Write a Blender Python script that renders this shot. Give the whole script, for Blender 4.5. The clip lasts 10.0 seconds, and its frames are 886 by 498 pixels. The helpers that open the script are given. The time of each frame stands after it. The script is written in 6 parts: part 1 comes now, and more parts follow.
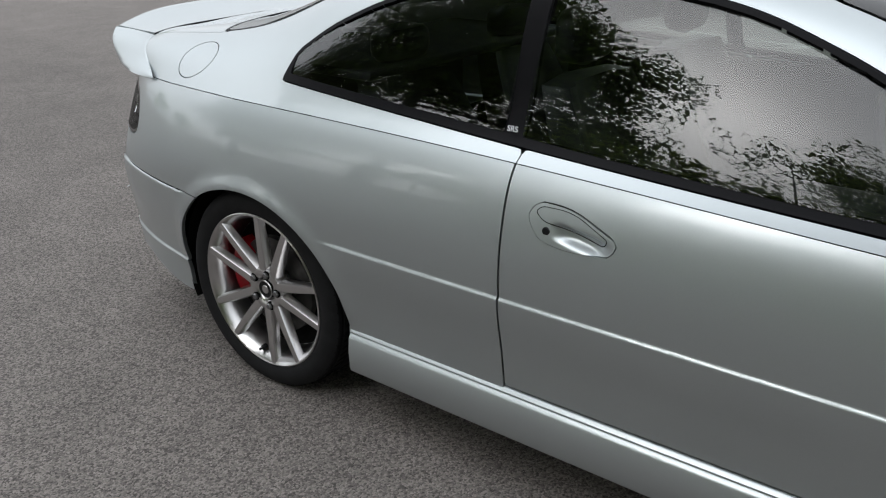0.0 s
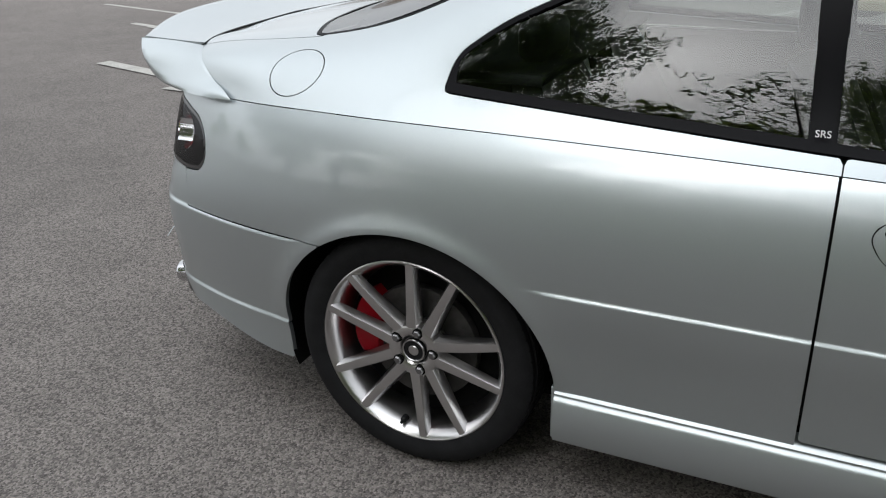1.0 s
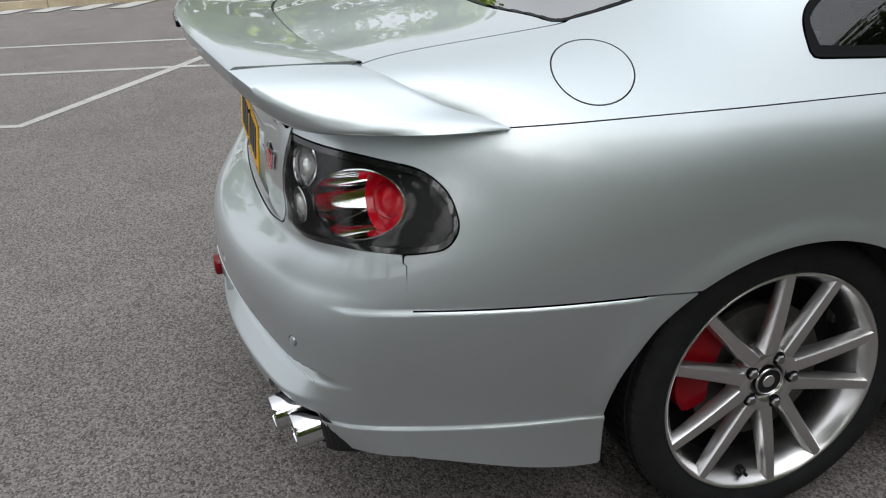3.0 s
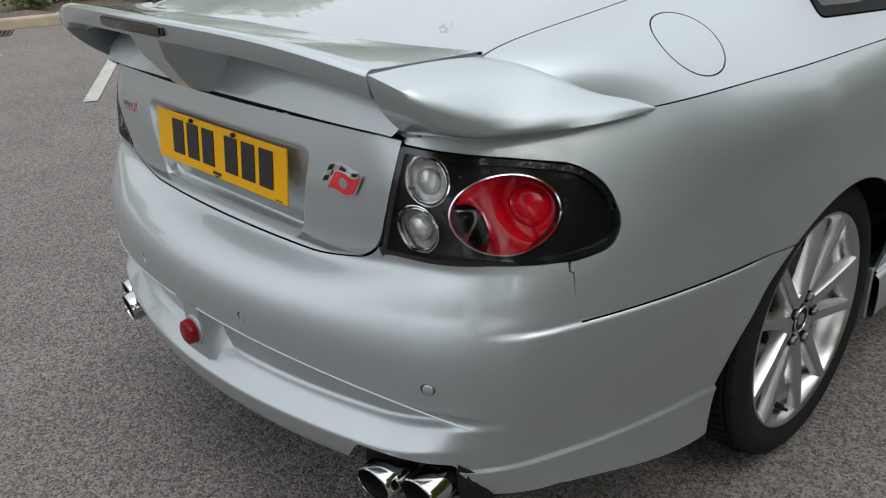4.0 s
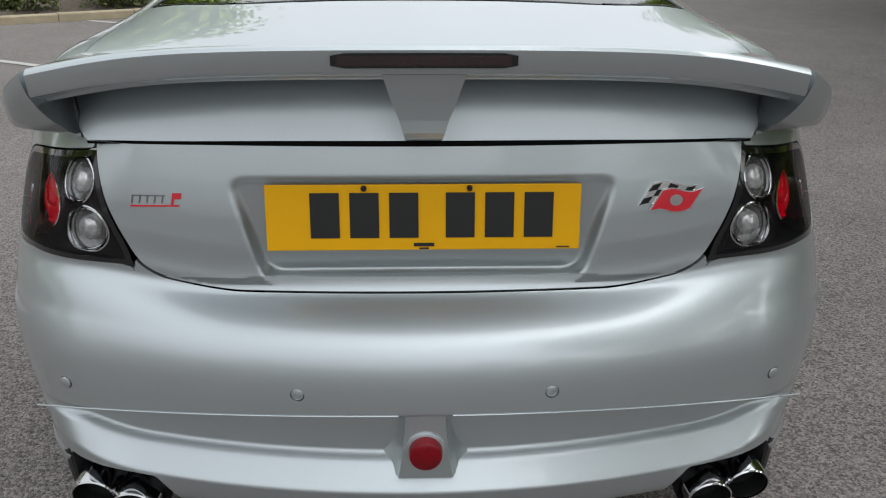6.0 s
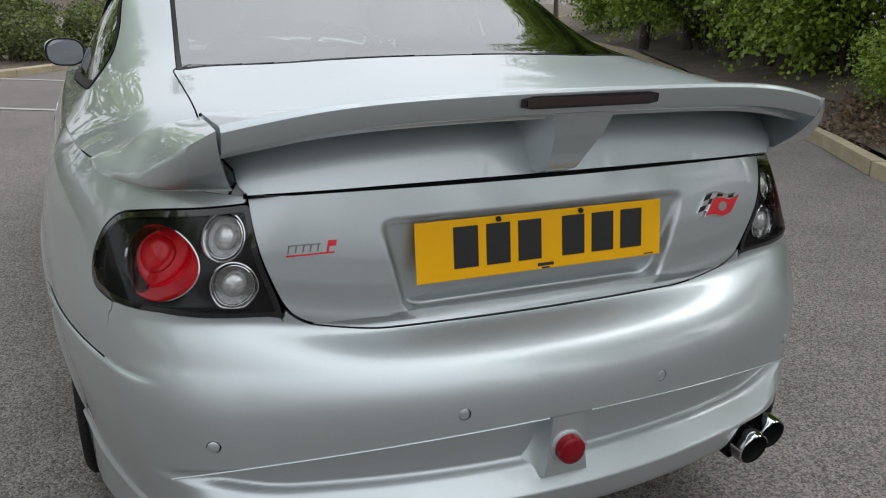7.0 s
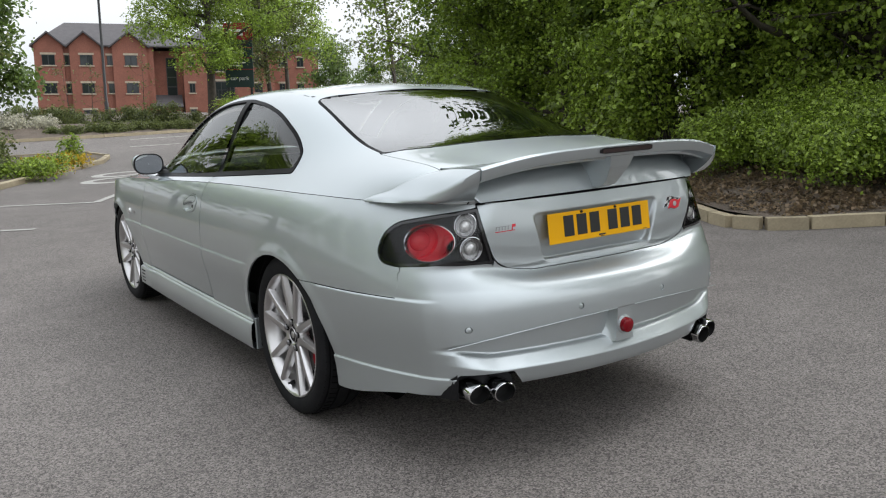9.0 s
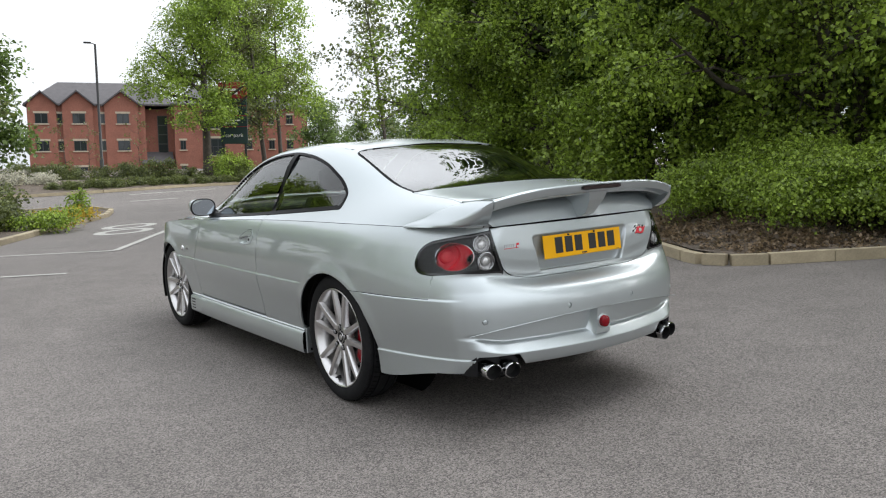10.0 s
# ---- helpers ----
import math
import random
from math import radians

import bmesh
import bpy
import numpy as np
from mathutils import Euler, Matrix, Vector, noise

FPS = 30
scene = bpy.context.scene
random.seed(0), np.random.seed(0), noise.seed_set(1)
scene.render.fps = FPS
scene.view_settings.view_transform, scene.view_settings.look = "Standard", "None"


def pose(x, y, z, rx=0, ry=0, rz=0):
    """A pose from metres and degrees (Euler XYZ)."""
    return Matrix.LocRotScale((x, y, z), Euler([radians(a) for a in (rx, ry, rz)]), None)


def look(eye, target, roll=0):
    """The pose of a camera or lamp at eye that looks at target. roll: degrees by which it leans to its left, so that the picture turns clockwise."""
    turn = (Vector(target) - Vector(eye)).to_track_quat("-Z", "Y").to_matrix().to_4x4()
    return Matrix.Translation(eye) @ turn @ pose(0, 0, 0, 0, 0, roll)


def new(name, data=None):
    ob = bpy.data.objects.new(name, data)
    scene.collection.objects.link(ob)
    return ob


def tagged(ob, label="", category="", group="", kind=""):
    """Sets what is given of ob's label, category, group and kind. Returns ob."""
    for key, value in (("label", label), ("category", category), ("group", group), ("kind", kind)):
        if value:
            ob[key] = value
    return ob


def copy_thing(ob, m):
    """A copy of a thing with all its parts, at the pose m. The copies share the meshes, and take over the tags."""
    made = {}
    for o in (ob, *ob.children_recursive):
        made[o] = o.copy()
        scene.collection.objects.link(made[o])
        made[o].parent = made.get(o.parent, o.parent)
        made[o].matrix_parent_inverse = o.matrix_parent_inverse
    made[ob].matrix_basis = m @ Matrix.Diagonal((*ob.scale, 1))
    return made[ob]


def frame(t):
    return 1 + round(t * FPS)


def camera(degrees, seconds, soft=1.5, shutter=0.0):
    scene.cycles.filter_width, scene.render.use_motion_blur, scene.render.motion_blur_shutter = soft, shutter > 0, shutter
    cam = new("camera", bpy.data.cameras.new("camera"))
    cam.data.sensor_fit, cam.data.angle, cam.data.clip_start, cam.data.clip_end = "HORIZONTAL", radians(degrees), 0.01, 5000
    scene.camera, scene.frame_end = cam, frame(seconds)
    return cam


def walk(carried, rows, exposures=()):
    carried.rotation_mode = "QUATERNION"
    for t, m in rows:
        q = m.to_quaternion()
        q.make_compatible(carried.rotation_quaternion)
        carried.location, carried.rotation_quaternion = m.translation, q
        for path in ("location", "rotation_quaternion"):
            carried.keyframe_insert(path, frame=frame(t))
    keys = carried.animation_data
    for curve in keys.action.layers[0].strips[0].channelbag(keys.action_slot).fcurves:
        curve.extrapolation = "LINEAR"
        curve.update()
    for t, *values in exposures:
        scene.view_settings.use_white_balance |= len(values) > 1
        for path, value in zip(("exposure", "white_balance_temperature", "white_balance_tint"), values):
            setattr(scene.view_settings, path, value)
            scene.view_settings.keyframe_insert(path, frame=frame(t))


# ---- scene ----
cam = camera(56.3, 10.0, soft=1.15)
PATH = [
    (0, (2.446, 1.948, 1.496), (0.98, 0.832, 0.717), -0.5),
    (0.5, (2.502, 1.44, 1.477), (0.951, 0.459, 0.68), -1.1),
    (1, (2.525, 0.927, 1.446), (0.882, 0.113, 0.648), -1.8),
    (1.5, (2.518, 0.404, 1.397), (0.769, -0.176, 0.62), -2.1),
    (2, (2.483, -0.11, 1.387), (0.661, -0.387, 0.609), -2.4),
    (2.5, (2.341, -0.627, 1.362), (0.502, -0.527, 0.582), -2.6),
    (2.7, (2.272, -0.825, 1.351), (0.451, -0.568, 0.566), -2.6),
    (3.8, (1.66, -1.66, 1.297), (0.209, -0.544, 0.492), -2.4),
    (4, (1.536, -1.778, 1.304), (0.194, -0.538, 0.492), -2.5),
    (4.5, (1.171, -1.977, 1.284), (0.131, -0.476, 0.468), -2.0),
    (5, (0.793, -2.11, 1.268), (0.1, -0.413, 0.466), -1.1),
    (5.5, (0.401, -2.219, 1.262), (0.092, -0.408, 0.472), -0.2),
    (5.7, (0.232, -2.256, 1.262), (0.072, -0.417, 0.493), 0.0),
    (6.8, (-0.613, -2.294, 1.250), (0.013, -0.498, 0.627), 0.6),
    (7, (-0.749, -2.289, 1.252), (-0.015, -0.524, 0.656), 0.4),
    (7.5, (-1.082, -2.365, 1.265), (-0.171, -0.67, 0.72), -0.4),
    (8, (-1.44, -2.587, 1.277), (-0.425, -0.936, 0.782), -1.2),
    (8.5, (-1.786, -2.883, 1.266), (-0.727, -1.24, 0.844), -2.0),
    (9, (-2.203, -3.213, 1.287), (-1.111, -1.576, 0.93), -2.5),
    (9.5, (-2.541, -3.559, 1.288), (-1.428, -1.924, 0.995), -2.7),
    (10, (-2.872, -3.907, 1.274), (-1.737, -2.276, 1.045), -2.8),
]
walk(cam, [(t, look(eye, target, roll)) for t, eye, target, roll in PATH], [(0.0, -0.12), (1.5, -0.06), (2.7, -0.08), (4.0, -0.12), (5.5, -0.08), (7.0, -0.08), (8.0, 0.0), (9.0, 0.12), (10.0, 0.25)])

# ---- world and sun: bright overcast sky ----
world = bpy.data.worlds.new("world")
scene.world = world
world.use_nodes = True
wn, wl = world.node_tree.nodes, world.node_tree.links
for n in list(wn):
    wn.remove(n)
sky = wn.new("ShaderNodeTexSky")
sky.sky_type, sky.sun_disc = "NISHITA", False
sky.sun_elevation, sky.sun_rotation = radians(41), radians(110)
sky.dust_density, sky.air_density = 4.0, 1.0
pale = wn.new("ShaderNodeHueSaturation")
pale.inputs["Saturation"].default_value = 0.12
pale.inputs["Value"].default_value = 0.068
coord = wn.new("ShaderNodeTexCoord")
sep = wn.new("ShaderNodeSeparateXYZ")
ramp = wn.new("ShaderNodeValToRGB")
for k, (at, v) in enumerate(((0.04, 0.42), (0.15, 0.62), (0.30, 1.34), (0.50, 1.28), (1.0, 0.78))):
    e = ramp.color_ramp.elements[0] if k == 0 else ramp.color_ramp.elements[1] if k == 4 else ramp.color_ramp.elements.new(at)
    e.position, e.color = at, (v * 0.955, v * 1.005, v * 1.065, 1)
cloud = wn.new("ShaderNodeTexNoise")
cloud.inputs["Scale"].default_value = 3.0
cloud.inputs["Detail"].default_value = 6.0
cl_map = wn.new("ShaderNodeMapRange")
cl_map.inputs["To Min"].default_value, cl_map.inputs["To Max"].default_value = 0.76, 1.24
mul = wn.new("ShaderNodeMix")
mul.data_type, mul.blend_type = "RGBA", "MULTIPLY"
mul.inputs["Factor"].default_value = 1.0
add = wn.new("ShaderNodeMix")
add.data_type, add.blend_type = "RGBA", "ADD"
add.inputs["Factor"].default_value = 1.0
bg, wout = wn.new("ShaderNodeBackground"), wn.new("ShaderNodeOutputWorld")
bg.inputs["Strength"].default_value = 1.53
wl.new(sky.outputs["Color"], pale.inputs["Color"])
wl.new(coord.outputs["Generated"], sep.inputs["Vector"])
wl.new(coord.outputs["Generated"], cloud.inputs["Vector"])
wl.new(sep.outputs["Z"], ramp.inputs["Fac"])
wl.new(cloud.outputs["Fac"], cl_map.inputs["Value"])
wl.new(ramp.outputs["Color"], mul.inputs["A"])
wl.new(cl_map.outputs["Result"], mul.inputs["B"])
veil = wn.new("ShaderNodeVectorMath")
veil.operation = "DOT_PRODUCT"
veil.inputs[1].default_value = Vector((14, -5, 13)).normalized()
glow = wn.new("ShaderNodeMapRange")
glow.interpolation_type = "SMOOTHSTEP"
glow.inputs["From Min"].default_value, glow.inputs["From Max"].default_value = 0.30, 1.0
glow.inputs["To Min"].default_value, glow.inputs["To Max"].default_value = 1.0, 2.0
brighten = wn.new("ShaderNodeMix")
brighten.data_type, brighten.blend_type = "RGBA", "MULTIPLY"
brighten.inputs["Factor"].default_value = 1.0
wl.new(coord.outputs["Generated"], veil.inputs[0])
wl.new(veil.outputs["Value"], glow.inputs["Value"])
wl.new(mul.outputs["Result"], brighten.inputs["A"])
wl.new(glow.outputs["Result"], brighten.inputs["B"])
wl.new(brighten.outputs["Result"], add.inputs["A"])
wl.new(pale.outputs["Color"], add.inputs["B"])
wl.new(add.outputs["Result"], bg.inputs["Color"])
wl.new(bg.outputs["Background"], wout.inputs["Surface"])
sun_data = bpy.data.lights.new("sun", "SUN")
sun_data.energy, sun_data.angle, sun_data.color = 0.7, radians(70), (1.0, 0.97, 0.94)
sun = new("sun", sun_data)
sun.matrix_world = look((14, -5, 13), (0, 0, 0))

# ---- materials ----
def material(name, color, rough=0.5, metal=0.0, coat=0.0, spec=0.5, vary=None, bump=None, emit=None, alpha=None, per_piece=0.0):
    """vary: (scale, amount) list of brightness noise; bump: (scale, strength, distance)."""
    m = bpy.data.materials.new(name)
    m.use_nodes = True
    nt = m.node_tree
    b = nt.nodes["Principled BSDF"]
    b.inputs["Base Color"].default_value = (*color, 1)
    b.inputs["Roughness"].default_value = rough
    b.inputs["Metallic"].default_value = metal
    b.inputs["Coat Weight"].default_value = coat
    b.inputs["Coat Roughness"].default_value = 0.02
    b.inputs["Specular IOR Level"].default_value = spec
    if emit:
        b.inputs["Emission Color"].default_value = (*emit[:3], 1)
        b.inputs["Emission Strength"].default_value = emit[3]
    tc = nt.nodes.new("ShaderNodeTexCoord")
    last = None
    for scale, amount in (vary or ()):
        n = nt.nodes.new("ShaderNodeTexNoise")
        n.inputs["Scale"].default_value, n.inputs["Detail"].default_value = scale, 3.0
        nt.links.new(tc.outputs["Object"], n.inputs["Vector"])
        r = nt.nodes.new("ShaderNodeMapRange")
        r.inputs["From Min"].default_value, r.inputs["From Max"].default_value = 0.25, 0.75
        r.inputs["To Min"].default_value, r.inputs["To Max"].default_value = 1 - amount, 1 + amount
        nt.links.new(n.outputs["Fac"], r.inputs["Value"])
        last = times(nt, last, r.outputs["Result"], color)
    if per_piece:
        oi = nt.nodes.new("ShaderNodeObjectInfo")
        r = nt.nodes.new("ShaderNodeMapRange")
        r.inputs["To Min"].default_value, r.inputs["To Max"].default_value = 1 - per_piece, 1 + per_piece
        nt.links.new(oi.outputs["Random"], r.inputs["Value"])
        last = times(nt, last, r.outputs["Result"], color)
    if last is not None:
        nt.links.new(last, b.inputs["Base Color"])
    if bump:
        n = nt.nodes.new("ShaderNodeTexNoise")
        n.inputs["Scale"].default_value, n.inputs["Detail"].default_value = bump[0], 4.0
        nt.links.new(tc.outputs["Object"], n.inputs["Vector"])
        bp = nt.nodes.new("ShaderNodeBump")
        bp.inputs["Strength"].default_value, bp.inputs["Distance"].default_value = bump[1], bump[2]
        nt.links.new(n.outputs["Fac"], bp.inputs["Height"])
        nt.links.new(bp.outputs["Normal"], b.inputs["Normal"])
    return m


def times(nt, last, factor, color):
    """Multiply a colour (or the socket so far) by a factor socket."""
    mx = nt.nodes.new("ShaderNodeMix")
    mx.data_type, mx.blend_type = "RGBA", "MULTIPLY"
    mx.inputs["Factor"].default_value = 1.0
    if last is None:
        mx.inputs["A"].default_value = (*color, 1)
    else:
        nt.links.new(last, mx.inputs["A"])
    nt.links.new(factor, mx.inputs["B"])
    return mx.outputs["Result"]


def glass_material(name, tint, gloss=1.0, rough=0.0, ior=1.5):
    """Thin pane: tinted see-through with mirror gloss that grows at grazing angles."""
    m = bpy.data.materials.new(name)
    m.use_nodes = True
    nt = m.node_tree
    for n in list(nt.nodes):
        nt.nodes.remove(n)
    out, mix = nt.nodes.new("ShaderNodeOutputMaterial"), nt.nodes.new("ShaderNodeMixShader")
    tr, gl, fr = nt.nodes.new("ShaderNodeBsdfTransparent"), nt.nodes.new("ShaderNodeBsdfGlossy"), nt.nodes.new("ShaderNodeFresnel")
    tr.inputs["Color"].default_value = (*tint, 1)
    gl.inputs["Color"].default_value = (gloss, gloss, gloss, 1)
    gl.inputs["Roughness"].default_value = rough
    fr.inputs["IOR"].default_value = ior
    nt.links.new(fr.outputs["Fac"], mix.inputs["Fac"])
    nt.links.new(tr.outputs["BSDF"], mix.inputs[1])
    nt.links.new(gl.outputs["BSDF"], mix.inputs[2])
    nt.links.new(mix.outputs["Shader"], out.inputs["Surface"])
    return m


PAINT = material("silver_paint", (0.475, 0.515, 0.528), 0.46, 0.90, 1.0, vary=((1.3, 0.02), (900.0, 0.06)))
BLACK = material("black_plastic", (0.008, 0.008, 0.009), 0.42, spec=0.25, vary=((60.0, 0.15),))
GLOSS_BLACK = material("gloss_black", (0.006, 0.006, 0.007), 0.08, coat=0.5)
RUBBER = material("tyre_rubber", (0.013, 0.013, 0.014), 0.72, spec=0.12, vary=((25.0, 0.2), (180.0, 0.12)), bump=(220.0, 0.25, 0.002))
SEAL = material("window_seal", (0.005, 0.005, 0.006), 0.40, spec=0.06)
# near-black: underbody parts, and painted shade in wheel and drain gaps
SHADOW = material("underbody_and_shade", (0.007, 0.007, 0.007), 0.9, spec=0.05, vary=((12.0, 0.3),))
DARK_CHROME = material("dark_chrome", (0.56, 0.56, 0.57), 0.09, 1.0, vary=((30.0, 0.1),))
ALLOY = material("alloy", (0.56, 0.55, 0.55), 0.28, 1.0, 0.5, vary=((14.0, 0.06),))
ALLOY_DARK = material("rim_barrel", (0.26, 0.26, 0.265), 0.28, 1.0, vary=((18.0, 0.1),))
CHROME = material("chrome", (0.86, 0.86, 0.87), 0.06, 1.0)
STEEL = material("brake_disc", (0.09, 0.087, 0.085), 0.5, 0.8, vary=((40.0, 0.25),))
CALIPER = material("caliper_red", (0.24, 0.002, 0.008), 0.35, spec=0.25)
GLASS = glass_material("window_glass", (0.66, 0.72, 0.70), 1.0, 0.0, 1.62)
REAR_GLASS = glass_material("rear_glass", (0.62, 0.69, 0.68), 1.0, 0.0, 4.4)
LAMP_GLASS = glass_material("lamp_cover", (0.90, 0.90, 0.90), 0.5, 0.01, 1.40)
RED_LENS = material("red_lens", (0.66, 0.002, 0.016), 0.16, spec=0.3, coat=0.2, vary=((90.0, 0.25),), bump=(110.0, 0.3, 0.002))
CLEAR_LENS = material("clear_lens", (0.74, 0.74, 0.73), 0.18, 0.55, coat=1.0, vary=((120.0, 0.3),), bump=(160.0, 0.5, 0.002))
CLEAR_DARK = material("lens_shade", (0.24, 0.24, 0.24), 0.16, 0.7, coat=1.0, vary=((150.0, 0.35),), bump=(130.0, 0.4, 0.002))
FOG_RED = material("fog_lens_red", (0.17, 0.002, 0.007), 0.2, spec=0.3, vary=((120.0, 0.2),))
SMOKED = material("smoked_housing", (0.006, 0.006, 0.007), 0.20, spec=0.25)
YELLOW = material("plate_yellow", (0.80, 0.40, 0.002), 0.45, spec=0.2, vary=((6.0, 0.03),))
INK = material("plate_black", (0.008, 0.008, 0.008), 0.4)
RED_BADGE = material("badge_red", (0.62, 0.015, 0.03), 0.25, coat=0.6)
LEATHER = material("black_leather", (0.020, 0.021, 0.022), 0.48, vary=((8.0, 0.2),), bump=(160.0, 0.2, 0.002))
CABIN = material("cabin_trim", (0.028, 0.028, 0.028), 0.7, vary=((10.0, 0.2),))
MIRROR = material("mirror_glass", (0.40, 0.46, 0.52), 0.02, 1.0)
WHITE_TEXT = material("white_print", (0.75, 0.75, 0.75), 0.5)
BRAKE_RED = material("brake_strip", (0.026, 0.014, 0.013), 0.15, coat=0.5, vary=((200.0, 0.3),))

PAINT_LINE = material("road_paint", (0.36, 0.35, 0.325), 0.8, vary=((5.0, 0.16), (55.0, 0.28)))
KERB = material("kerb_concrete", (0.31, 0.26, 0.175), 0.85, vary=((6.0, 0.15), (60.0, 0.12)), bump=(90.0, 0.4, 0.004), per_piece=0.10)
SOIL = material("bark_soil", (0.100, 0.078, 0.060), 0.95, vary=((3.0, 0.3), (45.0, 0.4)), bump=(40.0, 0.8, 0.03))
BARK = material("bark", (0.060, 0.050, 0.040), 0.9, vary=((6.0, 0.3), (40.0, 0.25)), bump=(30.0, 0.7, 0.02))
BRICK = material("red_brick", (0.205, 0.080, 0.054), 0.85, vary=((1.2, 0.12), (9.0, 0.18)))
ROOF = material("roof_tile", (0.072, 0.067, 0.070), 0.8, vary=((2.0, 0.15), (14.0, 0.15)))
STONE = material("sill_stone", (0.35, 0.30, 0.225), 0.8, vary=((4.0, 0.12),))
FRAME_DARK = material("dark_frame", (0.025, 0.028, 0.030), 0.5)
PANE = material("far_pane", (0.020, 0.024, 0.026), 0.04, spec=0.8)
SIGN_GREEN = material("sign_green", (0.006, 0.030, 0.028), 0.4, vary=((3.0, 0.1),))
SIGN_RED = material("sign_red", (0.30, 0.010, 0.016), 0.4, vary=((3.0, 0.1),))
IRON = material("cast_iron", (0.055, 0.045, 0.040), 0.6, 0.4, vary=((12.0, 0.2), (70.0, 0.2)))
POST = material("lamp_post_paint", (0.018, 0.018, 0.019), 0.5)


def leaf_material(name, color, spread):
    m = material(name, color, 0.42, spec=0.45)
    nt = m.node_tree
    b = nt.nodes["Principled BSDF"]
    geo = nt.nodes.new("ShaderNodeNewGeometry")
    rmp = nt.nodes.new("ShaderNodeValToRGB")
    dark = tuple(c * (1 - spread) for c in color)
    light = (color[0] * (1 + spread * 1.2), color[1] * (1 + spread), color[2] * (1 + spread * 0.5))
    rmp.color_ramp.elements[0].color = (*dark, 1)
    rmp.color_ramp.elements[1].color = (*light, 1)
    nt.links.new(geo.outputs["Random Per Island"], rmp.inputs["Fac"])
    tl = nt.nodes.new("ShaderNodeBsdfTranslucent")
    mx = nt.nodes.new("ShaderNodeMixShader")
    mx.inputs["Fac"].default_value = 0.45
    nt.links.new(rmp.outputs["Color"], b.inputs["Base Color"])
    nt.links.new(rmp.outputs["Color"], tl.inputs["Color"])
    nt.links.new(b.outputs["BSDF"], mx.inputs[1])
    nt.links.new(tl.outputs["BSDF"], mx.inputs[2])
    nt.links.new(mx.outputs["Shader"], nt.nodes["Material Output"].inputs["Surface"])
    return m


LEAF = leaf_material("leaf_green", (0.225, 0.330, 0.058), 0.62)
LEAF_DARK = leaf_material("leaf_dark", (0.092, 0.150, 0.038), 0.55)
LEAF_LIGHT = leaf_material("leaf_light", (0.198, 0.300, 0.048), 0.60)
LEAF_OLIVE = leaf_material("leaf_olive", (0.110, 0.138, 0.047), 0.5)
BLOSSOM = leaf_material("blossom", (0.48, 0.48, 0.42), 0.35)
FLOWER = leaf_material("yellow_flower", (0.45, 0.33, 0.03), 0.3)
LITTER = leaf_material("bark_chips", (0.170, 0.130, 0.095), 0.6)


def asphalt_material():
    m = material("asphalt", (0.212, 0.191, 0.178), 0.82, spec=0.3)
    nt = m.node_tree
    b = nt.nodes["Principled BSDF"]
    tc = nt.nodes.new("ShaderNodeTexCoord")
    last = None
    for scale, amount, lo, hi in ((0.35, 0.10, 0.3, 0.7), (2.6, 0.09, 0.3, 0.7), (38.0, 0.06, 0.25, 0.75), (200.0, 0.24, 0.3, 0.7)):
        n = nt.nodes.new("ShaderNodeTexNoise")
        n.inputs["Scale"].default_value, n.inputs["Detail"].default_value = scale, 4.0
        nt.links.new(tc.outputs["Object"], n.inputs["Vector"])
        r = nt.nodes.new("ShaderNodeMapRange")
        r.inputs["From Min"].default_value, r.inputs["From Max"].default_value = lo, hi
        r.inputs["To Min"].default_value, r.inputs["To Max"].default_value = 1 - amount, 1 + amount
        nt.links.new(n.outputs["Fac"], r.inputs["Value"])
        last = times(nt, last, r.outputs["Result"], (0.212, 0.191, 0.178))
    stone = nt.nodes.new("ShaderNodeTexVoronoi")
    stone.inputs["Scale"].default_value = 165.0
    nt.links.new(tc.outputs["Object"], stone.inputs["Vector"])
    sep2 = nt.nodes.new("ShaderNodeSeparateColor")
    nt.links.new(stone.outputs["Color"], sep2.inputs["Color"])
    r = nt.nodes.new("ShaderNodeValToRGB")
    for k, (at, v) in enumerate(((0.0, 0.26), (0.86, 0.50), (0.95, 0.58), (1.0, 1.15))):
        e = r.color_ramp.elements[0] if k == 0 else r.color_ramp.elements[1] if k == 3 else r.color_ramp.elements.new(at)
        e.position, e.color = at, (v, v, v, 1)
    nt.links.new(sep2.outputs["Red"], r.inputs["Fac"])
    last = times(nt, last, r.outputs["Color"], None)
    nt.links.new(last, b.inputs["Base Color"])
    bp = nt.nodes.new("ShaderNodeBump")
    bp.inputs["Strength"].default_value, bp.inputs["Distance"].default_value = 0.7, 0.004
    inv = nt.nodes.new("ShaderNodeMath")
    inv.operation = "SUBTRACT"
    inv.inputs[0].default_value = 1.0
    nt.links.new(stone.outputs["Distance"], inv.inputs[1])
    nt.links.new(inv.outputs["Value"], bp.inputs["Height"])
    nt.links.new(bp.outputs["Normal"], b.inputs["Normal"])
    return m


ASPHALT = asphalt_material()

# ---- mesh helpers ----
def mesh_object(name, verts, faces, mat, parent=None, label="", smooth=True):
    me = bpy.data.meshes.new(name)
    me.from_pydata([tuple(map(float, v)) for v in verts], [], [tuple(map(int, f)) for f in faces])
    if mat:
        me.materials.append(mat)
    if smooth:
        me.polygons.foreach_set("use_smooth", np.ones(len(me.polygons), dtype=bool))
    me.update()
    ob = new(name, me)
    ob.parent = parent
    if label:
        tagged(ob, label)
    return ob


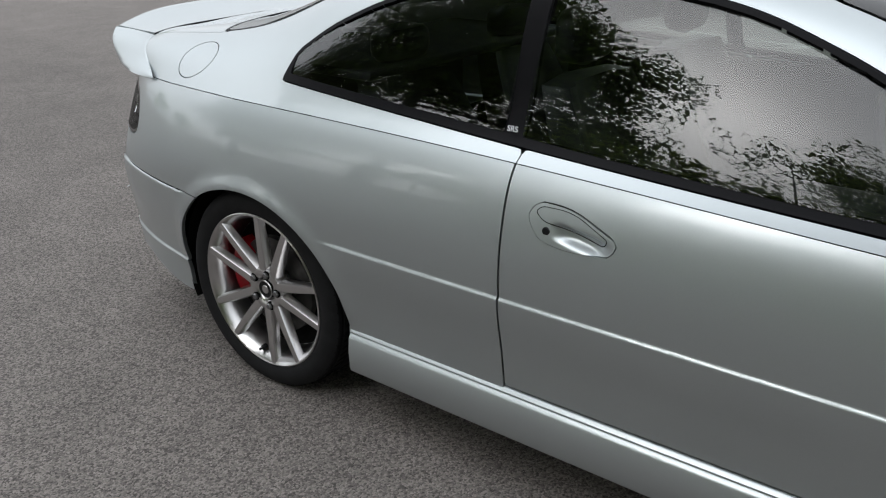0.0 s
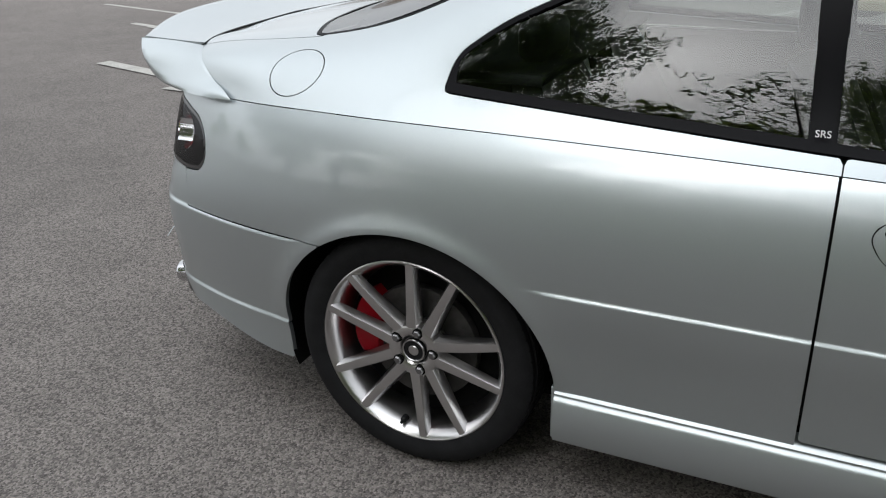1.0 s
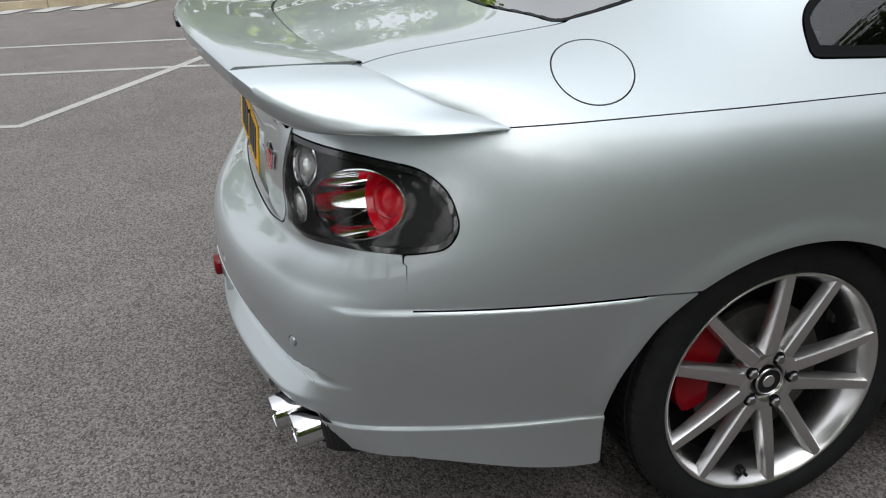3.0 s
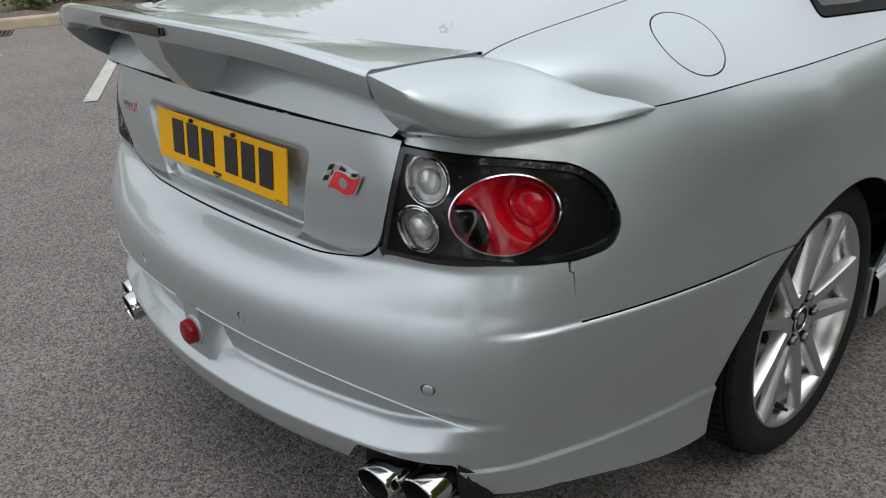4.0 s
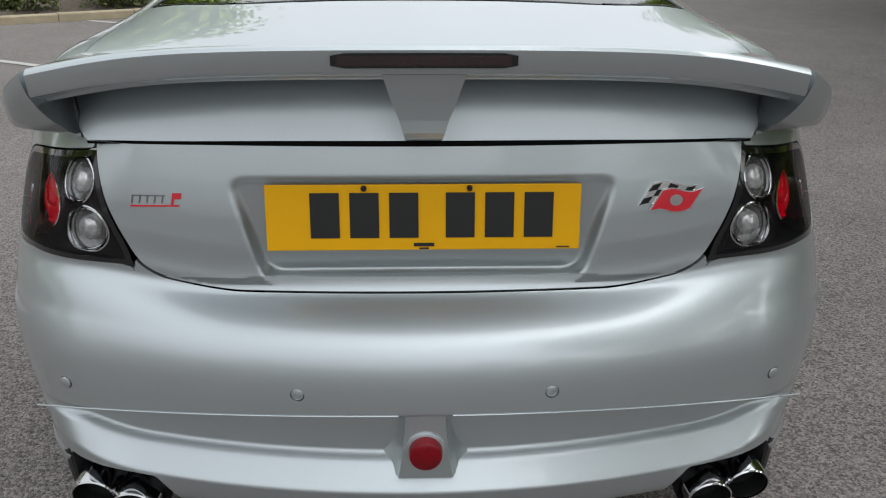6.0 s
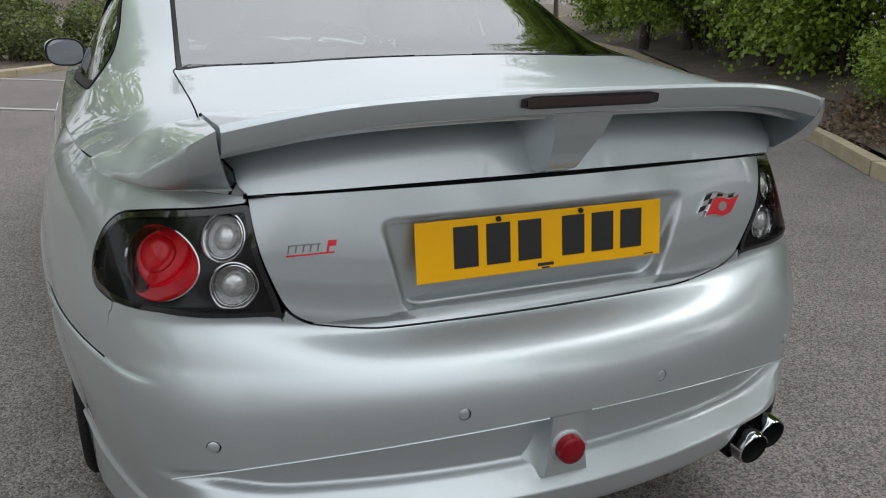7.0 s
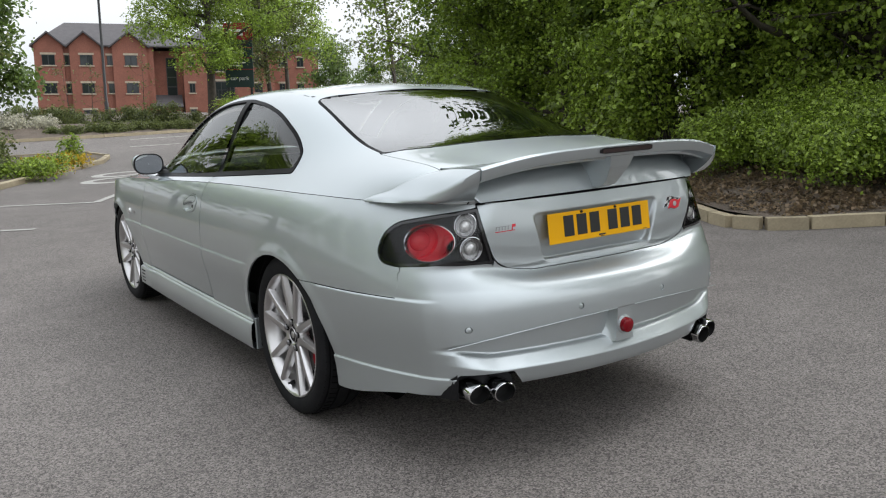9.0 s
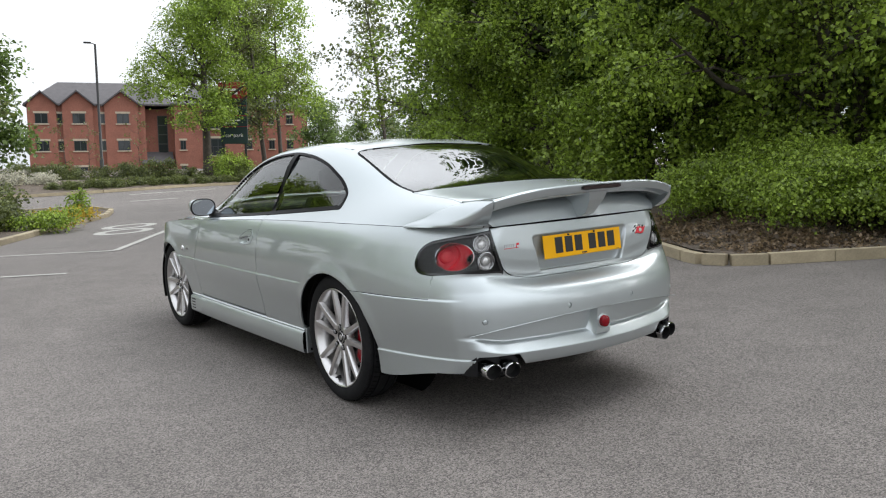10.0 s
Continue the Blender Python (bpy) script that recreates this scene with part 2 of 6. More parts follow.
def part(name, bm, mat, parent, label="", smooth=False):
    me = bpy.data.meshes.new(name)
    bm.to_mesh(me)
    bm.free()
    me.materials.append(mat)
    if smooth:
        me.polygons.foreach_set("use_smooth", np.ones(len(me.polygons), dtype=bool))
    ob = new(name, me)
    ob.parent = parent
    if label:
        tagged(ob, label)
    return ob


def thing(name, label, category, at=(0, 0, 0), turn=0.0, group="", kind=""):
    ob = new(name)
    ob.empty_display_size = 0.2
    ob.matrix_basis = pose(*at, 0, 0, turn)
    return tagged(ob, label, category, group, kind)


def box_bm(size, at=(0, 0, 0), bevel=0.0, bm=None, m=None, seg=2):
    bm2 = bmesh.new()
    bmesh.ops.create_cube(bm2, size=1.0)
    bmesh.ops.scale(bm2, vec=size, verts=bm2.verts)
    if bevel:
        bmesh.ops.bevel(bm2, geom=bm2.edges[:], offset=bevel, segments=seg, affect="EDGES", profile=0.5)
    bmesh.ops.translate(bm2, vec=at, verts=bm2.verts)
    if m is not None:
        bmesh.ops.transform(bm2, matrix=m, verts=bm2.verts)
    if bm is None:
        return bm2
    tmp = bpy.data.meshes.new("tmp")
    bm2.to_mesh(tmp)
    bm2.free()
    bm.from_mesh(tmp)
    bpy.data.meshes.remove(tmp)
    return bm


def spline(xs, ys):
    """Natural cubic spline through a few control values."""
    xs, ys = np.array(xs, float), np.array(ys, float)
    n, h = len(xs), np.diff(xs)
    A, r = np.eye(n), np.zeros(n)
    for i in range(1, n - 1):
        A[i, i - 1:i + 2] = h[i - 1], 2 * (h[i - 1] + h[i]), h[i]
        r[i] = 6 * ((ys[i + 1] - ys[i]) / h[i] - (ys[i] - ys[i - 1]) / h[i - 1])
    M = np.linalg.solve(A, r)

    def f(x):
        x = np.clip(np.asarray(x, float), xs[0], xs[-1])
        i = np.clip(np.searchsorted(xs, x) - 1, 0, n - 2)
        a, b = xs[i + 1] - x, x - xs[i]
        return (M[i] * a ** 3 + M[i + 1] * b ** 3) / (6 * h[i]) + (ys[i] / h[i] - M[i] * h[i] / 6) * a + (ys[i + 1] / h[i] - M[i + 1] * h[i] / 6) * b
    return f


def sstep(a, b, x):
    t = np.clip((np.asarray(x, float) - a) / (b - a), 0, 1)
    return t * t * (3 - 2 * t)


def smax(a, b, k):
    h = np.maximum(k - np.abs(a - b), 0) / k
    return np.maximum(a, b) + h * h * k / 4


def round_poly(pts, r, n=6):
    """A polygon with its corners rounded; r: one radius, or one for each corner."""
    pts = [np.array(p, float) for p in pts]
    out = []
    for i, p in enumerate(pts):
        a, b = pts[i - 1], pts[(i + 1) % len(pts)]
        ri = r[i] if isinstance(r, (list, tuple)) else r
        da, db = (a - p), (b - p)
        la, lb = np.linalg.norm(da), np.linalg.norm(db)
        ri = min(ri, 0.48 * la, 0.48 * lb)
        p0, p2 = p + da / la * ri, p + db / lb * ri
        for k in range(n + 1):
            t = k / n
            out.append((1 - t) ** 2 * p0 + 2 * t * (1 - t) * p + t * t * p2)
    return np.array(out)


def poly_sd(px, py, pts):
    """Signed distance to a polygon, negative inside."""
    d = np.full(np.shape(px), 1e9)
    inside = np.zeros(np.shape(px), bool)
    for (ax, ay), (bx, by) in zip(pts, np.roll(pts, -1, axis=0)):
        ex, ey = bx - ax, by - ay
        wx, wy = px - ax, py - ay
        t = np.clip((wx * ex + wy * ey) / (ex * ex + ey * ey + 1e-12), 0, 1)
        d = np.minimum(d, (wx - ex * t) ** 2 + (wy - ey * t) ** 2)
        cross = ((ay > py) != (by > py)) & (px < (bx - ax) * (py - ay) / (by - ay + 1e-12) + ax)
        inside ^= cross
    return np.where(inside, -1, 1) * np.sqrt(d)


def grid_normals(P):
    di, dj = np.gradient(P, axis=0), np.gradient(P, axis=1)
    n = np.cross(di, dj)
    return n / (np.linalg.norm(n, axis=2, keepdims=True) + 1e-12)


def skin(name, P, N, f, mat, parent, label="", depth=0.008, lift=0.0, rim=True):
    """The stretch of a surface grid where f is negative, cut cleanly along f = 0, with its rim turned inwards."""
    Q = P + N * lift
    m, n = f.shape
    ins = f < 0
    vid = -np.ones((m, n), int)
    idx = np.argwhere(ins)
    vid[ins] = np.arange(len(idx))
    verts = [Q[ins]]
    norms = [N[ins]]
    count = len(idx)
    c = ins[:-1, :-1].astype(int) + ins[1:, :-1] + ins[1:, 1:] + ins[:-1, 1:]
    full = np.argwhere(c == 4)
    i, j = full[:, 0], full[:, 1]
    faces = np.stack([vid[i, j], vid[i + 1, j], vid[i + 1, j + 1], vid[i, j + 1]], 1).tolist() if len(full) else []
    cuts, extra, extra_n, edges = {}, [], [], []
    for i, j in np.argwhere((c > 0) & (c < 4)):
        ring = ((i, j), (i + 1, j), (i + 1, j + 1), (i, j + 1))
        poly, marks = [], []
        for k in range(4):
            a, b = ring[k], ring[(k + 1) % 4]
            if ins[a]:
                poly.append(vid[a])
            if ins[a] != ins[b]:
                key = (a, b) if a < b else (b, a)
                if key not in cuts:
                    t = f[key[0]] / (f[key[0]] - f[key[1]])
                    extra.append(Q[key[0]] * (1 - t) + Q[key[1]] * t)
                    nn = N[key[0]] * (1 - t) + N[key[1]] * t
                    extra_n.append(nn / (np.linalg.norm(nn) + 1e-12))
                    cuts[key] = count + len(extra) - 1
                poly.append(cuts[key])
                marks.append((cuts[key], bool(ins[a])))
        if len(poly) >= 3:
            faces.append(poly)
        if len(marks) == 2:
            (p, out0), (q, out1) = marks
            edges.append((p, q) if out0 else (q, p))
    if extra:
        verts.append(np.array(extra))
        norms.append(np.array(extra_n))
    V, NV = np.concatenate(verts), np.concatenate(norms)
    out = V.tolist()
    if rim and edges:
        top, low = {}, {}
        for p in {p for e in edges for p in e}:
            top[p] = len(out)
            out.append(V[p])
            low[p] = len(out)
            out.append(V[p] - NV[p] * depth)
        for p, q in edges:
            faces.append((top[q], top[p], low[p], low[q]))
    return mesh_object(name, out, faces, mat, parent, label)


def loft(name, rows, mat, parent, label="", closed=True, caps=True, smooth=True, sharp=38):
    """A surface through rows of points of equal length."""
    R = np.array(rows, float)
    m, n = R.shape[:2]
    faces = []
    for i in range(m - 1):
        for j in range(n if closed else n - 1):
            k = (j + 1) % n
            faces.append((i * n + j, i * n + k, (i + 1) * n + k, (i + 1) * n + j))
    if caps and closed:
        faces.append(tuple(range(n - 1, -1, -1)))
        faces.append(tuple((m - 1) * n + j for j in range(n)))
    ob = mesh_object(name, R.reshape(-1, 3), faces, mat, parent, label, smooth)
    bm = bmesh.new()
    bm.from_mesh(ob.data)
    bmesh.ops.recalc_face_normals(bm, faces=bm.faces)
    for e in bm.edges:
        if len(e.link_faces) == 2 and e.calc_face_angle(0) > radians(sharp):
            e.smooth = False
    bm.to_mesh(ob.data)
    bm.free()
    return ob


def lathe(name, profile, mat, parent, label="", n=72, at=(0, 0, 0), axis="x", flip=1, sharp=40):
    """A turned shape; profile: (radius, height along the axis)."""
    rows = []
    for k in range(n):
        a = 2 * math.pi * k / n
        ca, sa = math.cos(a), math.sin(a)
        if axis == "x":
            rows.append([(at[0] + flip * h, at[1] + r * ca, at[2] + r * sa) for r, h in profile])
        elif axis == "y":
            rows.append([(at[0] + r * ca, at[1] + h, at[2] + r * sa) for r, h in profile])
        else:
            rows.append([(at[0] + r * ca, at[1] + r * sa, at[2] + h) for r, h in profile])
    R = np.array(rows)
    p = len(profile)
    faces = [(k * p + j, k * p + j + 1, (k + 1) % n * p + j + 1, (k + 1) % n * p + j) for k in range(n) for j in range(p - 1)]
    ob = mesh_object(name, R.reshape(-1, 3), faces, mat, parent, label)
    bm = bmesh.new()
    bm.from_mesh(ob.data)
    bmesh.ops.remove_doubles(bm, verts=bm.verts, dist=1e-5)
    bmesh.ops.recalc_face_normals(bm, faces=bm.faces)
    for e in bm.edges:
        if len(e.link_faces) == 2 and e.calc_face_angle(0) > radians(sharp):
            e.smooth = False
    bm.to_mesh(ob.data)
    bm.free()
    return ob


def tube_rows(path, radii, n=8):
    """Rings of points along a path."""
    rows = []
    for i, p in enumerate(path):
        a, b = Vector(path[max(i - 1, 0)]), Vector(path[min(i + 1, len(path) - 1)])
        d = (b - a).normalized()
        u = d.cross(Vector((0.3, 0.2, 1)) if abs(d.z) < 0.9 else Vector((1, 0, 0.1))).normalized()
        w = d.cross(u)
        r = radii[i] if isinstance(radii, (list, tuple)) else radii
        rows.append([tuple(Vector(p) + (u * math.cos(2 * math.pi * k / n) + w * math.sin(2 * math.pi * k / n)) * r) for k in range(n)])
    return rows


def bars(name, width, height, depth, mat, parent, m, label=""):
    bm = box_bm((width, depth, height), m=m)
    return part(name, bm, mat, parent, label)


def text_object(name, body, size, mat, parent, m, label="", extrude=0.0008):
    cu = bpy.data.curves.new(name, "FONT")
    cu.body, cu.size, cu.extrude = body, size, extrude
    cu.align_x, cu.align_y = "CENTER", "CENTER"
    tmp = new(name, cu)
    dg = bpy.context.evaluated_depsgraph_get()
    dg.update()
    me = bpy.data.meshes.new_from_object(tmp.evaluated_get(dg))
    bpy.data.objects.remove(tmp)
    me.materials.clear()
    me.materials.append(mat)
    me.transform(m)
    ob = new(name, me)
    ob.parent = parent
    if label:
        tagged(ob, label)
    return ob

# ---- the car's surfaces (x to its right, y ahead, rear axle over the origin) ----
HUB_Z, WHEELBASE, ARCH_R = 0.322, 2.788, 0.366
width_by_z = spline((0.17, 0.30, 0.45, 0.59, 0.70, 0.80, 0.87, 0.905, 0.94), (0.868, 0.872, 0.886, 0.904, 0.909, 0.899, 0.885, 0.874, 0.859))
fall_by_z = spline((0.17, 0.30, 0.45, 0.59, 0.70, 0.80, 0.87, 0.905, 0.94), (0.014, 0.006, -0.002, -0.002, 0.002, 0.007, 0.014, 0.022, 0.034))
width_by_y = spline((-0.9, 0.0, 0.9, 1.8, 2.8, 3.7), (-0.004, -0.002, 0.004, 0.002, -0.012, -0.03))
tail_by_z = spline((0.17, 0.35, 0.60, 0.75, 0.94), (0.80, 0.79, 0.776, 0.70, 0.636))
shoulder = spline((-1.1, -0.95, -0.573, 0.0, 0.95, 2.0, 2.8, 3.7), (0.923, 0.924, 0.934, 0.934, 0.918, 0.880, 0.838, 0.70))
bumper_y = spline((0.17, 0.24, 0.30, 0.36, 0.45, 0.54, 0.585, 0.612, 0.632, 0.646, 0.658, 0.671, 0.69, 0.75, 0.85, 0.94), (-1.00, -1.06, -1.09, -1.103, -1.110, -1.112, -1.107, -1.096, -1.078, -1.055, -1.029, -1.002, -0.988, -0.988, -0.984, -0.968))


def side_x(y, z):
    w = width_by_z(z) + width_by_y(y) - fall_by_z(z) * sstep(-0.66, -0.22, y)
    w = w - 0.116 * (np.maximum(-y, 0) / tail_by_z(z)) ** 2.45
    w = w - 0.34 * (np.maximum(y - 2.70, 0) / 0.9) ** 2.2
    # ledge that the bumper and the door crease stand proud by
    w = w + 0.007 * sstep(0.611, 0.603, z) * sstep(0.30, 0.50, z) * sstep(-0.30, -0.36, y) * sstep(-0.93, -0.88, y)
    w = w + 0.007 * sstep(0.594, 0.587, z) * sstep(0.42, 0.56, z) * sstep(0.30, 0.42, y)
    w = w + 0.007 * sstep(0.332, 0.326, z) * sstep(-0.30, -0.36, y)
    for yc in (0.0, WHEELBASE):
        d = np.hypot((y - yc) / 0.394, (z - 0.315) / 0.354) * 0.37
        w = w + 0.010 * np.exp(-((d - 0.38) / 0.035) ** 2) * sstep(0.28, 0.40, z)
    return w


def rear_y(x, z):
    x = np.abs(x)
    ze = z - 0.042 * sstep(0.30, 0.62, x) * sstep(0.575, 0.74, z)
    # recess with a ledge below it; the lip under the ledge stands proud as far as the side valances
    zt, zl = 0.501 - 0.12 * x * x, 0.400 + 0.030 * sstep(0.50, 0.71, x)
    ends = sstep(0.716, 0.60, x)
    slope = np.clip((z - (zl - 0.050)) / 0.050, 0, 1)
    dent = slope * sstep(zt + 0.003, zt - 0.006, z) * ends
    lip = sstep(zl + 0.004, zl - 0.012, z) * sstep(0.736, 0.714, x) * sstep(0.26, 0.31, z)
    c = 0.297 + (0.10 - 0.297) * sstep(0.62, 0.70, ze)
    return bumper_y(np.where(z < 0.56, z, np.maximum(ze, 0.56))) + c * x * x + 0.048 * dent - 0.010 * lip


def plan_point(theta, z, k=0.10):
    """Where a level ray from the rear axle's middle meets the tail, theta from straight back."""
    lo, hi = np.full(np.shape(z), 0.2), np.full(np.shape(z), 1.6)
    sx, cy = np.sin(theta), np.cos(theta)
    for _ in range(34):
        r = (lo + hi) / 2
        x, y = r * sx, -0.30 - r * cy
        out = smax(x - side_x(y, z), rear_y(x, z) - y, k) > 0
        hi, lo = np.where(out, r, hi), np.where(out, lo, r)
    return lo * sx, -0.30 - lo * cy


Z_LOW = 0.195
TH = np.concatenate([np.linspace(0, 30, 96)[:-1], np.linspace(30, 62, 76)[:-1], np.linspace(62, 90, 40)])
YS = np.concatenate([np.arange(-0.29, 1.0, 0.012), np.arange(1.0, 3.66, 0.025)])
ROWS = 190


def lower_grid():
    v = np.linspace(0, 1, ROWS)[None, :]
    th = np.radians(TH)[:, None]
    zt = shoulder(-0.30 - 0.75 * np.cos(th))
    z = Z_LOW + v * (zt - Z_LOW)
    x, y = plan_point(th + 0 * z, z)
    a = np.stack([x, y, z], 2)
    ys = YS[:, None]
    z2 = Z_LOW + v * (shoulder(ys) - Z_LOW)
    y2 = ys + 0 * z2
    b = np.stack([side_x(y2, z2), y2, z2], 2)
    return np.concatenate([a, b])


B_HALF = lower_grid()
_ref = B_HALF[:, round(0.81 * (ROWS - 1)), :2]
ARC = np.concatenate([[0], np.cumsum(np.linalg.norm(np.diff(_ref, axis=0), axis=1))])[:, None] + 0 * B_HALF[:, :, 0]

# guide lines of the upper body: stations along y, then x and z of each line
STATIONS = (-0.955, -0.942, -0.915, -0.865, -0.80, -0.573, -0.386, 0.10, 0.35, 0.90, 1.30, 1.80, 2.30, 2.80, 3.66)
GUIDES = (
    (None, None),
    ((0.54, 0.555, 0.58, 0.622, 0.668, 0.735, 0.752, 0.775, 0.785, 0.800, 0.806, 0.800, 0.785, 0.755, 0.58), (0.9325, 0.948, 0.966, 0.984, 0.998, 0.995, 0.990, 0.992, 0.985, 0.958, 0.938, 0.912, 0.886, 0.855, 0.712)),
    ((0.44, 0.46, 0.49, 0.535, 0.58, 0.63, 0.605, 0.668, 0.690, 0.705, 0.708, 0.710, 0.680, 0.64, 0.48), (0.9325, 0.964, 0.998, 1.032, 1.048, 1.062, 1.083, 1.130, 1.170, 1.150, 1.130, 1.040, 0.938, 0.884, 0.728)),
    ((0.31, 0.32, 0.335, 0.365, 0.40, 0.45, 0.47, 0.560, 0.575, 0.598, 0.602, 0.615, 0.585, 0.50, 0.37), (0.933, 0.970, 1.008, 1.039, 1.055, 1.082, 1.104, 1.225, 1.290, 1.322, 1.300, 1.165, 0.970, 0.905, 0.742)),
    ((0.16, 0.165, 0.17, 0.185, 0.20, 0.23, 0.24, 0.300, 0.310, 0.325, 0.330, 0.340, 0.30, 0.25, 0.18), (0.9335, 0.972, 1.013, 1.046, 1.063, 1.094, 1.118, 1.272, 1.335, 1.372, 1.350, 1.245, 1.008, 0.926, 0.750)),
    (None, (0.9335, 0.972, 1.013, 1.047, 1.065, 1.098, 1.122, 1.284, 1.348, 1.386, 1.365, 1.268, 1.018, 0.933, 0.753)),
)
UY = np.concatenate([np.linspace(-0.955, -0.85, 36)[:-1], np.linspace(-0.85, -0.70, 20)[:-1], np.arange(-0.70, 1.0, 0.0125), np.arange(1.0, 3.67, 0.03)])


def upper_grid():
    gx, gz = [], []
    for n, (xs, zs) in enumerate(GUIDES):
        if n == 0:
            top = B_HALF[:, -1]
            keep = top[:, 0] > 0.45
            gx.append(np.interp(UY, top[keep, 1], top[keep, 0]) - 0.0005)
        else:
            gx.append(0 * UY if xs is None else spline(STATIONS, xs)(UY))
        gz.append(shoulder(UY) + 0.0025 if zs is None else spline(STATIONS, zs)(UY))
    gx, gz = np.array(gx), np.array(gz)
    k = 82
    P = np.zeros((len(UY), 2 * k - 1, 3))
    for i, y in enumerate(UY):
        # mirror the guide points so that the crown has no ridge
        px, pz = np.concatenate([gx[:, i], -gx[-2::-1, i]]), np.concatenate([gz[:, i], gz[-2::-1, i]])
        t = np.concatenate([[0], np.cumsum(np.hypot(np.diff(px), np.diff(pz)))])
        s = np.linspace(0, 1, 2 * k - 1) * t[-1]
        P[i, :, 0], P[i, :, 2] = spline(t, px)(s), spline(t, pz)(s)
        bow = np.clip(1 - (P[i, :, 0] / 0.62) ** 2, 0, 1)
        P[i, :, 1] = y - 0.035 * bow * sstep(0.7, -0.5, y) * (1 - 0.45 * sstep(-0.88, -0.955, y))
    # ease out the ripples between the stations round the boot
    for _ in range(40):
        w = 0.5 * sstep(0.35, 0.0, UY) * sstep(-0.945, -0.90, UY)
        P[1:-1] += w[1:-1, None, None] * ((P[:-2] + P[2:]) / 2 - P[1:-1])
        w = w[:, None, None]
        P[:, 1:-1] += w * ((P[:, :-2] + P[:, 2:]) / 2 - P[:, 1:-1])
    return P


U_FULL = upper_grid()


def mirrored(P):
    return (P * np.array([-1, 1, 1]))[::-1]


B_LEFT = mirrored(B_HALF)
B_FULL = np.concatenate([B_LEFT, B_HALF[1:]])
ARC_FULL = np.concatenate([ARC[::-1], ARC[1:]])
NB, NBL, NBF, NU = grid_normals(B_HALF), grid_normals(B_LEFT), grid_normals(B_FULL), grid_normals(U_FULL)

# ---- the car ----
car = thing("car", "silver two-door coupe with boot spoiler, parked on asphalt", "car")

LAMP = round_poly([(0.553, 0.912), (0.735, 0.888), (0.865, 0.866), (0.918, 0.826), (0.937, 0.765), (0.915, 0.728), (0.84, 0.717), (0.70, 0.727), (0.495, 0.714)],
                  [0.008, 0.05, 0.05, 0.05, 0.05, 0.05, 0.06, 0.06, 0.008])
FLAP_AT = (0.718, -0.382, 1.013)


def bumper_top(P, arc):
    """Height of the bumper cover's upper edge along the tail."""
    x, y = np.abs(P[..., 0]), P[..., 1]
    z = np.where(x < 0.50, 0.674 + 0.042 * sstep(0.30, 0.60, x), np.interp(arc, (0.495, 0.52, 0.70, 0.84, 0.90), (0.711, 0.717, 0.7255, 0.716, 0.724)))
    return np.where(y > -0.777, np.where(y > -0.19, 0.0, 0.608), z)


def arch_cut(P, yc=0.0):
    return (1 - np.hypot((P[..., 1] - yc) / 0.399, np.maximum(P[..., 2] - 0.315, 0) / 0.361)) * 0.37


def lid_edge(z):
    return 0.494 + (z - 0.714) * (0.562 - 0.494) / (0.923 - 0.714)


def lower_edge(P):
    """Lowest line of the painted tail: valance at the sides, lip across the back, cut away round the exhausts."""
    x, y = np.abs(P[..., 0]), P[..., 1]
    side = 0.205 + 0.055 * sstep(-0.42, -0.84, y)
    back = np.interp(x, (0.0, 0.440, 0.478, 0.655, 0.695, 0.80), (0.292, 0.292, 0.344, 0.344, 0.266, 0.256))
    return np.where(y > -0.78, side, back)


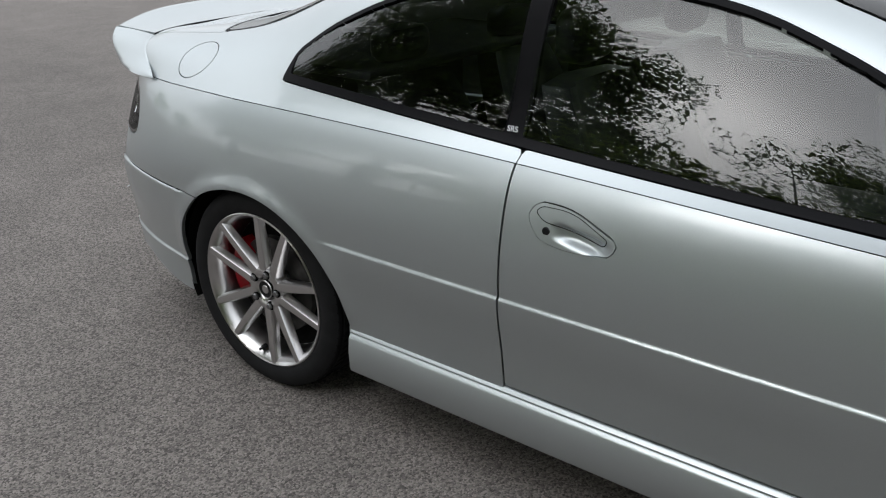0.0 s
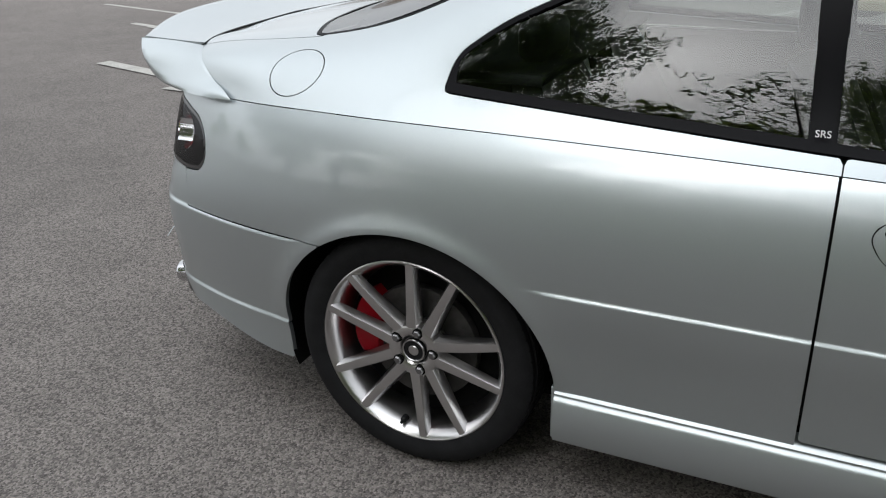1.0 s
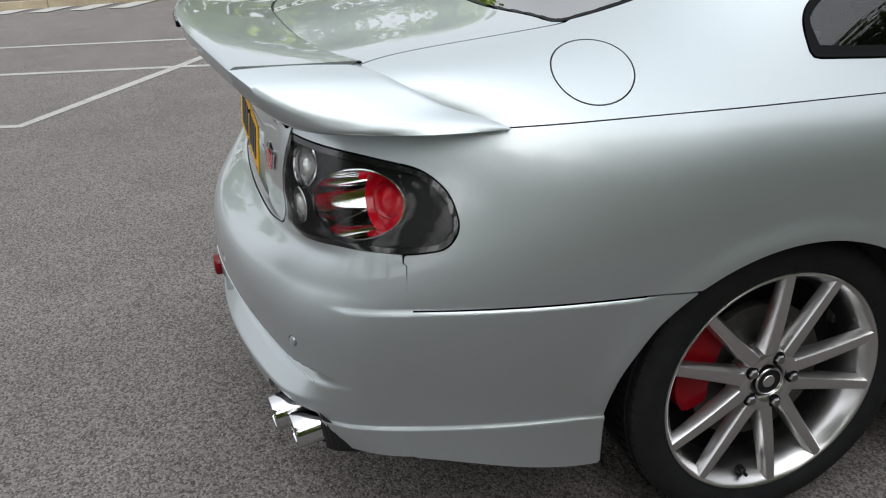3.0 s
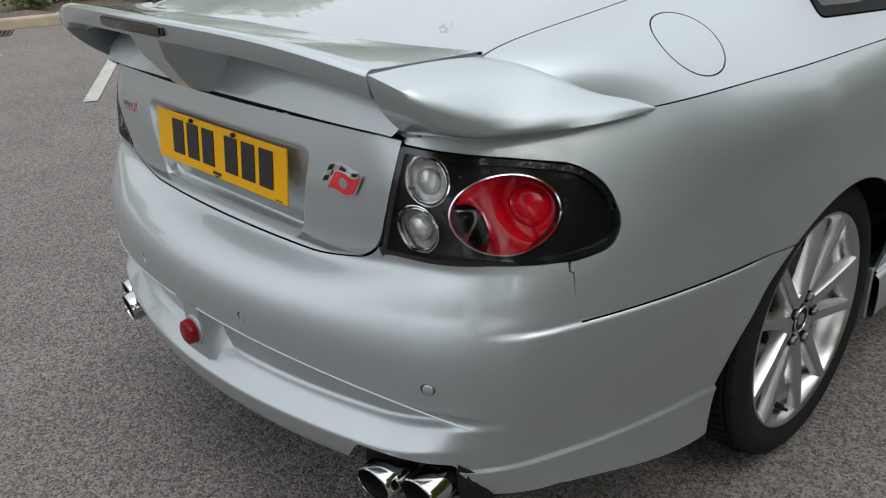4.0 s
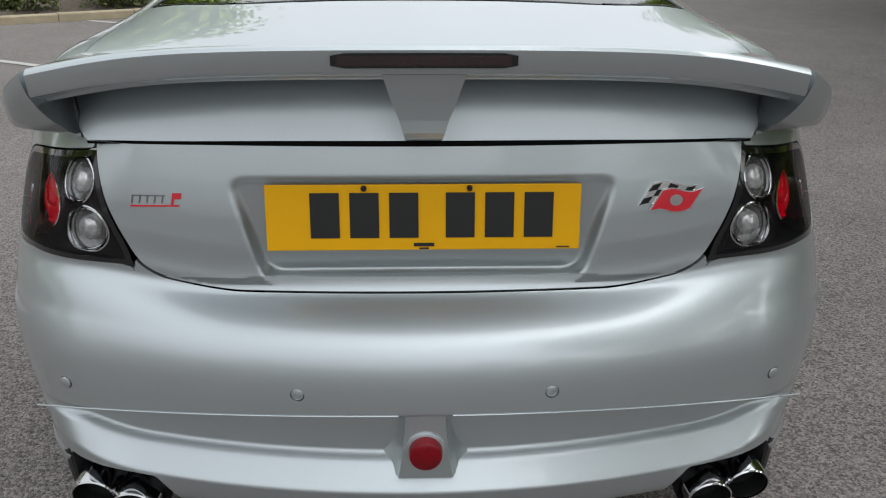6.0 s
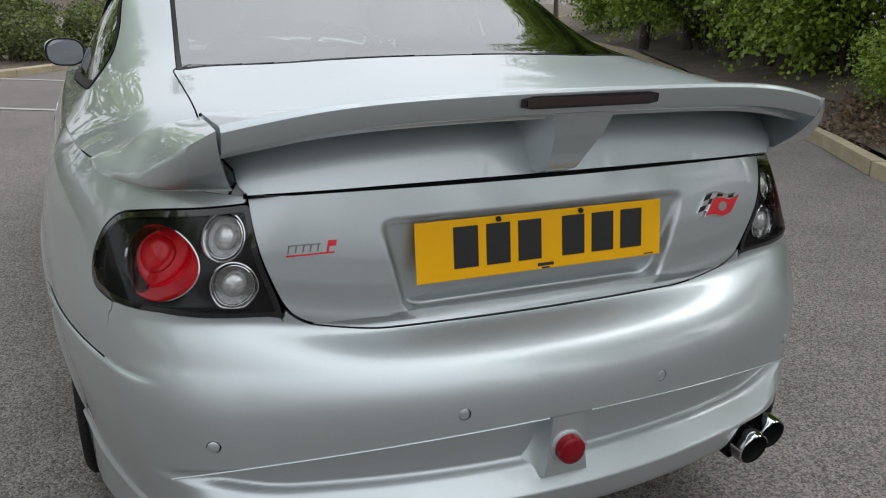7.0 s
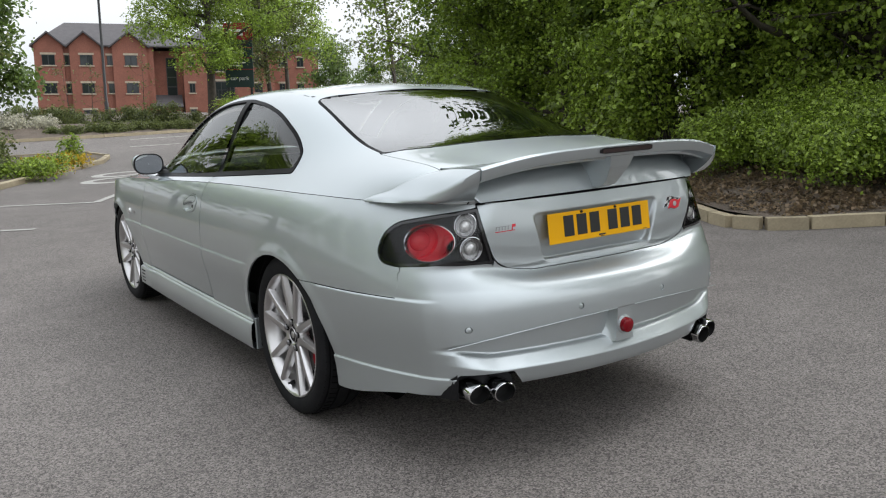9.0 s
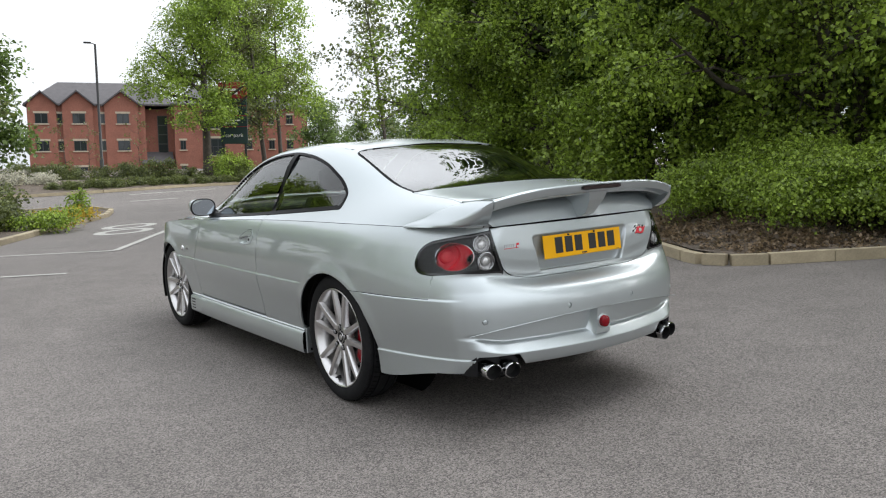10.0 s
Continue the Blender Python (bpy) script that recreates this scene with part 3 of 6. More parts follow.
HALVES = ((B_HALF, NB, ARC), (B_LEFT, NBL, ARC[::-1]))
for P, N, arc in HALVES:
    z, y = P[..., 2], P[..., 1]
    lamp = poly_sd(arc, z, LAMP)
    front_half = y > -0.28
    # rear quarter panel
    f = np.maximum.reduce([arch_cut(P), y - 0.945, bumper_top(P, arc) + 0.003 - z, 0.305 - z, 0.0035 - lamp, lid_edge(z) - arc + np.where(z > 0.70, 0, -9)])
    skin("quarter_panel", P, N, f, PAINT, car)
    # door with its curved lower front corner
    door_front = 2.16 - 0.02 - 0.10 * sstep(0.55, 0.80, z)
    f = np.maximum.reduce([0.951 - y, y - door_front, 0.325 - z])
    side = 1 if P[:, :, 0].mean() > 0 else -1
    HANDLE = round_poly([(1.012, 0.822), (1.040, 0.856), (1.13, 0.853), (1.248, 0.802), (1.232, 0.766), (1.13, 0.756), (1.045, 0.768)], [0.038, 0.040, 0.11, 0.036, 0.036, 0.11, 0.045])
    hd = poly_sd(y, z, HANDLE)
    door = skin("door", P, N, np.maximum(f, 0.0015 - hd), PAINT, car)
    # front wing
    f = np.maximum.reduce([door_front + 0.006 - y, arch_cut(P, WHEELBASE), 0.305 - z])
    skin("front_wing", P, N, f, PAINT, car)
    # door handle: a dished plate with a grip across it
    ys, zs = np.linspace(1.0, 1.26, 130), np.linspace(0.740, 0.87, 70)
    HY, HZ = np.meshgrid(ys, zs, indexing="ij")
    dish = np.exp(-(((HY - 1.158) / 0.056) ** 4 + ((HZ - (0.787 - 0.16 * (HY - 1.158))) / 0.0175) ** 4))
    HP = np.stack([side_x(HY, HZ) - 0.022 * dish + 0.0025, HY, HZ], 2)
    if side < 0:
        HP = mirrored(HP)
        HY, HZ = HY[::-1], HZ[::-1]
    HN = grid_normals(HP)
    fh = poly_sd(HY, HZ, HANDLE)
    plate = skin("door_handle", HP, HN, fh + 0.001, PAINT, door, "silver pull handle in an oval dished plate", depth=0.010)
    grip = [(1.034, 0.832), (1.05, 0.846), (1.13, 0.847), (1.222, 0.803), (1.216, 0.788), (1.14, 0.807), (1.06, 0.812)]
    grip = [tuple(p) for p in round_poly(grip, [0.02, 0.02, 0.06, 0.012, 0.012, 0.05, 0.02])]
    loft("grip_seam", tube_rows([(side * (float(side_x(np.array(a), np.array(b))) + 0.0022), a, b) for a, b in grip + grip[:1]], 0.0011, 6), SEAL, plate, "thin dark outline of the grip")
    lathe("lock", [(0.0, 0.004), (0.009, 0.004), (0.0105, 0.002), (0.0105, -0.01)], BLACK, plate, n=20,
          at=(side * float(side_x(np.array(1.07), np.array(0.792))), 1.068, 0.792), flip=side)
    # round side repeater and a small badge on the wing
    lathe("side_repeater", [(0.0, 0.012), (0.012, 0.011), (0.018, 0.007), (0.020, 0.001), (0.020, -0.01)], CLEAR_LENS, car, "small round clear side repeater", n=24,
          at=(side * float(side_x(np.array(2.40), np.array(0.655))), 2.40, 0.655), flip=side)
    bars("wing_badge", 0.055, 0.014, 0.003, ALLOY_DARK, car, Matrix.Translation((side * (float(side_x(np.array(2.30), np.array(0.655))) + 0.001), 2.30, 0.655)) @ Matrix.Rotation(radians(90), 4, "Z"))
    # sill skirt with its bright upper ledge
    rows = []
    for yy in np.linspace(0.40, 2.36, 40):
        o = 0.0 if yy < 2.1 else 0.006
        x0 = float(width_by_z(np.array(0.30)) + width_by_y(np.array(yy)))
        rows.append([(side * xx, yy, zz) for xx, zz in ((x0 - 0.05, 0.318), (x0 - 0.012, 0.318), (x0 - 0.004, 0.312), (x0 + 0.002, 0.306), (x0 - 0.003, 0.302), (x0 - 0.002, 0.298), (x0 + 0.006 + o, 0.293),
                                                         (x0 + 0.010 + o, 0.286), (x0 + 0.014 + o, 0.24), (x0 + 0.012 + o, 0.185), (x0 + 0.006, 0.172), (x0 - 0.03, 0.168), (x0 - 0.10, 0.17))])
    skirt = loft("sill_skirt", rows, PAINT, car, closed=False, caps=False)
    bmf = box_bm((0.085, 0.012, 0.15), (side * 0.825, 0.395, 0.245), 0.004)
    part("skirt_end", bmf, PAINT, skirt)
    for k in range(4):
        bmv = box_bm((0.006, 0.075, 0.010), (side * (0.886), 2.29, 0.205 + 0.022 * k), 0.002)
        part("vent_slot", bmv, BLACK, skirt)
    # wheel housings
    for yc in (0.0, WHEELBASE):
        rows = []
        for xx in (0.45, 0.80, 0.846):
            rows.append([(side * xx, yc + 0.410 * math.cos(a), 0.315 + 0.371 * math.sin(a)) for a in np.linspace(-0.36, math.pi + 0.36, 44)])
        loft("wheel_housing", rows, SHADOW, car, closed=False, caps=False)
        rows = [[(side * 0.45, yc + r * math.cos(a), 0.315 + r * math.sin(a)) for a in np.linspace(0, 2 * math.pi, 40)] for r in (0.001, 0.374)]
        loft("housing_wall", rows, SHADOW, car, closed=False, caps=False)

# rear bumper, one cover from wheel to wheel
P, N, arc = B_FULL, NBF, ARC_FULL
x, y, z = P[..., 0], P[..., 1], P[..., 2]
lid_f = np.maximum(smax(arc - lid_edge(z) + 0.006, bumper_top(P, arc) + 0.005 - z, 0.05), y + 0.8)
corner = np.maximum.reduce([0.005 - lid_f, 0.004 - poly_sd(arc, z, LAMP), z - 0.78, 0.40 - arc, arc - lid_edge(z) - 0.004])
f = np.maximum.reduce([np.minimum(z - bumper_top(P, arc), corner), arch_cut(P), lower_edge(P) - z, y + 0.19])
sensor_sites = [(s * xx, zz) for s in (-1, 1) for xx, zz in ((0.21, 0.539), (0.629, 0.507))]
for sx, sz in sensor_sites:
    f = np.maximum(f, np.where(y < -0.5, 0.0118 - np.hypot(x - sx, z - sz), -1))
bumper = skin("rear_bumper", P, N, f, PAINT, car, depth=0.014)
for sx, sz in sensor_sites:
    sy = float(rear_y(np.array(sx), np.array(sz)))
    ry = math.atan2(2 * 0.297 * sx, 1)
    m = Matrix.Translation((sx, sy + 0.006, sz)) @ Matrix.Rotation(ry, 4, "Z")
    ob = lathe("parking_sensor", [(0.0, -0.004), (0.009, -0.004), (0.0105, -0.003), (0.0105, 0.01)], PAINT, bumper, n=24, axis="y")
    ob.data.transform(m)

# boot lid: plate face below the seam, with a pressed recess for the number plate
RECESS = round_poly([(-0.322, 0.872), (0.322, 0.872), (0.272, 0.690), (-0.272, 0.690)], [0.03, 0.03, 0.035, 0.035])
P2 = P.copy()
P2[..., 1] = np.where((y < -0.8) & (np.abs(x) < 0.6), np.maximum(y, -0.9885 + 0.10 * x * x), y)
rd = poly_sd(x, z, RECESS)
dent = sstep(0.003, -0.011, rd) * np.where(y < -0.5, 1, 0)
floor_y = -0.972 + (0.86 - z) * 0.11
P2[..., 1] = P2[..., 1] * (1 - dent) + dent * np.maximum(P2[..., 1], floor_y + 0.006)
N2 = grid_normals(P2)
lid = skin("boot_lid", P2, N2, lid_f, PAINT, car, depth=0.012)

# black strip added in the shut line so that the gap reads dark
loft("lid_seam_shade", tube_rows([(xx, float(rear_y(np.array(xx), np.array(0.92))) + 0.006, 0.9275) for xx in np.linspace(-0.545, 0.545, 30)], 0.0042, 8), SEAL, lid, "dark strip for the shade in the boot lid's seam")

# upper body
P, N = U_FULL, NU
x, y, z = np.abs(P[..., 0]), P[..., 1], P[..., 2]
right = P[..., 0] > 0
BACK = round_poly([(0.578, -0.398), (0.40, -0.468), (0.0, -0.497), (-0.40, -0.468), (-0.578, -0.398), (-0.518, 0.30), (-0.30, 0.302), (0.0, 0.305), (0.30, 0.302), (0.518, 0.30)],
                  [0.02, 0.1, 0.2, 0.1, 0.02, 0.05, 0.1, 0.1, 0.1, 0.05])
back_win = poly_sd(P[..., 0], P[..., 1], BACK)
WSCREEN = round_poly([(-0.52, 1.50), (0.52, 1.50), (0.64, 2.24), (0.0, 2.36), (-0.64, 2.24)], [0.05, 0.05, 0.04, 0.4, 0.04])
screen = poly_sd(P[..., 0], y, WSCREEN)
OPEN = round_poly([(0.072, 1.004), (0.90, 0.951), (2.07, 0.892), (1.87, 1.058), (1.65, 1.182), (1.40, 1.276), (1.16, 1.314), (0.89, 1.324), (0.62, 1.296), (0.395, 1.245), (0.19, 1.155), (0.080, 1.078)],
                  [0.012, 0.2, 0.02, 0.1, 0.1, 0.1, 0.1, 0.1, 0.1, 0.1, 0.1, 0.06])
side_open = np.where(x > 0.42, poly_sd(y, z, OPEN), 1)
# the side glass bows outwards on its own, from the belt to the roof
PG = P.copy()
low_z = np.interp(y[:, 10], (0.06, 0.90, 2.08), (1.010, 0.958, 0.898))
top_z = np.interp(y[:, 10], (0.06, 0.19, 0.395, 0.62, 0.89, 1.16, 1.40, 1.65, 1.87, 2.08), (1.08, 1.15, 1.24, 1.292, 1.32, 1.31, 1.272, 1.178, 1.054, 0.93))
low_x, top_x = np.zeros(len(P)), np.zeros(len(P))
half = P.shape[1] // 2 + 1
first = 0 if P[100, 0, 0] > 0 else P.shape[1] - half
for i in range(len(P)):
    seg = P[i, first:first + half]
    seg = seg[np.argsort(seg[:, 2])]
    low_x[i], top_x[i] = np.interp(low_z[i], seg[:, 2], np.abs(seg[:, 0])), np.interp(top_z[i], seg[:, 2], np.abs(seg[:, 0]))
for _ in range(60):
    for v in (low_x, top_x, low_z, top_z):
        v[1:-1] = (v[:-2] + 2 * v[1:-1] + v[2:]) / 4
u = np.clip((z - low_z[:, None]) / np.maximum(top_z - low_z, 0.05)[:, None], -0.2, 1.2)
bowed = low_x[:, None] * (1 - u) + top_x[:, None] * u + 0.19 * np.maximum(top_z - low_z, 0.05)[:, None] * u * (1 - u)
PG[..., 0] = np.where(side_open < 0.02, np.sign(P[..., 0]) * bowed, P[..., 0])
# one even curve for each pane, free of ripples
inside = side_open < 0.0
terms = lambda yy, zz: np.stack([(yy - 1.0) ** a * (zz - 1.1) ** b for a in range(5) for b in range(3) if a + b < 6], -1)
fit_side = np.linalg.lstsq(terms(y[inside], z[inside]), np.abs(PG[..., 0])[inside], rcond=None)[0]
PG[..., 0] = np.where(side_open < 0.02, np.sign(P[..., 0]) * (terms(y, z) @ fit_side), P[..., 0])
NG = grid_normals(PG)
PR = P.copy()
inside = back_win < 0.0
terms = lambda xx, yy: np.stack([xx ** (2 * a) * yy ** b for a in range(3) for b in range(4)], -1)
fit_back = np.linalg.lstsq(terms(x[inside], P[..., 1][inside]), z[inside], rcond=None)[0]
PR[..., 2] = np.where(back_win < 0.02, terms(x, P[..., 1]) @ fit_back, z)
NR = grid_normals(PR)
pillar = 0.905 - 0.06 * (z - 0.95)
belt = np.interp(y, (0.06, 0.90, 2.08), (1.010, 0.958, 0.898))
seal_w = 0.0105 + 0.0085 * sstep(belt + 0.06, belt + 0.025, z)
q_win = np.maximum(side_open + seal_w, y - pillar + 0.027)
d_win = np.maximum(side_open + seal_w, pillar + 0.030 - y)
lid_top = np.maximum.reduce([x - np.interp(y, (-0.99, -0.93, -0.86), (0.550, 0.556, 0.590)), np.where(back_win > 0, -1, 1), y + 0.38])
lid_top = np.maximum(lid_top, 0.010 - back_win)
bonnet = np.maximum(2.36 - 0.09 * x - y, x - 0.70)
flap = np.where(right, np.linalg.norm(P - np.array(FLAP_AT), axis=2) - 0.079, 1)
door_band = np.maximum.reduce([0.951 - y, y - 2.05, z - 1.0, 0.55 - x])
gutter = np.where((y > 0.31) & (y < 1.62), np.abs(x - (0.515 + 0.02 * sstep(0.4, 1.6, y))), 1)
shell_f = np.maximum.reduce([0.0028 - gutter, 0.004 - side_open, 0.008 - back_win, 0.01 - screen, 0.003 - lid_top, 0.003 - bonnet, 0.0032 - flap, 0.003 - door_band])
skin("roof_shell", P, N, shell_f, PAINT, car, depth=0.010)
skin("boot_lid_top", P, N, np.maximum(lid_top, -1), PAINT, lid, depth=0.010)
for s in (1, -1):
    skin("roof_gutter", P, N, np.maximum.reduce([gutter - 0.004, np.where(P[..., 0] * s > 0, -1, 1), 0.34 - y, y - 1.58]), SEAL, car, "black roof joint strip", lift=-0.003, rim=False)
skin("bonnet", P, N, bonnet, PAINT, car)
skin("fuel_flap", P, N, flap, PAINT, car, "round silver fuel flap with a dark shut line")
for s in (1, -1):
    here = np.where(P[..., 0] * s > 0, -1, 1)
    skin("door_belt", P, N, np.maximum.reduce([door_band, here, 0.003 - side_open]), PAINT, car)
    ring = np.maximum.reduce([side_open - 0.001, here, 0.0 - np.minimum(q_win, d_win)])
    skin("window_seal", P, N, ring, SEAL, car, "black rubber side window surround", depth=0.012, lift=0.0025)
    skin("side_window", PG, NG, np.maximum(q_win - 0.002, here), GLASS, car, "tinted side window glass", lift=-0.003, rim=False)
    skin("side_window", PG, NG, np.maximum(d_win - 0.002, here), GLASS, car, "tinted side window glass", lift=-0.003, rim=False)
seal = np.maximum(back_win - 0.0065, -(back_win + 0.005))
skin("rear_window_seal", P, N, seal, SEAL, car, "black rear window border", depth=0.01, lift=0.0005)
skin("frit", PR, NR, np.maximum(back_win + 0.004, -(back_win + 0.024)), SEAL, car, "black printed border inside the rear window", lift=-0.006, rim=False)
skin("rear_window", PR, NR, back_win + 0.004, REAR_GLASS, car, "sloping tinted rear window", rim=False, lift=-0.001)
skin("windscreen", P, N, screen, GLASS, car, rim=False)

# closing faces that are never seen: floor pan and nose
part("floor_pan", box_bm((1.50, 3.4, 0.05), (0, 1.60, 0.235), 0.01), SHADOW, car)
for s in (1, -1):
    part("inner_sill", box_bm((0.06, 1.95, 0.14), (s * 0.80, 1.38, 0.235), 0.01), SHADOW, car)
# unseen slabs by the valances and axle, added to block light under the car
for s in (1, -1):
    part("valance_light_block", box_bm((0.22, 0.30, 0.03), (s * 0.66, -0.56, 0.275), 0.008), SHADOW, car)
part("axle_light_block", box_bm((0.90, 0.90, 0.04), (0, -0.05, 0.245), 0.01), SHADOW, car)
part("boot_floor", box_bm((1.10, 0.60, 0.08), (0, -0.68, 0.34), 0.02), SHADOW, car)
part("nose", box_bm((1.00, 0.05, 0.50), (0, 3.62, 0.44), 0.02), PAINT, car)
part("bulkhead", box_bm((1.30, 0.03, 0.55), (0, -0.30, 0.66), 0.0), CABIN, car)


# ---- tail lights ----
def tail_point(arc, z, lift):
    """A point of the right half's tail surface by distance round the tail and height, moved out by lift."""
    c = np.interp(arc, ARC[:, 0], np.arange(len(ARC)))
    i = min(int(c), len(ARC) - 2)
    u = c - i

    def col(k):
        zz = B_HALF[k, :, 2]
        r = np.interp(z, zz, np.arange(ROWS))
        j = min(int(r), ROWS - 2)
        w = r - j
        return B_HALF[k, j] * (1 - w) + B_HALF[k, j + 1] * w, NB[k, j] * (1 - w) + NB[k, j + 1] * w
    (p0, n0), (p1, n1) = col(i), col(i + 1)
    n = n0 * (1 - u) + n1 * u
    return p0 * (1 - u) + p1 * u + n / np.linalg.norm(n) * lift


def dished(name, oval, rings, mat, parent, side, label="", tilt=0.0):
    """A round fitting on the tail: rings of (share of the oval, lift), from its edge to its middle."""
    rows = []
    for share, lift, *deep in rings:
        row = []
        for k in range(48):
            a = 2 * math.pi * k / 48
            p = tail_point(oval[0] + oval[2] * max(share, 1e-3) * math.cos(a), oval[1] + oval[3] * max(share, 1e-3) * math.sin(a), lift)
            row.append((side * p[0], p[1] + (deep[0] * (1 - tilt * share * math.cos(a)) if deep else 0.0), p[2]))
        rows.append(row)
    return loft(name, rows, mat, parent, label, caps=False, sharp=60)


for P, N, arc in HALVES:
    z = P[..., 2]
    side = 1 if P[:, :, 0].mean() > 0 else -1
    lamp = poly_sd(arc, z, LAMP)
    lens = (np.hypot((arc - 0.734) / 0.096, (z - 0.803) / 0.0605) - 1) * 0.062
    sites = ((0.598, 0.859), (0.575, 0.776))
    discs = [np.hypot(arc - ac, z - zc) - 0.0400 for ac, zc in sites]
    light = skin("tail_light", P, N, np.maximum.reduce([lamp, -lens, -discs[0], -discs[1]]), SMOKED, car, "black tail light with a red lens and two clear lenses", depth=0.030, lift=-0.010)
    skin("gloss_rim", P, N, np.maximum(lamp, -(lamp + 0.010)), GLOSS_BLACK, light, depth=0.012, lift=-0.0005)
    dished("lens_bowl", (0.734, 0.803, 0.096, 0.0605), ((1.0, -0.009), (0.995, -0.011, 0.015), (0.99, -0.012, 0.040), (0.985, -0.012, 0.072), (0.95, -0.012, 0.080)), CHROME, light, side, "bright reflector bowl", tilt=0.6)
    dished("red_lens", (0.734, 0.803, 0.096, 0.0605), ((0.995, -0.012, 0.058), (0.95, -0.012, 0.070), (0.84, -0.012, 0.067), (0.58, -0.012, 0.062), (0.55, -0.0145, 0.062), (0.50, -0.012, 0.058), (0.30, -0.011, 0.053), (0.0, -0.010, 0.051)), RED_LENS, light, side, "round red lens", tilt=0.6)
    dished("lens_ring", (0.734, 0.803, 0.097, 0.0615), ((1.03, -0.010), (1.025, -0.0065), (1.0, -0.006), (0.985, -0.0095)), CHROME, light, side)
    for ac, zc in sites:
        dished("lens_bowl", (ac, zc, 0.0400, 0.0400), ((1.0, -0.009), (0.97, -0.016), (0.86, -0.024)), CHROME, light, side)
        dished("clear_lens", (ac, zc, 0.0400, 0.0400), ((0.92, -0.018), (0.80, -0.020), (0.60, -0.021), (0.50, -0.022)), CLEAR_DARK, light, side)
        dished("bulb_lens", (ac, zc, 0.0400, 0.0400), ((0.56, -0.022), (0.54, -0.014), (0.40, -0.010), (0.0, -0.008)), CLEAR_LENS, light, side, "clear ribbed lens")
        dished("lens_ring", (ac, zc, 0.0405, 0.0405), ((1.05, -0.010), (1.045, -0.0065), (1.0, -0.006), (0.975, -0.0095)), CHROME, light, side)
        dished("lens_bead", (ac, zc, 0.0405, 0.0405), ((0.90, -0.016), (0.89, -0.012), (0.86, -0.0115), (0.84, -0.016)), CHROME, light, side)
    cover = skin("lamp_cover", P, N, lamp + 0.010, LAMP_GLASS, light, "clear outer cover", lift=-0.0002, rim=False)
    cover.visible_shadow = False


# ---- boot spoiler ----
spoiler = new("boot_spoiler")
spoiler.parent = car
tagged(spoiler, "raised silver boot spoiler with a brake light strip")
front_y, front_z = spline((0, 0.2, 0.4, 0.52, 0.59), (-0.882, -0.877, -0.857, -0.828, -0.798)), spline((0, 0.3, 0.50, 0.59), (1.057, 1.052, 1.049, 1.045))
back_y = spline((0, 0.25, 0.45, 0.59), (-1.122, -1.108, -1.075, -1.034))
back_z = spline((0, 0.25, 0.45, 0.59), (1.104, 1.100, 1.083, 1.054))
rows = []
for xx in np.linspace(-0.586, 0.586, 47):
    a = abs(xx)
    fy, fz, by, bz = float(front_y(a)), float(front_z(a)), float(back_y(a)), float(back_z(a))
    top = [(fy + (by - fy) * t, fz + 0.003 + (bz - fz) * t ** 1.25) for t in np.linspace(0, 0.97, 12)]
    edge = [(by - 0.000, bz - 0.001), (by - 0.003, bz - 0.006), (by + 0.002, bz - 0.034), (by + 0.006, bz - 0.040), (by + 0.050, bz - 0.050), (by + 0.055, bz - 0.056), (by + 0.13, bz - 0.060)]
    rows.append([(xx, p[0], p[1]) for p in top + edge + [(fy - 0.03, fz - 0.012)]])
blade = loft("blade", rows, PAINT, spoiler)
loft("blade_joint", tube_rows([(xx, float(front_y(abs(xx))) + 0.002, float(front_z(abs(xx))) - 0.001) for xx in np.linspace(-0.588, 0.588, 48)], 0.0030, 8), SEAL, spoiler, "dark joint along the spoiler's front edge")
# pylon below the blade
rows = []
for zz, hw, y0, y1 in ((1.060, 0.060, -1.10, -0.90), (1.02, 0.048, -1.085, -0.90), (0.985, 0.037, -1.060, -0.90), (0.962, 0.032, -1.042, -0.92), (0.952, 0.030, -1.032, -0.94), (0.94, 0.028, -1.00, -0.95)):
    rows.append([(-hw, y0, zz), (hw, y0, zz), (hw * 0.9, y1, zz), (-hw * 0.9, y1, zz)])
loft("pylon", rows, PAINT, spoiler, smooth=False)
# brake light strip in the blade's back edge
rows = []
for xx in np.linspace(-0.13, 0.13, 14):
    by, bz = float(back_y(abs(xx))), float(back_z(abs(xx)))
    h = 0.0105 if abs(xx) < 0.125 else 0.007
    rows.append([(xx, by - 0.0055, bz - 0.020 + h), (xx, by - 0.0045, bz - 0.020 - h), (xx, by + 0.01, bz - 0.020 - h), (xx, by + 0.01, bz - 0.020 + h)])
strip = loft("brake_light", rows, GLOSS_BLACK, spoiler, "dark red high-level brake light strip")
rows = []
for xx in np.linspace(-0.121, 0.121, 12):
    by, bz = float(back_y(abs(xx))), float(back_z(abs(xx)))
    rows.append([(xx, by - 0.0075, bz - 0.020 + 0.0065), (xx, by - 0.0068, bz - 0.020 - 0.0065), (xx, by, bz - 0.026), (xx, by, bz - 0.014)])
loft("lens", rows, BRAKE_RED, strip)
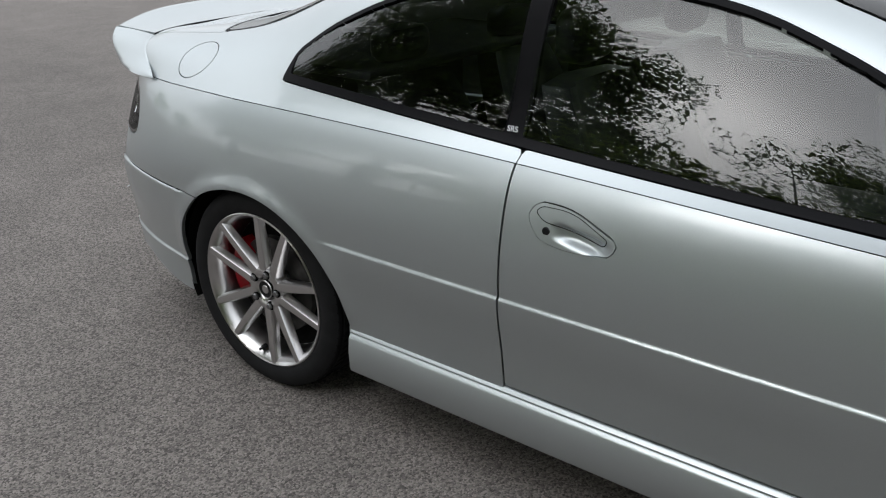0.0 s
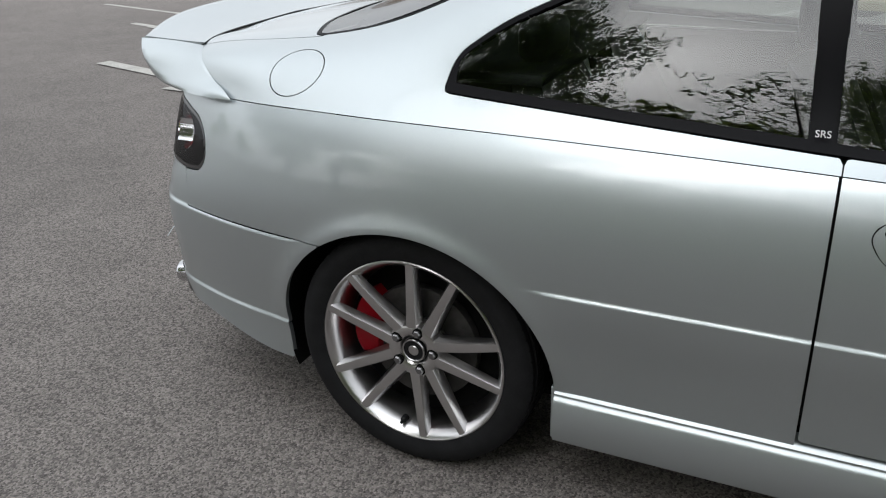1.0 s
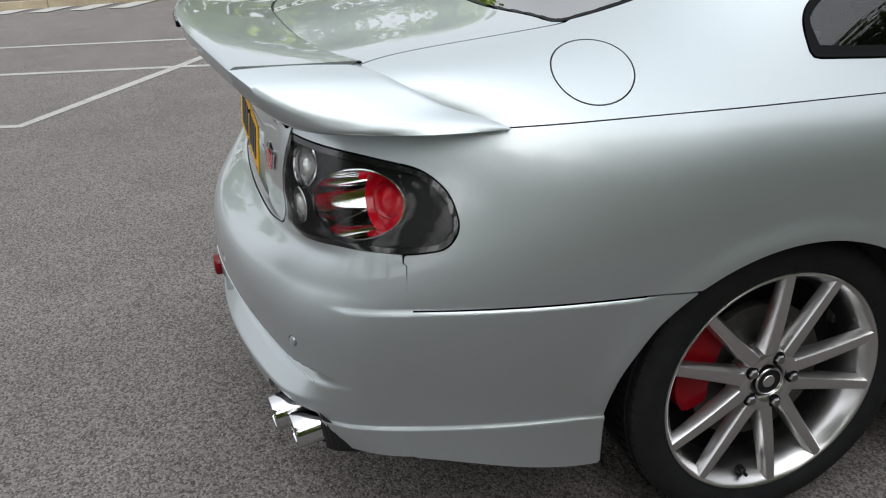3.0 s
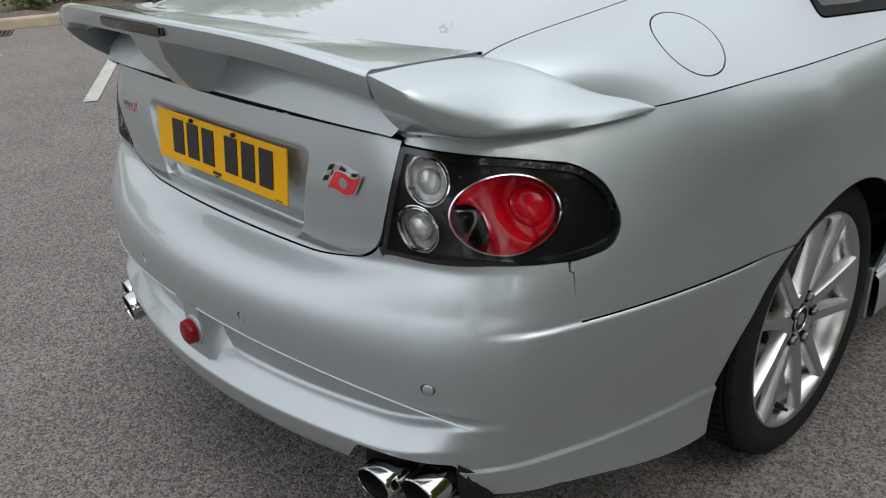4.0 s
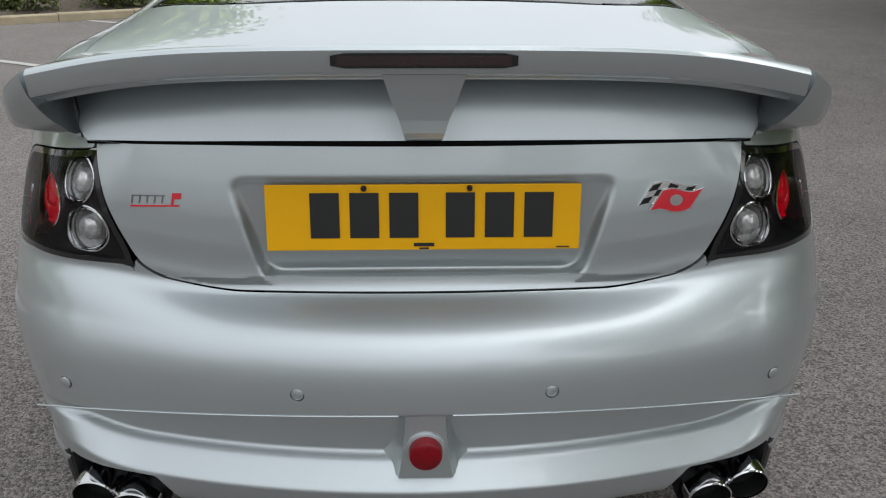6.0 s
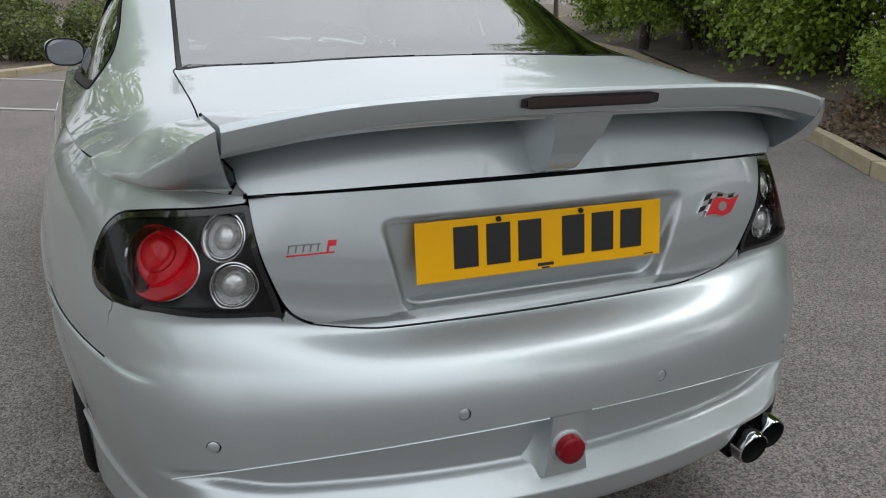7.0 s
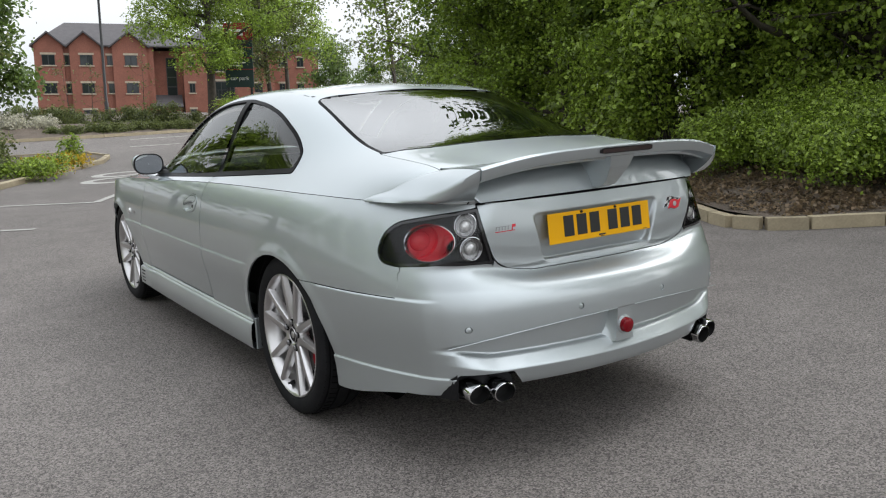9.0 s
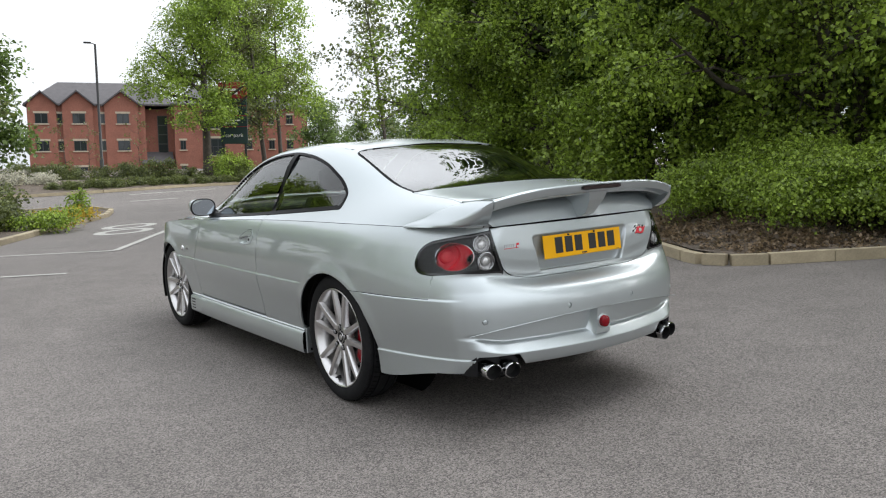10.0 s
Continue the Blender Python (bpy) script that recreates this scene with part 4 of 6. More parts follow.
# corner pieces that wrap from the blade on to the rear quarters, from the split to a pointed tip
TS = (0.0, 0.2, 0.4, 0.6, 0.8, 1.0)
deck_line = [spline((0, 0.5, 1.0), v) for v in ((0.593, 0.691, 0.776), (-0.800, -0.731, -0.572), (1.049, 1.002, 0.9375))]
ridge_line = [spline(TS, v) for v in ((0.593, 0.650, 0.698, 0.738, 0.767, 0.777), (-1.040, -0.990, -0.917, -0.820, -0.700, -0.571), (1.053, 1.012, 0.964, 0.948, 0.943, 0.937))]
low_line = [spline(TS, v) for v in ((0.562, 0.628, 0.684, 0.730, 0.765, 0.778), (-0.950, -0.918, -0.866, -0.786, -0.688, -0.570), (0.940, 0.938, 0.937, 0.937, 0.937, 0.935))]
_top = U_FULL[(U_FULL[..., 0] > 0.5) & (U_FULL[..., 1] < -0.4) & (U_FULL[..., 2] > 0.942)]


def piece_edge(t):
    """Where the corner piece's front edge lies on the quarter."""
    p, q = (np.array([float(c(np.array(t))) for c in line]) for line in (deck_line, ridge_line))
    run = np.append((p - q)[:2] / np.linalg.norm((p - q)[:2]), 0.0)
    p = p + run * (0.013 * math.sin(math.pi * t ** 1.3))
    d = (_top[:, 0] - p[0]) ** 2 + (_top[:, 1] - p[1]) ** 2
    k = np.argsort(d)[:5]
    z = float(np.sum(_top[k, 2] / (d[k] + 1e-5)) / np.sum(1 / (d[k] + 1e-5)))
    p[2] += (z + 0.001 + 0.004 * float(sstep(0.4, 0.8, t)) - p[2]) * float(sstep(1.0, 0.86, t)) * (1 - 0.55 * float(sstep(0.45, 0.75, t)))
    return np.append(p, run[:2])


_at = np.linspace(0, 1, 9)
edge_line = [spline(_at, [piece_edge(float(t))[i] for t in _at]) for i in range(5)]
for s in (1, -1):
    rows = []
    for k in range(41):
        t = np.array(k / 40)
        deck, ridge, low = (np.array([float(c(t)) for c in line]) for line in (deck_line, ridge_line, low_line))
        e = 1 - float(t)
        edge = [float(c(t)) for c in edge_line]
        run = np.array((edge[3], edge[4], 0.0))
        deck = np.array(edge[:3]) + np.array((0, 0, 0.0015 * float(sstep(0.40, 0.85, t))))
        soft = float(sstep(0.14, 0.52, t))
        row = []
        for u in np.linspace(0, 1, 25):
            v = max(2 * u - 1, 0.0)
            drop = np.array((ridge[0], ridge[1] + 0.004, ridge[2] - 0.055))
            hard = deck + (ridge - deck) * 2 * u if u < 0.5 else ridge * (1 - v) ** 2 + drop * 2 * v * (1 - v) + low * v * v
            hard = hard + np.array((0, 0, 0.004 * math.sin(2 * math.pi * min(u, 0.5)) * e))
            bulge = np.array((0.55, -0.45, 0.70)) * (0.012 * e ** 0.5) * math.sin(math.pi * u)
            knee = ridge + 0.10 * (ridge - (deck + low) / 2)
            rounded = deck * (1 - u) ** 2 + knee * 2 * u * (1 - u) + low * u * u
            flat = deck + (low - deck) * u + bulge
            mix = float(sstep(0.48, 0.78, t))
            rounded = rounded * (1 - mix) + flat * mix
            row.append(hard * (1 - soft) + rounded * soft)
        # a rounded lip where the piece lies on the quarter
        row.insert(0, deck + run * 0.003 + np.array((0, 0, -0.0015)))
        row.insert(0, deck + run * 0.005 + np.array((0, 0, -0.010)))
        row.append(np.array((low[0] - 0.02 * e, low[1] + 0.08 * e, 0.934)))
        row.append(np.array((deck[0] - 0.004 * e, deck[1] + 0.002, deck[2] - 0.05 * e)))
        rows.append([(s * p[0], p[1], p[2]) for p in row])
    loft("corner_piece", rows, PAINT, spoiler, sharp=70)

# ---- number plate, badges, fog lamp ----
plate_turn = Matrix.Translation((0, -0.984, 0.807)) @ Matrix.Rotation(math.atan2(-0.012, 0.11), 4, "X")
number_plate = part("number_plate", box_bm((0.520, 0.004, 0.111), (0, -0.002, 0), 0.0015, m=plate_turn), YELLOW, car, "yellow rear number plate with dark bars")
for xx in (-0.163, -0.098, -0.033, 0.060, 0.125, 0.190):
    bars("plate_bar", 0.048, 0.076, 0.0016, INK, number_plate, plate_turn @ Matrix.Translation((xx, -0.005, 0.004)))
bars("dealer_bar", 0.034, 0.006, 0.001, INK, number_plate, plate_turn @ Matrix.Translation((0.0, -0.0048, -0.046)))
bars("dealer_bar", 0.016, 0.003, 0.001, INK, number_plate, plate_turn @ Matrix.Translation((0.0, -0.0048, -0.0525)))
bars("maker_bar", 0.022, 0.002, 0.001, INK, number_plate, plate_turn @ Matrix.Translation((0.232, -0.0048, -0.051)))
for xx in (-0.098, 0.075):
    lathe("screw_cap", [(0.0, -0.006), (0.004, -0.006), (0.005, -0.003), (0.005, 0.0)], INK, number_plate, n=14, axis="y", at=(xx, -0.984, 0.857))


def on_lid(u, v, lift=0.003):
    """A point of the boot lid's face, a little proud of it."""
    return Vector((u, float(rear_y(np.array(u), np.array(v))) - lift, v))


def lid_patch(name, fx, mat, parent, lift, thick, nu=13, nv=5, label=""):
    """A thin plate that follows the lid; fx(s, t) gives x and z for s, t in 0..1."""
    front = [[on_lid(*fx(i / (nu - 1), j / (nv - 1)), lift) for j in range(nv)] for i in range(nu)]
    verts = [tuple(p) for r in front for p in r] + [(p.x, p.y + thick, p.z) for r in front for p in r]
    k, faces = nu * nv, []
    for i in range(nu - 1):
        for j in range(nv - 1):
            a = i * nv + j
            faces.append((a, a + nv, a + nv + 1, a + 1))
    rim = [i * nv for i in range(nu)] + [(nu - 1) * nv + j for j in range(1, nv)] + [i * nv + nv - 1 for i in range(nu - 2, -1, -1)] + [j for j in range(nv - 2, 0, -1)]
    for a, b in zip(rim, rim[1:] + rim[:1]):
        faces.append((b, a, a + k, b + k))
    return mesh_object(name, verts, faces, mat, parent, label, smooth=False)


wave = lambda s: 0.0035 * math.sin(s * math.pi * 2 - 0.3)
badge = lid_patch("flag_badge", lambda s, t: (0.358 + 0.078 * s + 0.022 * t, 0.822 + 0.038 * t + wave(s) - 0.003 * s), CHROME, lid, 0.003, 0.003, label="chrome badge of a chequered flag and a red flag")
for i in range(5):
    for j in range(3):
        dark = (i + j) % 2 == 0
        lid_patch("chequer", lambda s, t, i=i, j=j: (0.3605 + 0.073 * ((i + s) / 5) + 0.021 * ((j + t) / 3), 0.8245 + 0.033 * ((j + t) / 3) + wave((i + s) / 5) - 0.003 * (i + s) / 5),
                  BLACK if dark else ALLOY, badge, 0.0040, 0.001, 3, 2)
lid_patch("red_flag_edge", lambda s, t: (0.376 + 0.072 * s + 0.020 * t, 0.8115 + 0.037 * t + wave(s + 0.1) + 0.002 * s), CHROME, badge, 0.006, 0.003)
lid_patch("red_flag", lambda s, t: (0.379 + 0.067 * s + 0.019 * t, 0.8135 + 0.033 * t + wave(s + 0.1) + 0.002 * s), RED_BADGE, badge, 0.0072, 0.002)
lid_patch("emblem", lambda s, t: (0.4215 + 0.011 * math.cos(6.283 * s) * t, 0.8315 + 0.0095 * math.sin(6.283 * s) * t), ALLOY, badge, 0.0080, 0.001, 17, 3)
dealer = lid_patch("dealer_badge", lambda s, t: (-0.484 + 0.082 * s, 0.8225 + 0.0028 * t + 0.001 * s), RED_BADGE, lid, 0.0012, 0.001, label="small grey and red dealer lettering badge")
for k in range(5):
    lid_patch("grey_bar", lambda s, t, k=k: (-0.482 + 0.0125 * k + 0.0022 * s + 0.003 * t, 0.829 + 0.013 * t), ALLOY_DARK, dealer, 0.0012, 0.001, 2, 2)
lid_patch("grey_bar", lambda s, t: (-0.480 + 0.056 * s, 0.8405 + 0.002 * t), ALLOY_DARK, dealer, 0.0012, 0.001, 4, 2)
lid_patch("red_bar", lambda s, t: (-0.416 + 0.004 * s + 0.004 * t, 0.826 + 0.020 * t), RED_BADGE, dealer, 0.0014, 0.001, 2, 2)
lid_patch("red_bar", lambda s, t: (-0.411 + 0.012 * s + 0.002 * t, 0.836 + 0.010 * t), RED_BADGE, dealer, 0.0014, 0.001, 2, 2)

# fog lamp on its flared boss in the bumper's recess
rows = []
for d in (0.0, 0.06, 0.2, 0.4, 0.6, 0.8, 1.0):
    yy = -1.107 + 0.052 * d - (0.0 if d else -0.003)
    top, low = 0.0325 + 0.010 * d - (0.003 if d == 0 else 0), 0.046 + 0.012 * d + 0.050 * d ** 3 - (0.003 if d == 0 else 0)
    z1, z0 = 0.5015 - 0.002 * d, 0.376 - 0.002 * d
    side_line = [(top + (low - top) * u ** (1.5 + d), z1 + (z0 - z1) * u) for u in np.linspace(0, 1, 9)]
    rows.append([(-w, yy, zz) for w, zz in side_line[::-1]] + [(w, yy, zz) for w, zz in side_line])
boss = loft("fog_lamp_boss", rows, PAINT, bumper, sharp=42)
lathe("lamp_collar", [(0.0, -0.005), (0.030, -0.005), (0.0345, -0.003), (0.036, 0.006)], PAINT, boss, n=40, axis="y", at=(0, -1.104, 0.434))
lathe("fog_lens", [(0.0, -0.025), (0.022, -0.024), (0.027, -0.021), (0.0285, -0.012), (0.0285, 0.0)], FOG_RED, boss, "round red fog lamp lens", n=40, axis="y", at=(0, -1.104, 0.434))
# raised edge along the top of the bumper's recess
for s in (1, -1):
    path = []
    for xx in np.linspace(0.045, 0.700, 44):
        zz = 0.501 - 0.12 * xx * xx + 0.004
        path.append((s * xx, float(rear_y(np.array(xx), np.array(zz))) - 0.0005, zz))
    loft("recess_edge", tube_rows(path, 0.0016, 8), PAINT, bumper)
# underside panel that closes the bumper
rows = []
for xx in np.linspace(-0.66, 0.66, 25):
    yb = float(rear_y(np.array(xx), np.array(0.30))) + max(abs(xx) - 0.44, 0) * 0.12
    rows.append([(xx, yb + 0.012, 0.300 if abs(xx) < 0.44 else 0.335), (xx, yb + 0.06, 0.287 if abs(xx) < 0.44 else 0.335), (xx, -0.55, 0.27)])
loft("undertray", rows, SHADOW, bumper, closed=False, caps=False)

# ---- exhausts: a black surround and two oval chrome tips on each side ----
for s in (1, -1):
    rows = []
    for k, (grow, dy) in enumerate(((0.93, 0.022), (1.0, 0.012), (1.0, 0.03), (0.97, 0.10))):
        ring = []
        for p in round_poly([(0.470, 0.250), (0.472, 0.322), (0.500, 0.345), (0.640, 0.345), (0.676, 0.320), (0.680, 0.27), (0.64, 0.247), (0.56, 0.240)], 0.02, 3):
            px, pz = 0.59 + (p[0] - 0.59) * grow, 0.285 + (p[1] - 0.285) * grow
            ring.append((s * px, float(rear_y(np.array(px), np.array(0.33))) + 0.010 + dy + max(px - 0.60, 0) * 0.9, pz))
        rows.append(ring)
    surround = loft("exhaust_surround", rows, BLACK, car, "black plastic exhaust surround")
    rows = []
    for u in np.linspace(0, 1, 9):
        px = 0.655 + 0.070 * u
        py = float(rear_y(np.array(px), np.array(0.33))) + 0.012 + 0.10 * u * u
        rows.append([(s * (px + 0.002), py + 0.01, 0.350 - 0.060 * u), (s * px, py + 0.02, 0.250 + 0.010 * u), (s * (px - 0.03), py + 0.06, 0.250 + 0.010 * u), (s * (px - 0.03), py + 0.06, 0.335 - 0.055 * u)])
    loft("cheek", rows, BLACK, surround, smooth=False)
    for ex, ey in ((0.524, -1.048), (0.608, -1.012)):
        prof = [(0.0395, 0.0), (0.0425, 0.002), (0.044, 0.008), (0.044, 0.12), (0.030, 0.125), (0.030, 0.12), (0.0385, 0.11), (0.0385, 0.004), (0.0395, 0.0)]
        tip = lathe("exhaust_tip", prof, DARK_CHROME, surround, "oval chrome exhaust tip", n=44, axis="y")
        m = Matrix.Translation((s * ex, ey, 0.277)) @ Matrix.Rotation(s * 0.10, 4, "Z") @ Matrix.Rotation(0.12, 4, "X") @ Matrix.Shear("XZ", 4, (0.0, 0.0)) @ Matrix.Diagonal((1.0, 1.0, 0.86, 1))
        tip.data.transform(m)
        core = lathe("tip_core", [(0.0, 0.040), (0.0386, 0.040)], INK, tip, n=30, axis="y")
        core.data.transform(m)
        liner = lathe("tip_liner", [(0.0382, 0.0035), (0.0375, 0.010), (0.0375, 0.045)], INK, tip, n=44, axis="y")
        liner.data.transform(m)

# ---- wheels ----
def build_wheel(name, s):
    """A wheel about its own centre, its outer side towards s."""
    w = new(name)
    w.parent = car
    tyre_prof = [(0.250, 0.085), (0.256, 0.100), (0.268, 0.107), (0.285, 0.111), (0.303, 0.109), (0.314, 0.101), (0.3215, 0.092), (0.3225, 0.080), (0.3150, 0.079), (0.3150, 0.072), (0.3255, 0.071),
                 (0.3265, 0.035), (0.3190, 0.034), (0.3190, 0.026), (0.3270, 0.025), (0.3270, -0.025), (0.3190, -0.026), (0.3190, -0.034), (0.3265, -0.035), (0.3255, -0.071), (0.3150, -0.072), (0.3150, -0.079),
                 (0.3225, -0.080), (0.314, -0.101), (0.295, -0.111), (0.268, -0.107), (0.245, -0.09)]
    tyre_prof = [(0.25 + (r - 0.25) * (1.09 if r > 0.25 else 1.0), w2) for r, w2 in tyre_prof]
    tyre = lathe("tyre", tyre_prof, RUBBER, w, "low-profile black tyre", n=120, flip=s, sharp=30)
    # thin near-black bars on the tread, painted shade in place of cut grooves
    for k in range(72):
        a = 2 * math.pi * (k + 0.5) / 72
        for lo, hi, r in ((0.0805, 0.098, 0.3258), (0.037, 0.070, 0.3337)):
            bm = box_bm((hi - lo, 0.0035, 0.006), ((lo + hi) / 2 * s, 0, r - (0.002 if lo > 0.07 else 0.0022)))
            sh = tread_mesh.get((lo, s))
            if sh is None:
                me = bpy.data.meshes.new("groove_shade")
                bm.to_mesh(me)
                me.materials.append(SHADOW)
                tread_mesh[(lo, s)] = sh = me
            bm.free()
            ob = new("groove_shade", sh)
            ob.parent = tyre
            ob.matrix_basis = Matrix.Rotation(a, 4, "X") @ Matrix.Rotation(0.25 * s, 4, "Z")
    rim_prof = [(0.252, 0.086), (0.2580, 0.098), (0.2575, 0.1030), (0.2550, 0.1045), (0.2520, 0.1035), (0.2470, 0.0960), (0.2380, 0.085), (0.2300, 0.060), (0.2200, 0.02), (0.215, -0.05), (0.222, -0.10), (0.24, -0.108)]
    rim = lathe("rim", rim_prof, ALLOY, w, "silver five-twin-spoke alloy rim", n=110, flip=s)
    # near-black disc added close behind the spokes to paint the gaps dark
    back = lathe("spoke_gap_shade", [(0.219, 0.004), (0.10, 0.002), (0.0, 0.002)], SHADOW, rim, n=40, flip=s)
    for k in range(5):
        for side in (-1, 1):
            phi = radians(74 + 72 * k)
            rows = []
            for t in np.linspace(0, 1, 11):
                r = 0.040 + t * (0.246 - 0.040)
                off = side * (0.0185 + 0.0440 * t ** 1.15)
                hw = 0.0178 - 0.0046 * t
                hx = 0.083 + 0.019 * t ** 1.5 + 0.004 * math.sin(math.pi * t)
                th = 0.034 - 0.012 * t
                sec = ((-hw, hx - 0.007), (-hw + 0.0035, hx - 0.0008), (0.0, hx + 0.0006), (hw - 0.0035, hx - 0.0008), (hw, hx - 0.007), (hw * 1.25, hx - th), (-hw * 1.25, hx - th))
                row = []
                for q, h in sec:
                    px, pz = r, off + q
                    row.append((s * h, px * math.cos(phi) - pz * math.sin(phi), px * math.sin(phi) + pz * math.cos(phi)))
                rows.append(row)
            loft("spoke", rows, ALLOY, rim)
    lathe("hub", [(0.0, 0.072), (0.034, 0.072), (0.038, 0.078), (0.050, 0.0865), (0.064, 0.0865), (0.071, 0.083), (0.077, 0.068), (0.079, 0.03)], ALLOY, rim, n=60, flip=s)
    cap = lathe("centre_cap", [(0.0, 0.083), (0.026, 0.082), (0.0275, 0.084), (0.0315, 0.0835), (0.033, 0.080), (0.033, 0.06)], BLACK, rim, "dark centre cap with a round emblem", n=44, flip=s)
    lathe("emblem_ring", [(0.0275, 0.0835), (0.029, 0.0855), (0.0310, 0.0855), (0.0325, 0.083)], ALLOY, cap, n=44, flip=s)
    lathe("emblem", [(0.0, 0.0845), (0.013, 0.0845), (0.0145, 0.083)], ALLOY, cap, n=24, flip=s)
    for k in range(5):
        phi = radians(74 + 72 * k)
        yy, zz = 0.0555 * math.cos(phi), 0.0555 * math.sin(phi)
        # flat near-black disc under each nut, painted as a recess's shade
        lathe("nut_recess_shade", [(0.0, 0.0872), (0.0140, 0.0872), (0.0152, 0.083), (0.0152, 0.07)], SHADOW, rim, n=18, at=(0, yy, zz), flip=s)
        lathe("wheel_nut", [(0.0, 0.0960), (0.0085, 0.0955), (0.0112, 0.0920), (0.0116, 0.083)], ALLOY_DARK, rim, n=6, at=(0, yy, zz), flip=s, sharp=20)
    lathe("valve", [(0.0, 0.100), (0.0040, 0.100), (0.0045, 0.090), (0.009, 0.086), (0.010, 0.070)], BLACK, rim, n=14, at=(0, 0.226 * math.cos(radians(-100)), 0.226 * math.sin(radians(-100))), flip=s)
    # brake
    disc = lathe("brake_disc", [(0.075, 0.030), (0.080, 0.034), (0.158, 0.034), (0.160, 0.030), (0.160, 0.010), (0.075, 0.010)], STEEL, w, "grey steel brake disc", n=60, flip=s)
    lathe("disc_bell", [(0.0, 0.052), (0.070, 0.052), (0.078, 0.046), (0.080, 0.03)], STEEL, disc, n=40, flip=s)
    rows = []
    for a in np.linspace(radians(134), radians(198), 13):
        e = abs((a - radians(166)) / radians(32))
        r0, r1 = 0.112 + 0.012 * e ** 3, 0.198 - 0.010 * e ** 4
        row = [(s * h, r * math.cos(a), r * math.sin(a)) for r, h in ((r0, 0.036), (r0 + 0.01, 0.046), (r1 - 0.012, 0.048), (r1, 0.040), (r1, 0.0), (r0, 0.0))]
        rows.append(row)
    loft("brake_caliper", rows, CALIPER, w, "red brake caliper")
    return w


tread_mesh = {}
wheel_r = build_wheel("wheel", 1)
SIZE = Matrix.Diagonal((1.0, 1.036, 1.036, 1))
wheel_r.matrix_basis = pose(0.767, 0, HUB_Z) @ SIZE
wheel_l = build_wheel("wheel", -1)
wheel_l.matrix_basis = pose(-0.767, 0, HUB_Z) @ pose(0, 0, 0, 23) @ SIZE
wheel_fr = copy_thing(wheel_r, pose(0.745, WHEELBASE, HUB_Z + 0.008, 31))
wheel_fl = copy_thing(wheel_l, pose(-0.745, WHEELBASE, HUB_Z + 0.008, -12))

# ---- mirrors, cabin ----
for s in (1, -1):
    mir = new("wing_mirror")
    mir.parent = car
    rows = []
    for yy, w, h in ((1.985, 0.080, 0.056), (1.99, 0.085, 0.061), (2.02, 0.085, 0.061), (2.06, 0.077, 0.056), (2.09, 0.058, 0.041), (2.105, 0.034, 0.02)):
        rows.append([(s * (0.862 + 0.012 * math.sin(a) * (1 if math.cos(a) > 0 else 0.3) + w * math.copysign(abs(math.cos(a)) ** 0.72, math.cos(a))), yy + 0.15 * 0.1 * math.cos(a), 0.972 + h * math.copysign(abs(math.sin(a)) ** 0.8, math.sin(a))) for a in np.linspace(0, 2 * math.pi, 33)[:-1]])
    loft("mirror_shell", rows, PAINT, mir, "silver door mirror shell")
    rows = [[(s * (0.862 + g * 0.077 * math.copysign(abs(math.cos(a)) ** 0.72, math.cos(a))), 1.983 + 0.015 * g * math.copysign(abs(math.cos(a)) ** 0.72, math.cos(a)), 0.972 + g * 0.055 * math.copysign(abs(math.sin(a)) ** 0.8, math.sin(a))) for a in np.linspace(0, 2 * math.pi, 33)[:-1]] for g in (1.0, 0.5, 0.02)]
    loft("mirror_glass", rows, MIRROR, mir, "mirror glass", caps=False, smooth=False)
    rows = [[(s * (0.862 + g * 0.081 * math.copysign(abs(math.cos(a)) ** 0.72, math.cos(a))), 1.984 + 0.015 * math.cos(a) * g + d, 0.972 + g * 0.060 * math.copysign(abs(math.sin(a)) ** 0.8, math.sin(a))) for a in np.linspace(0, 2 * math.pi, 33)[:-1]] for g, d in ((1.06, 0.01), (1.05, -0.004), (0.95, -0.004), (0.94, 0.004))]
    loft("mirror_rim", rows, BLACK, mir, caps=False)
    part("mirror_foot", box_bm((0.10, 0.06, 0.035), (s * 0.80, 2.03, 0.935), 0.012), BLACK, mir)

cabin = new("cabin")
cabin.parent = car
part("parcel_shelf", box_bm((1.16, 0.55, 0.03), (0, -0.02, 1.00), 0.01), CABIN, cabin)
part("dashboard", box_bm((1.34, 0.42, 0.20), (0, 2.02, 0.86), 0.06, seg=4), CABIN, cabin)
part("cabin_floor", box_bm((1.5, 2.2, 0.03), (0, 1.0, 0.30)), CABIN, cabin)
part("headliner", box_bm((1.02, 1.0, 0.012), (0, 0.86, 1.318), 0.004), CABIN, cabin)
for s in (1, -1):
    part("door_card", box_bm((0.05, 1.9, 0.55), (s * 0.765, 1.15, 0.66), 0.02), CABIN, cabin)


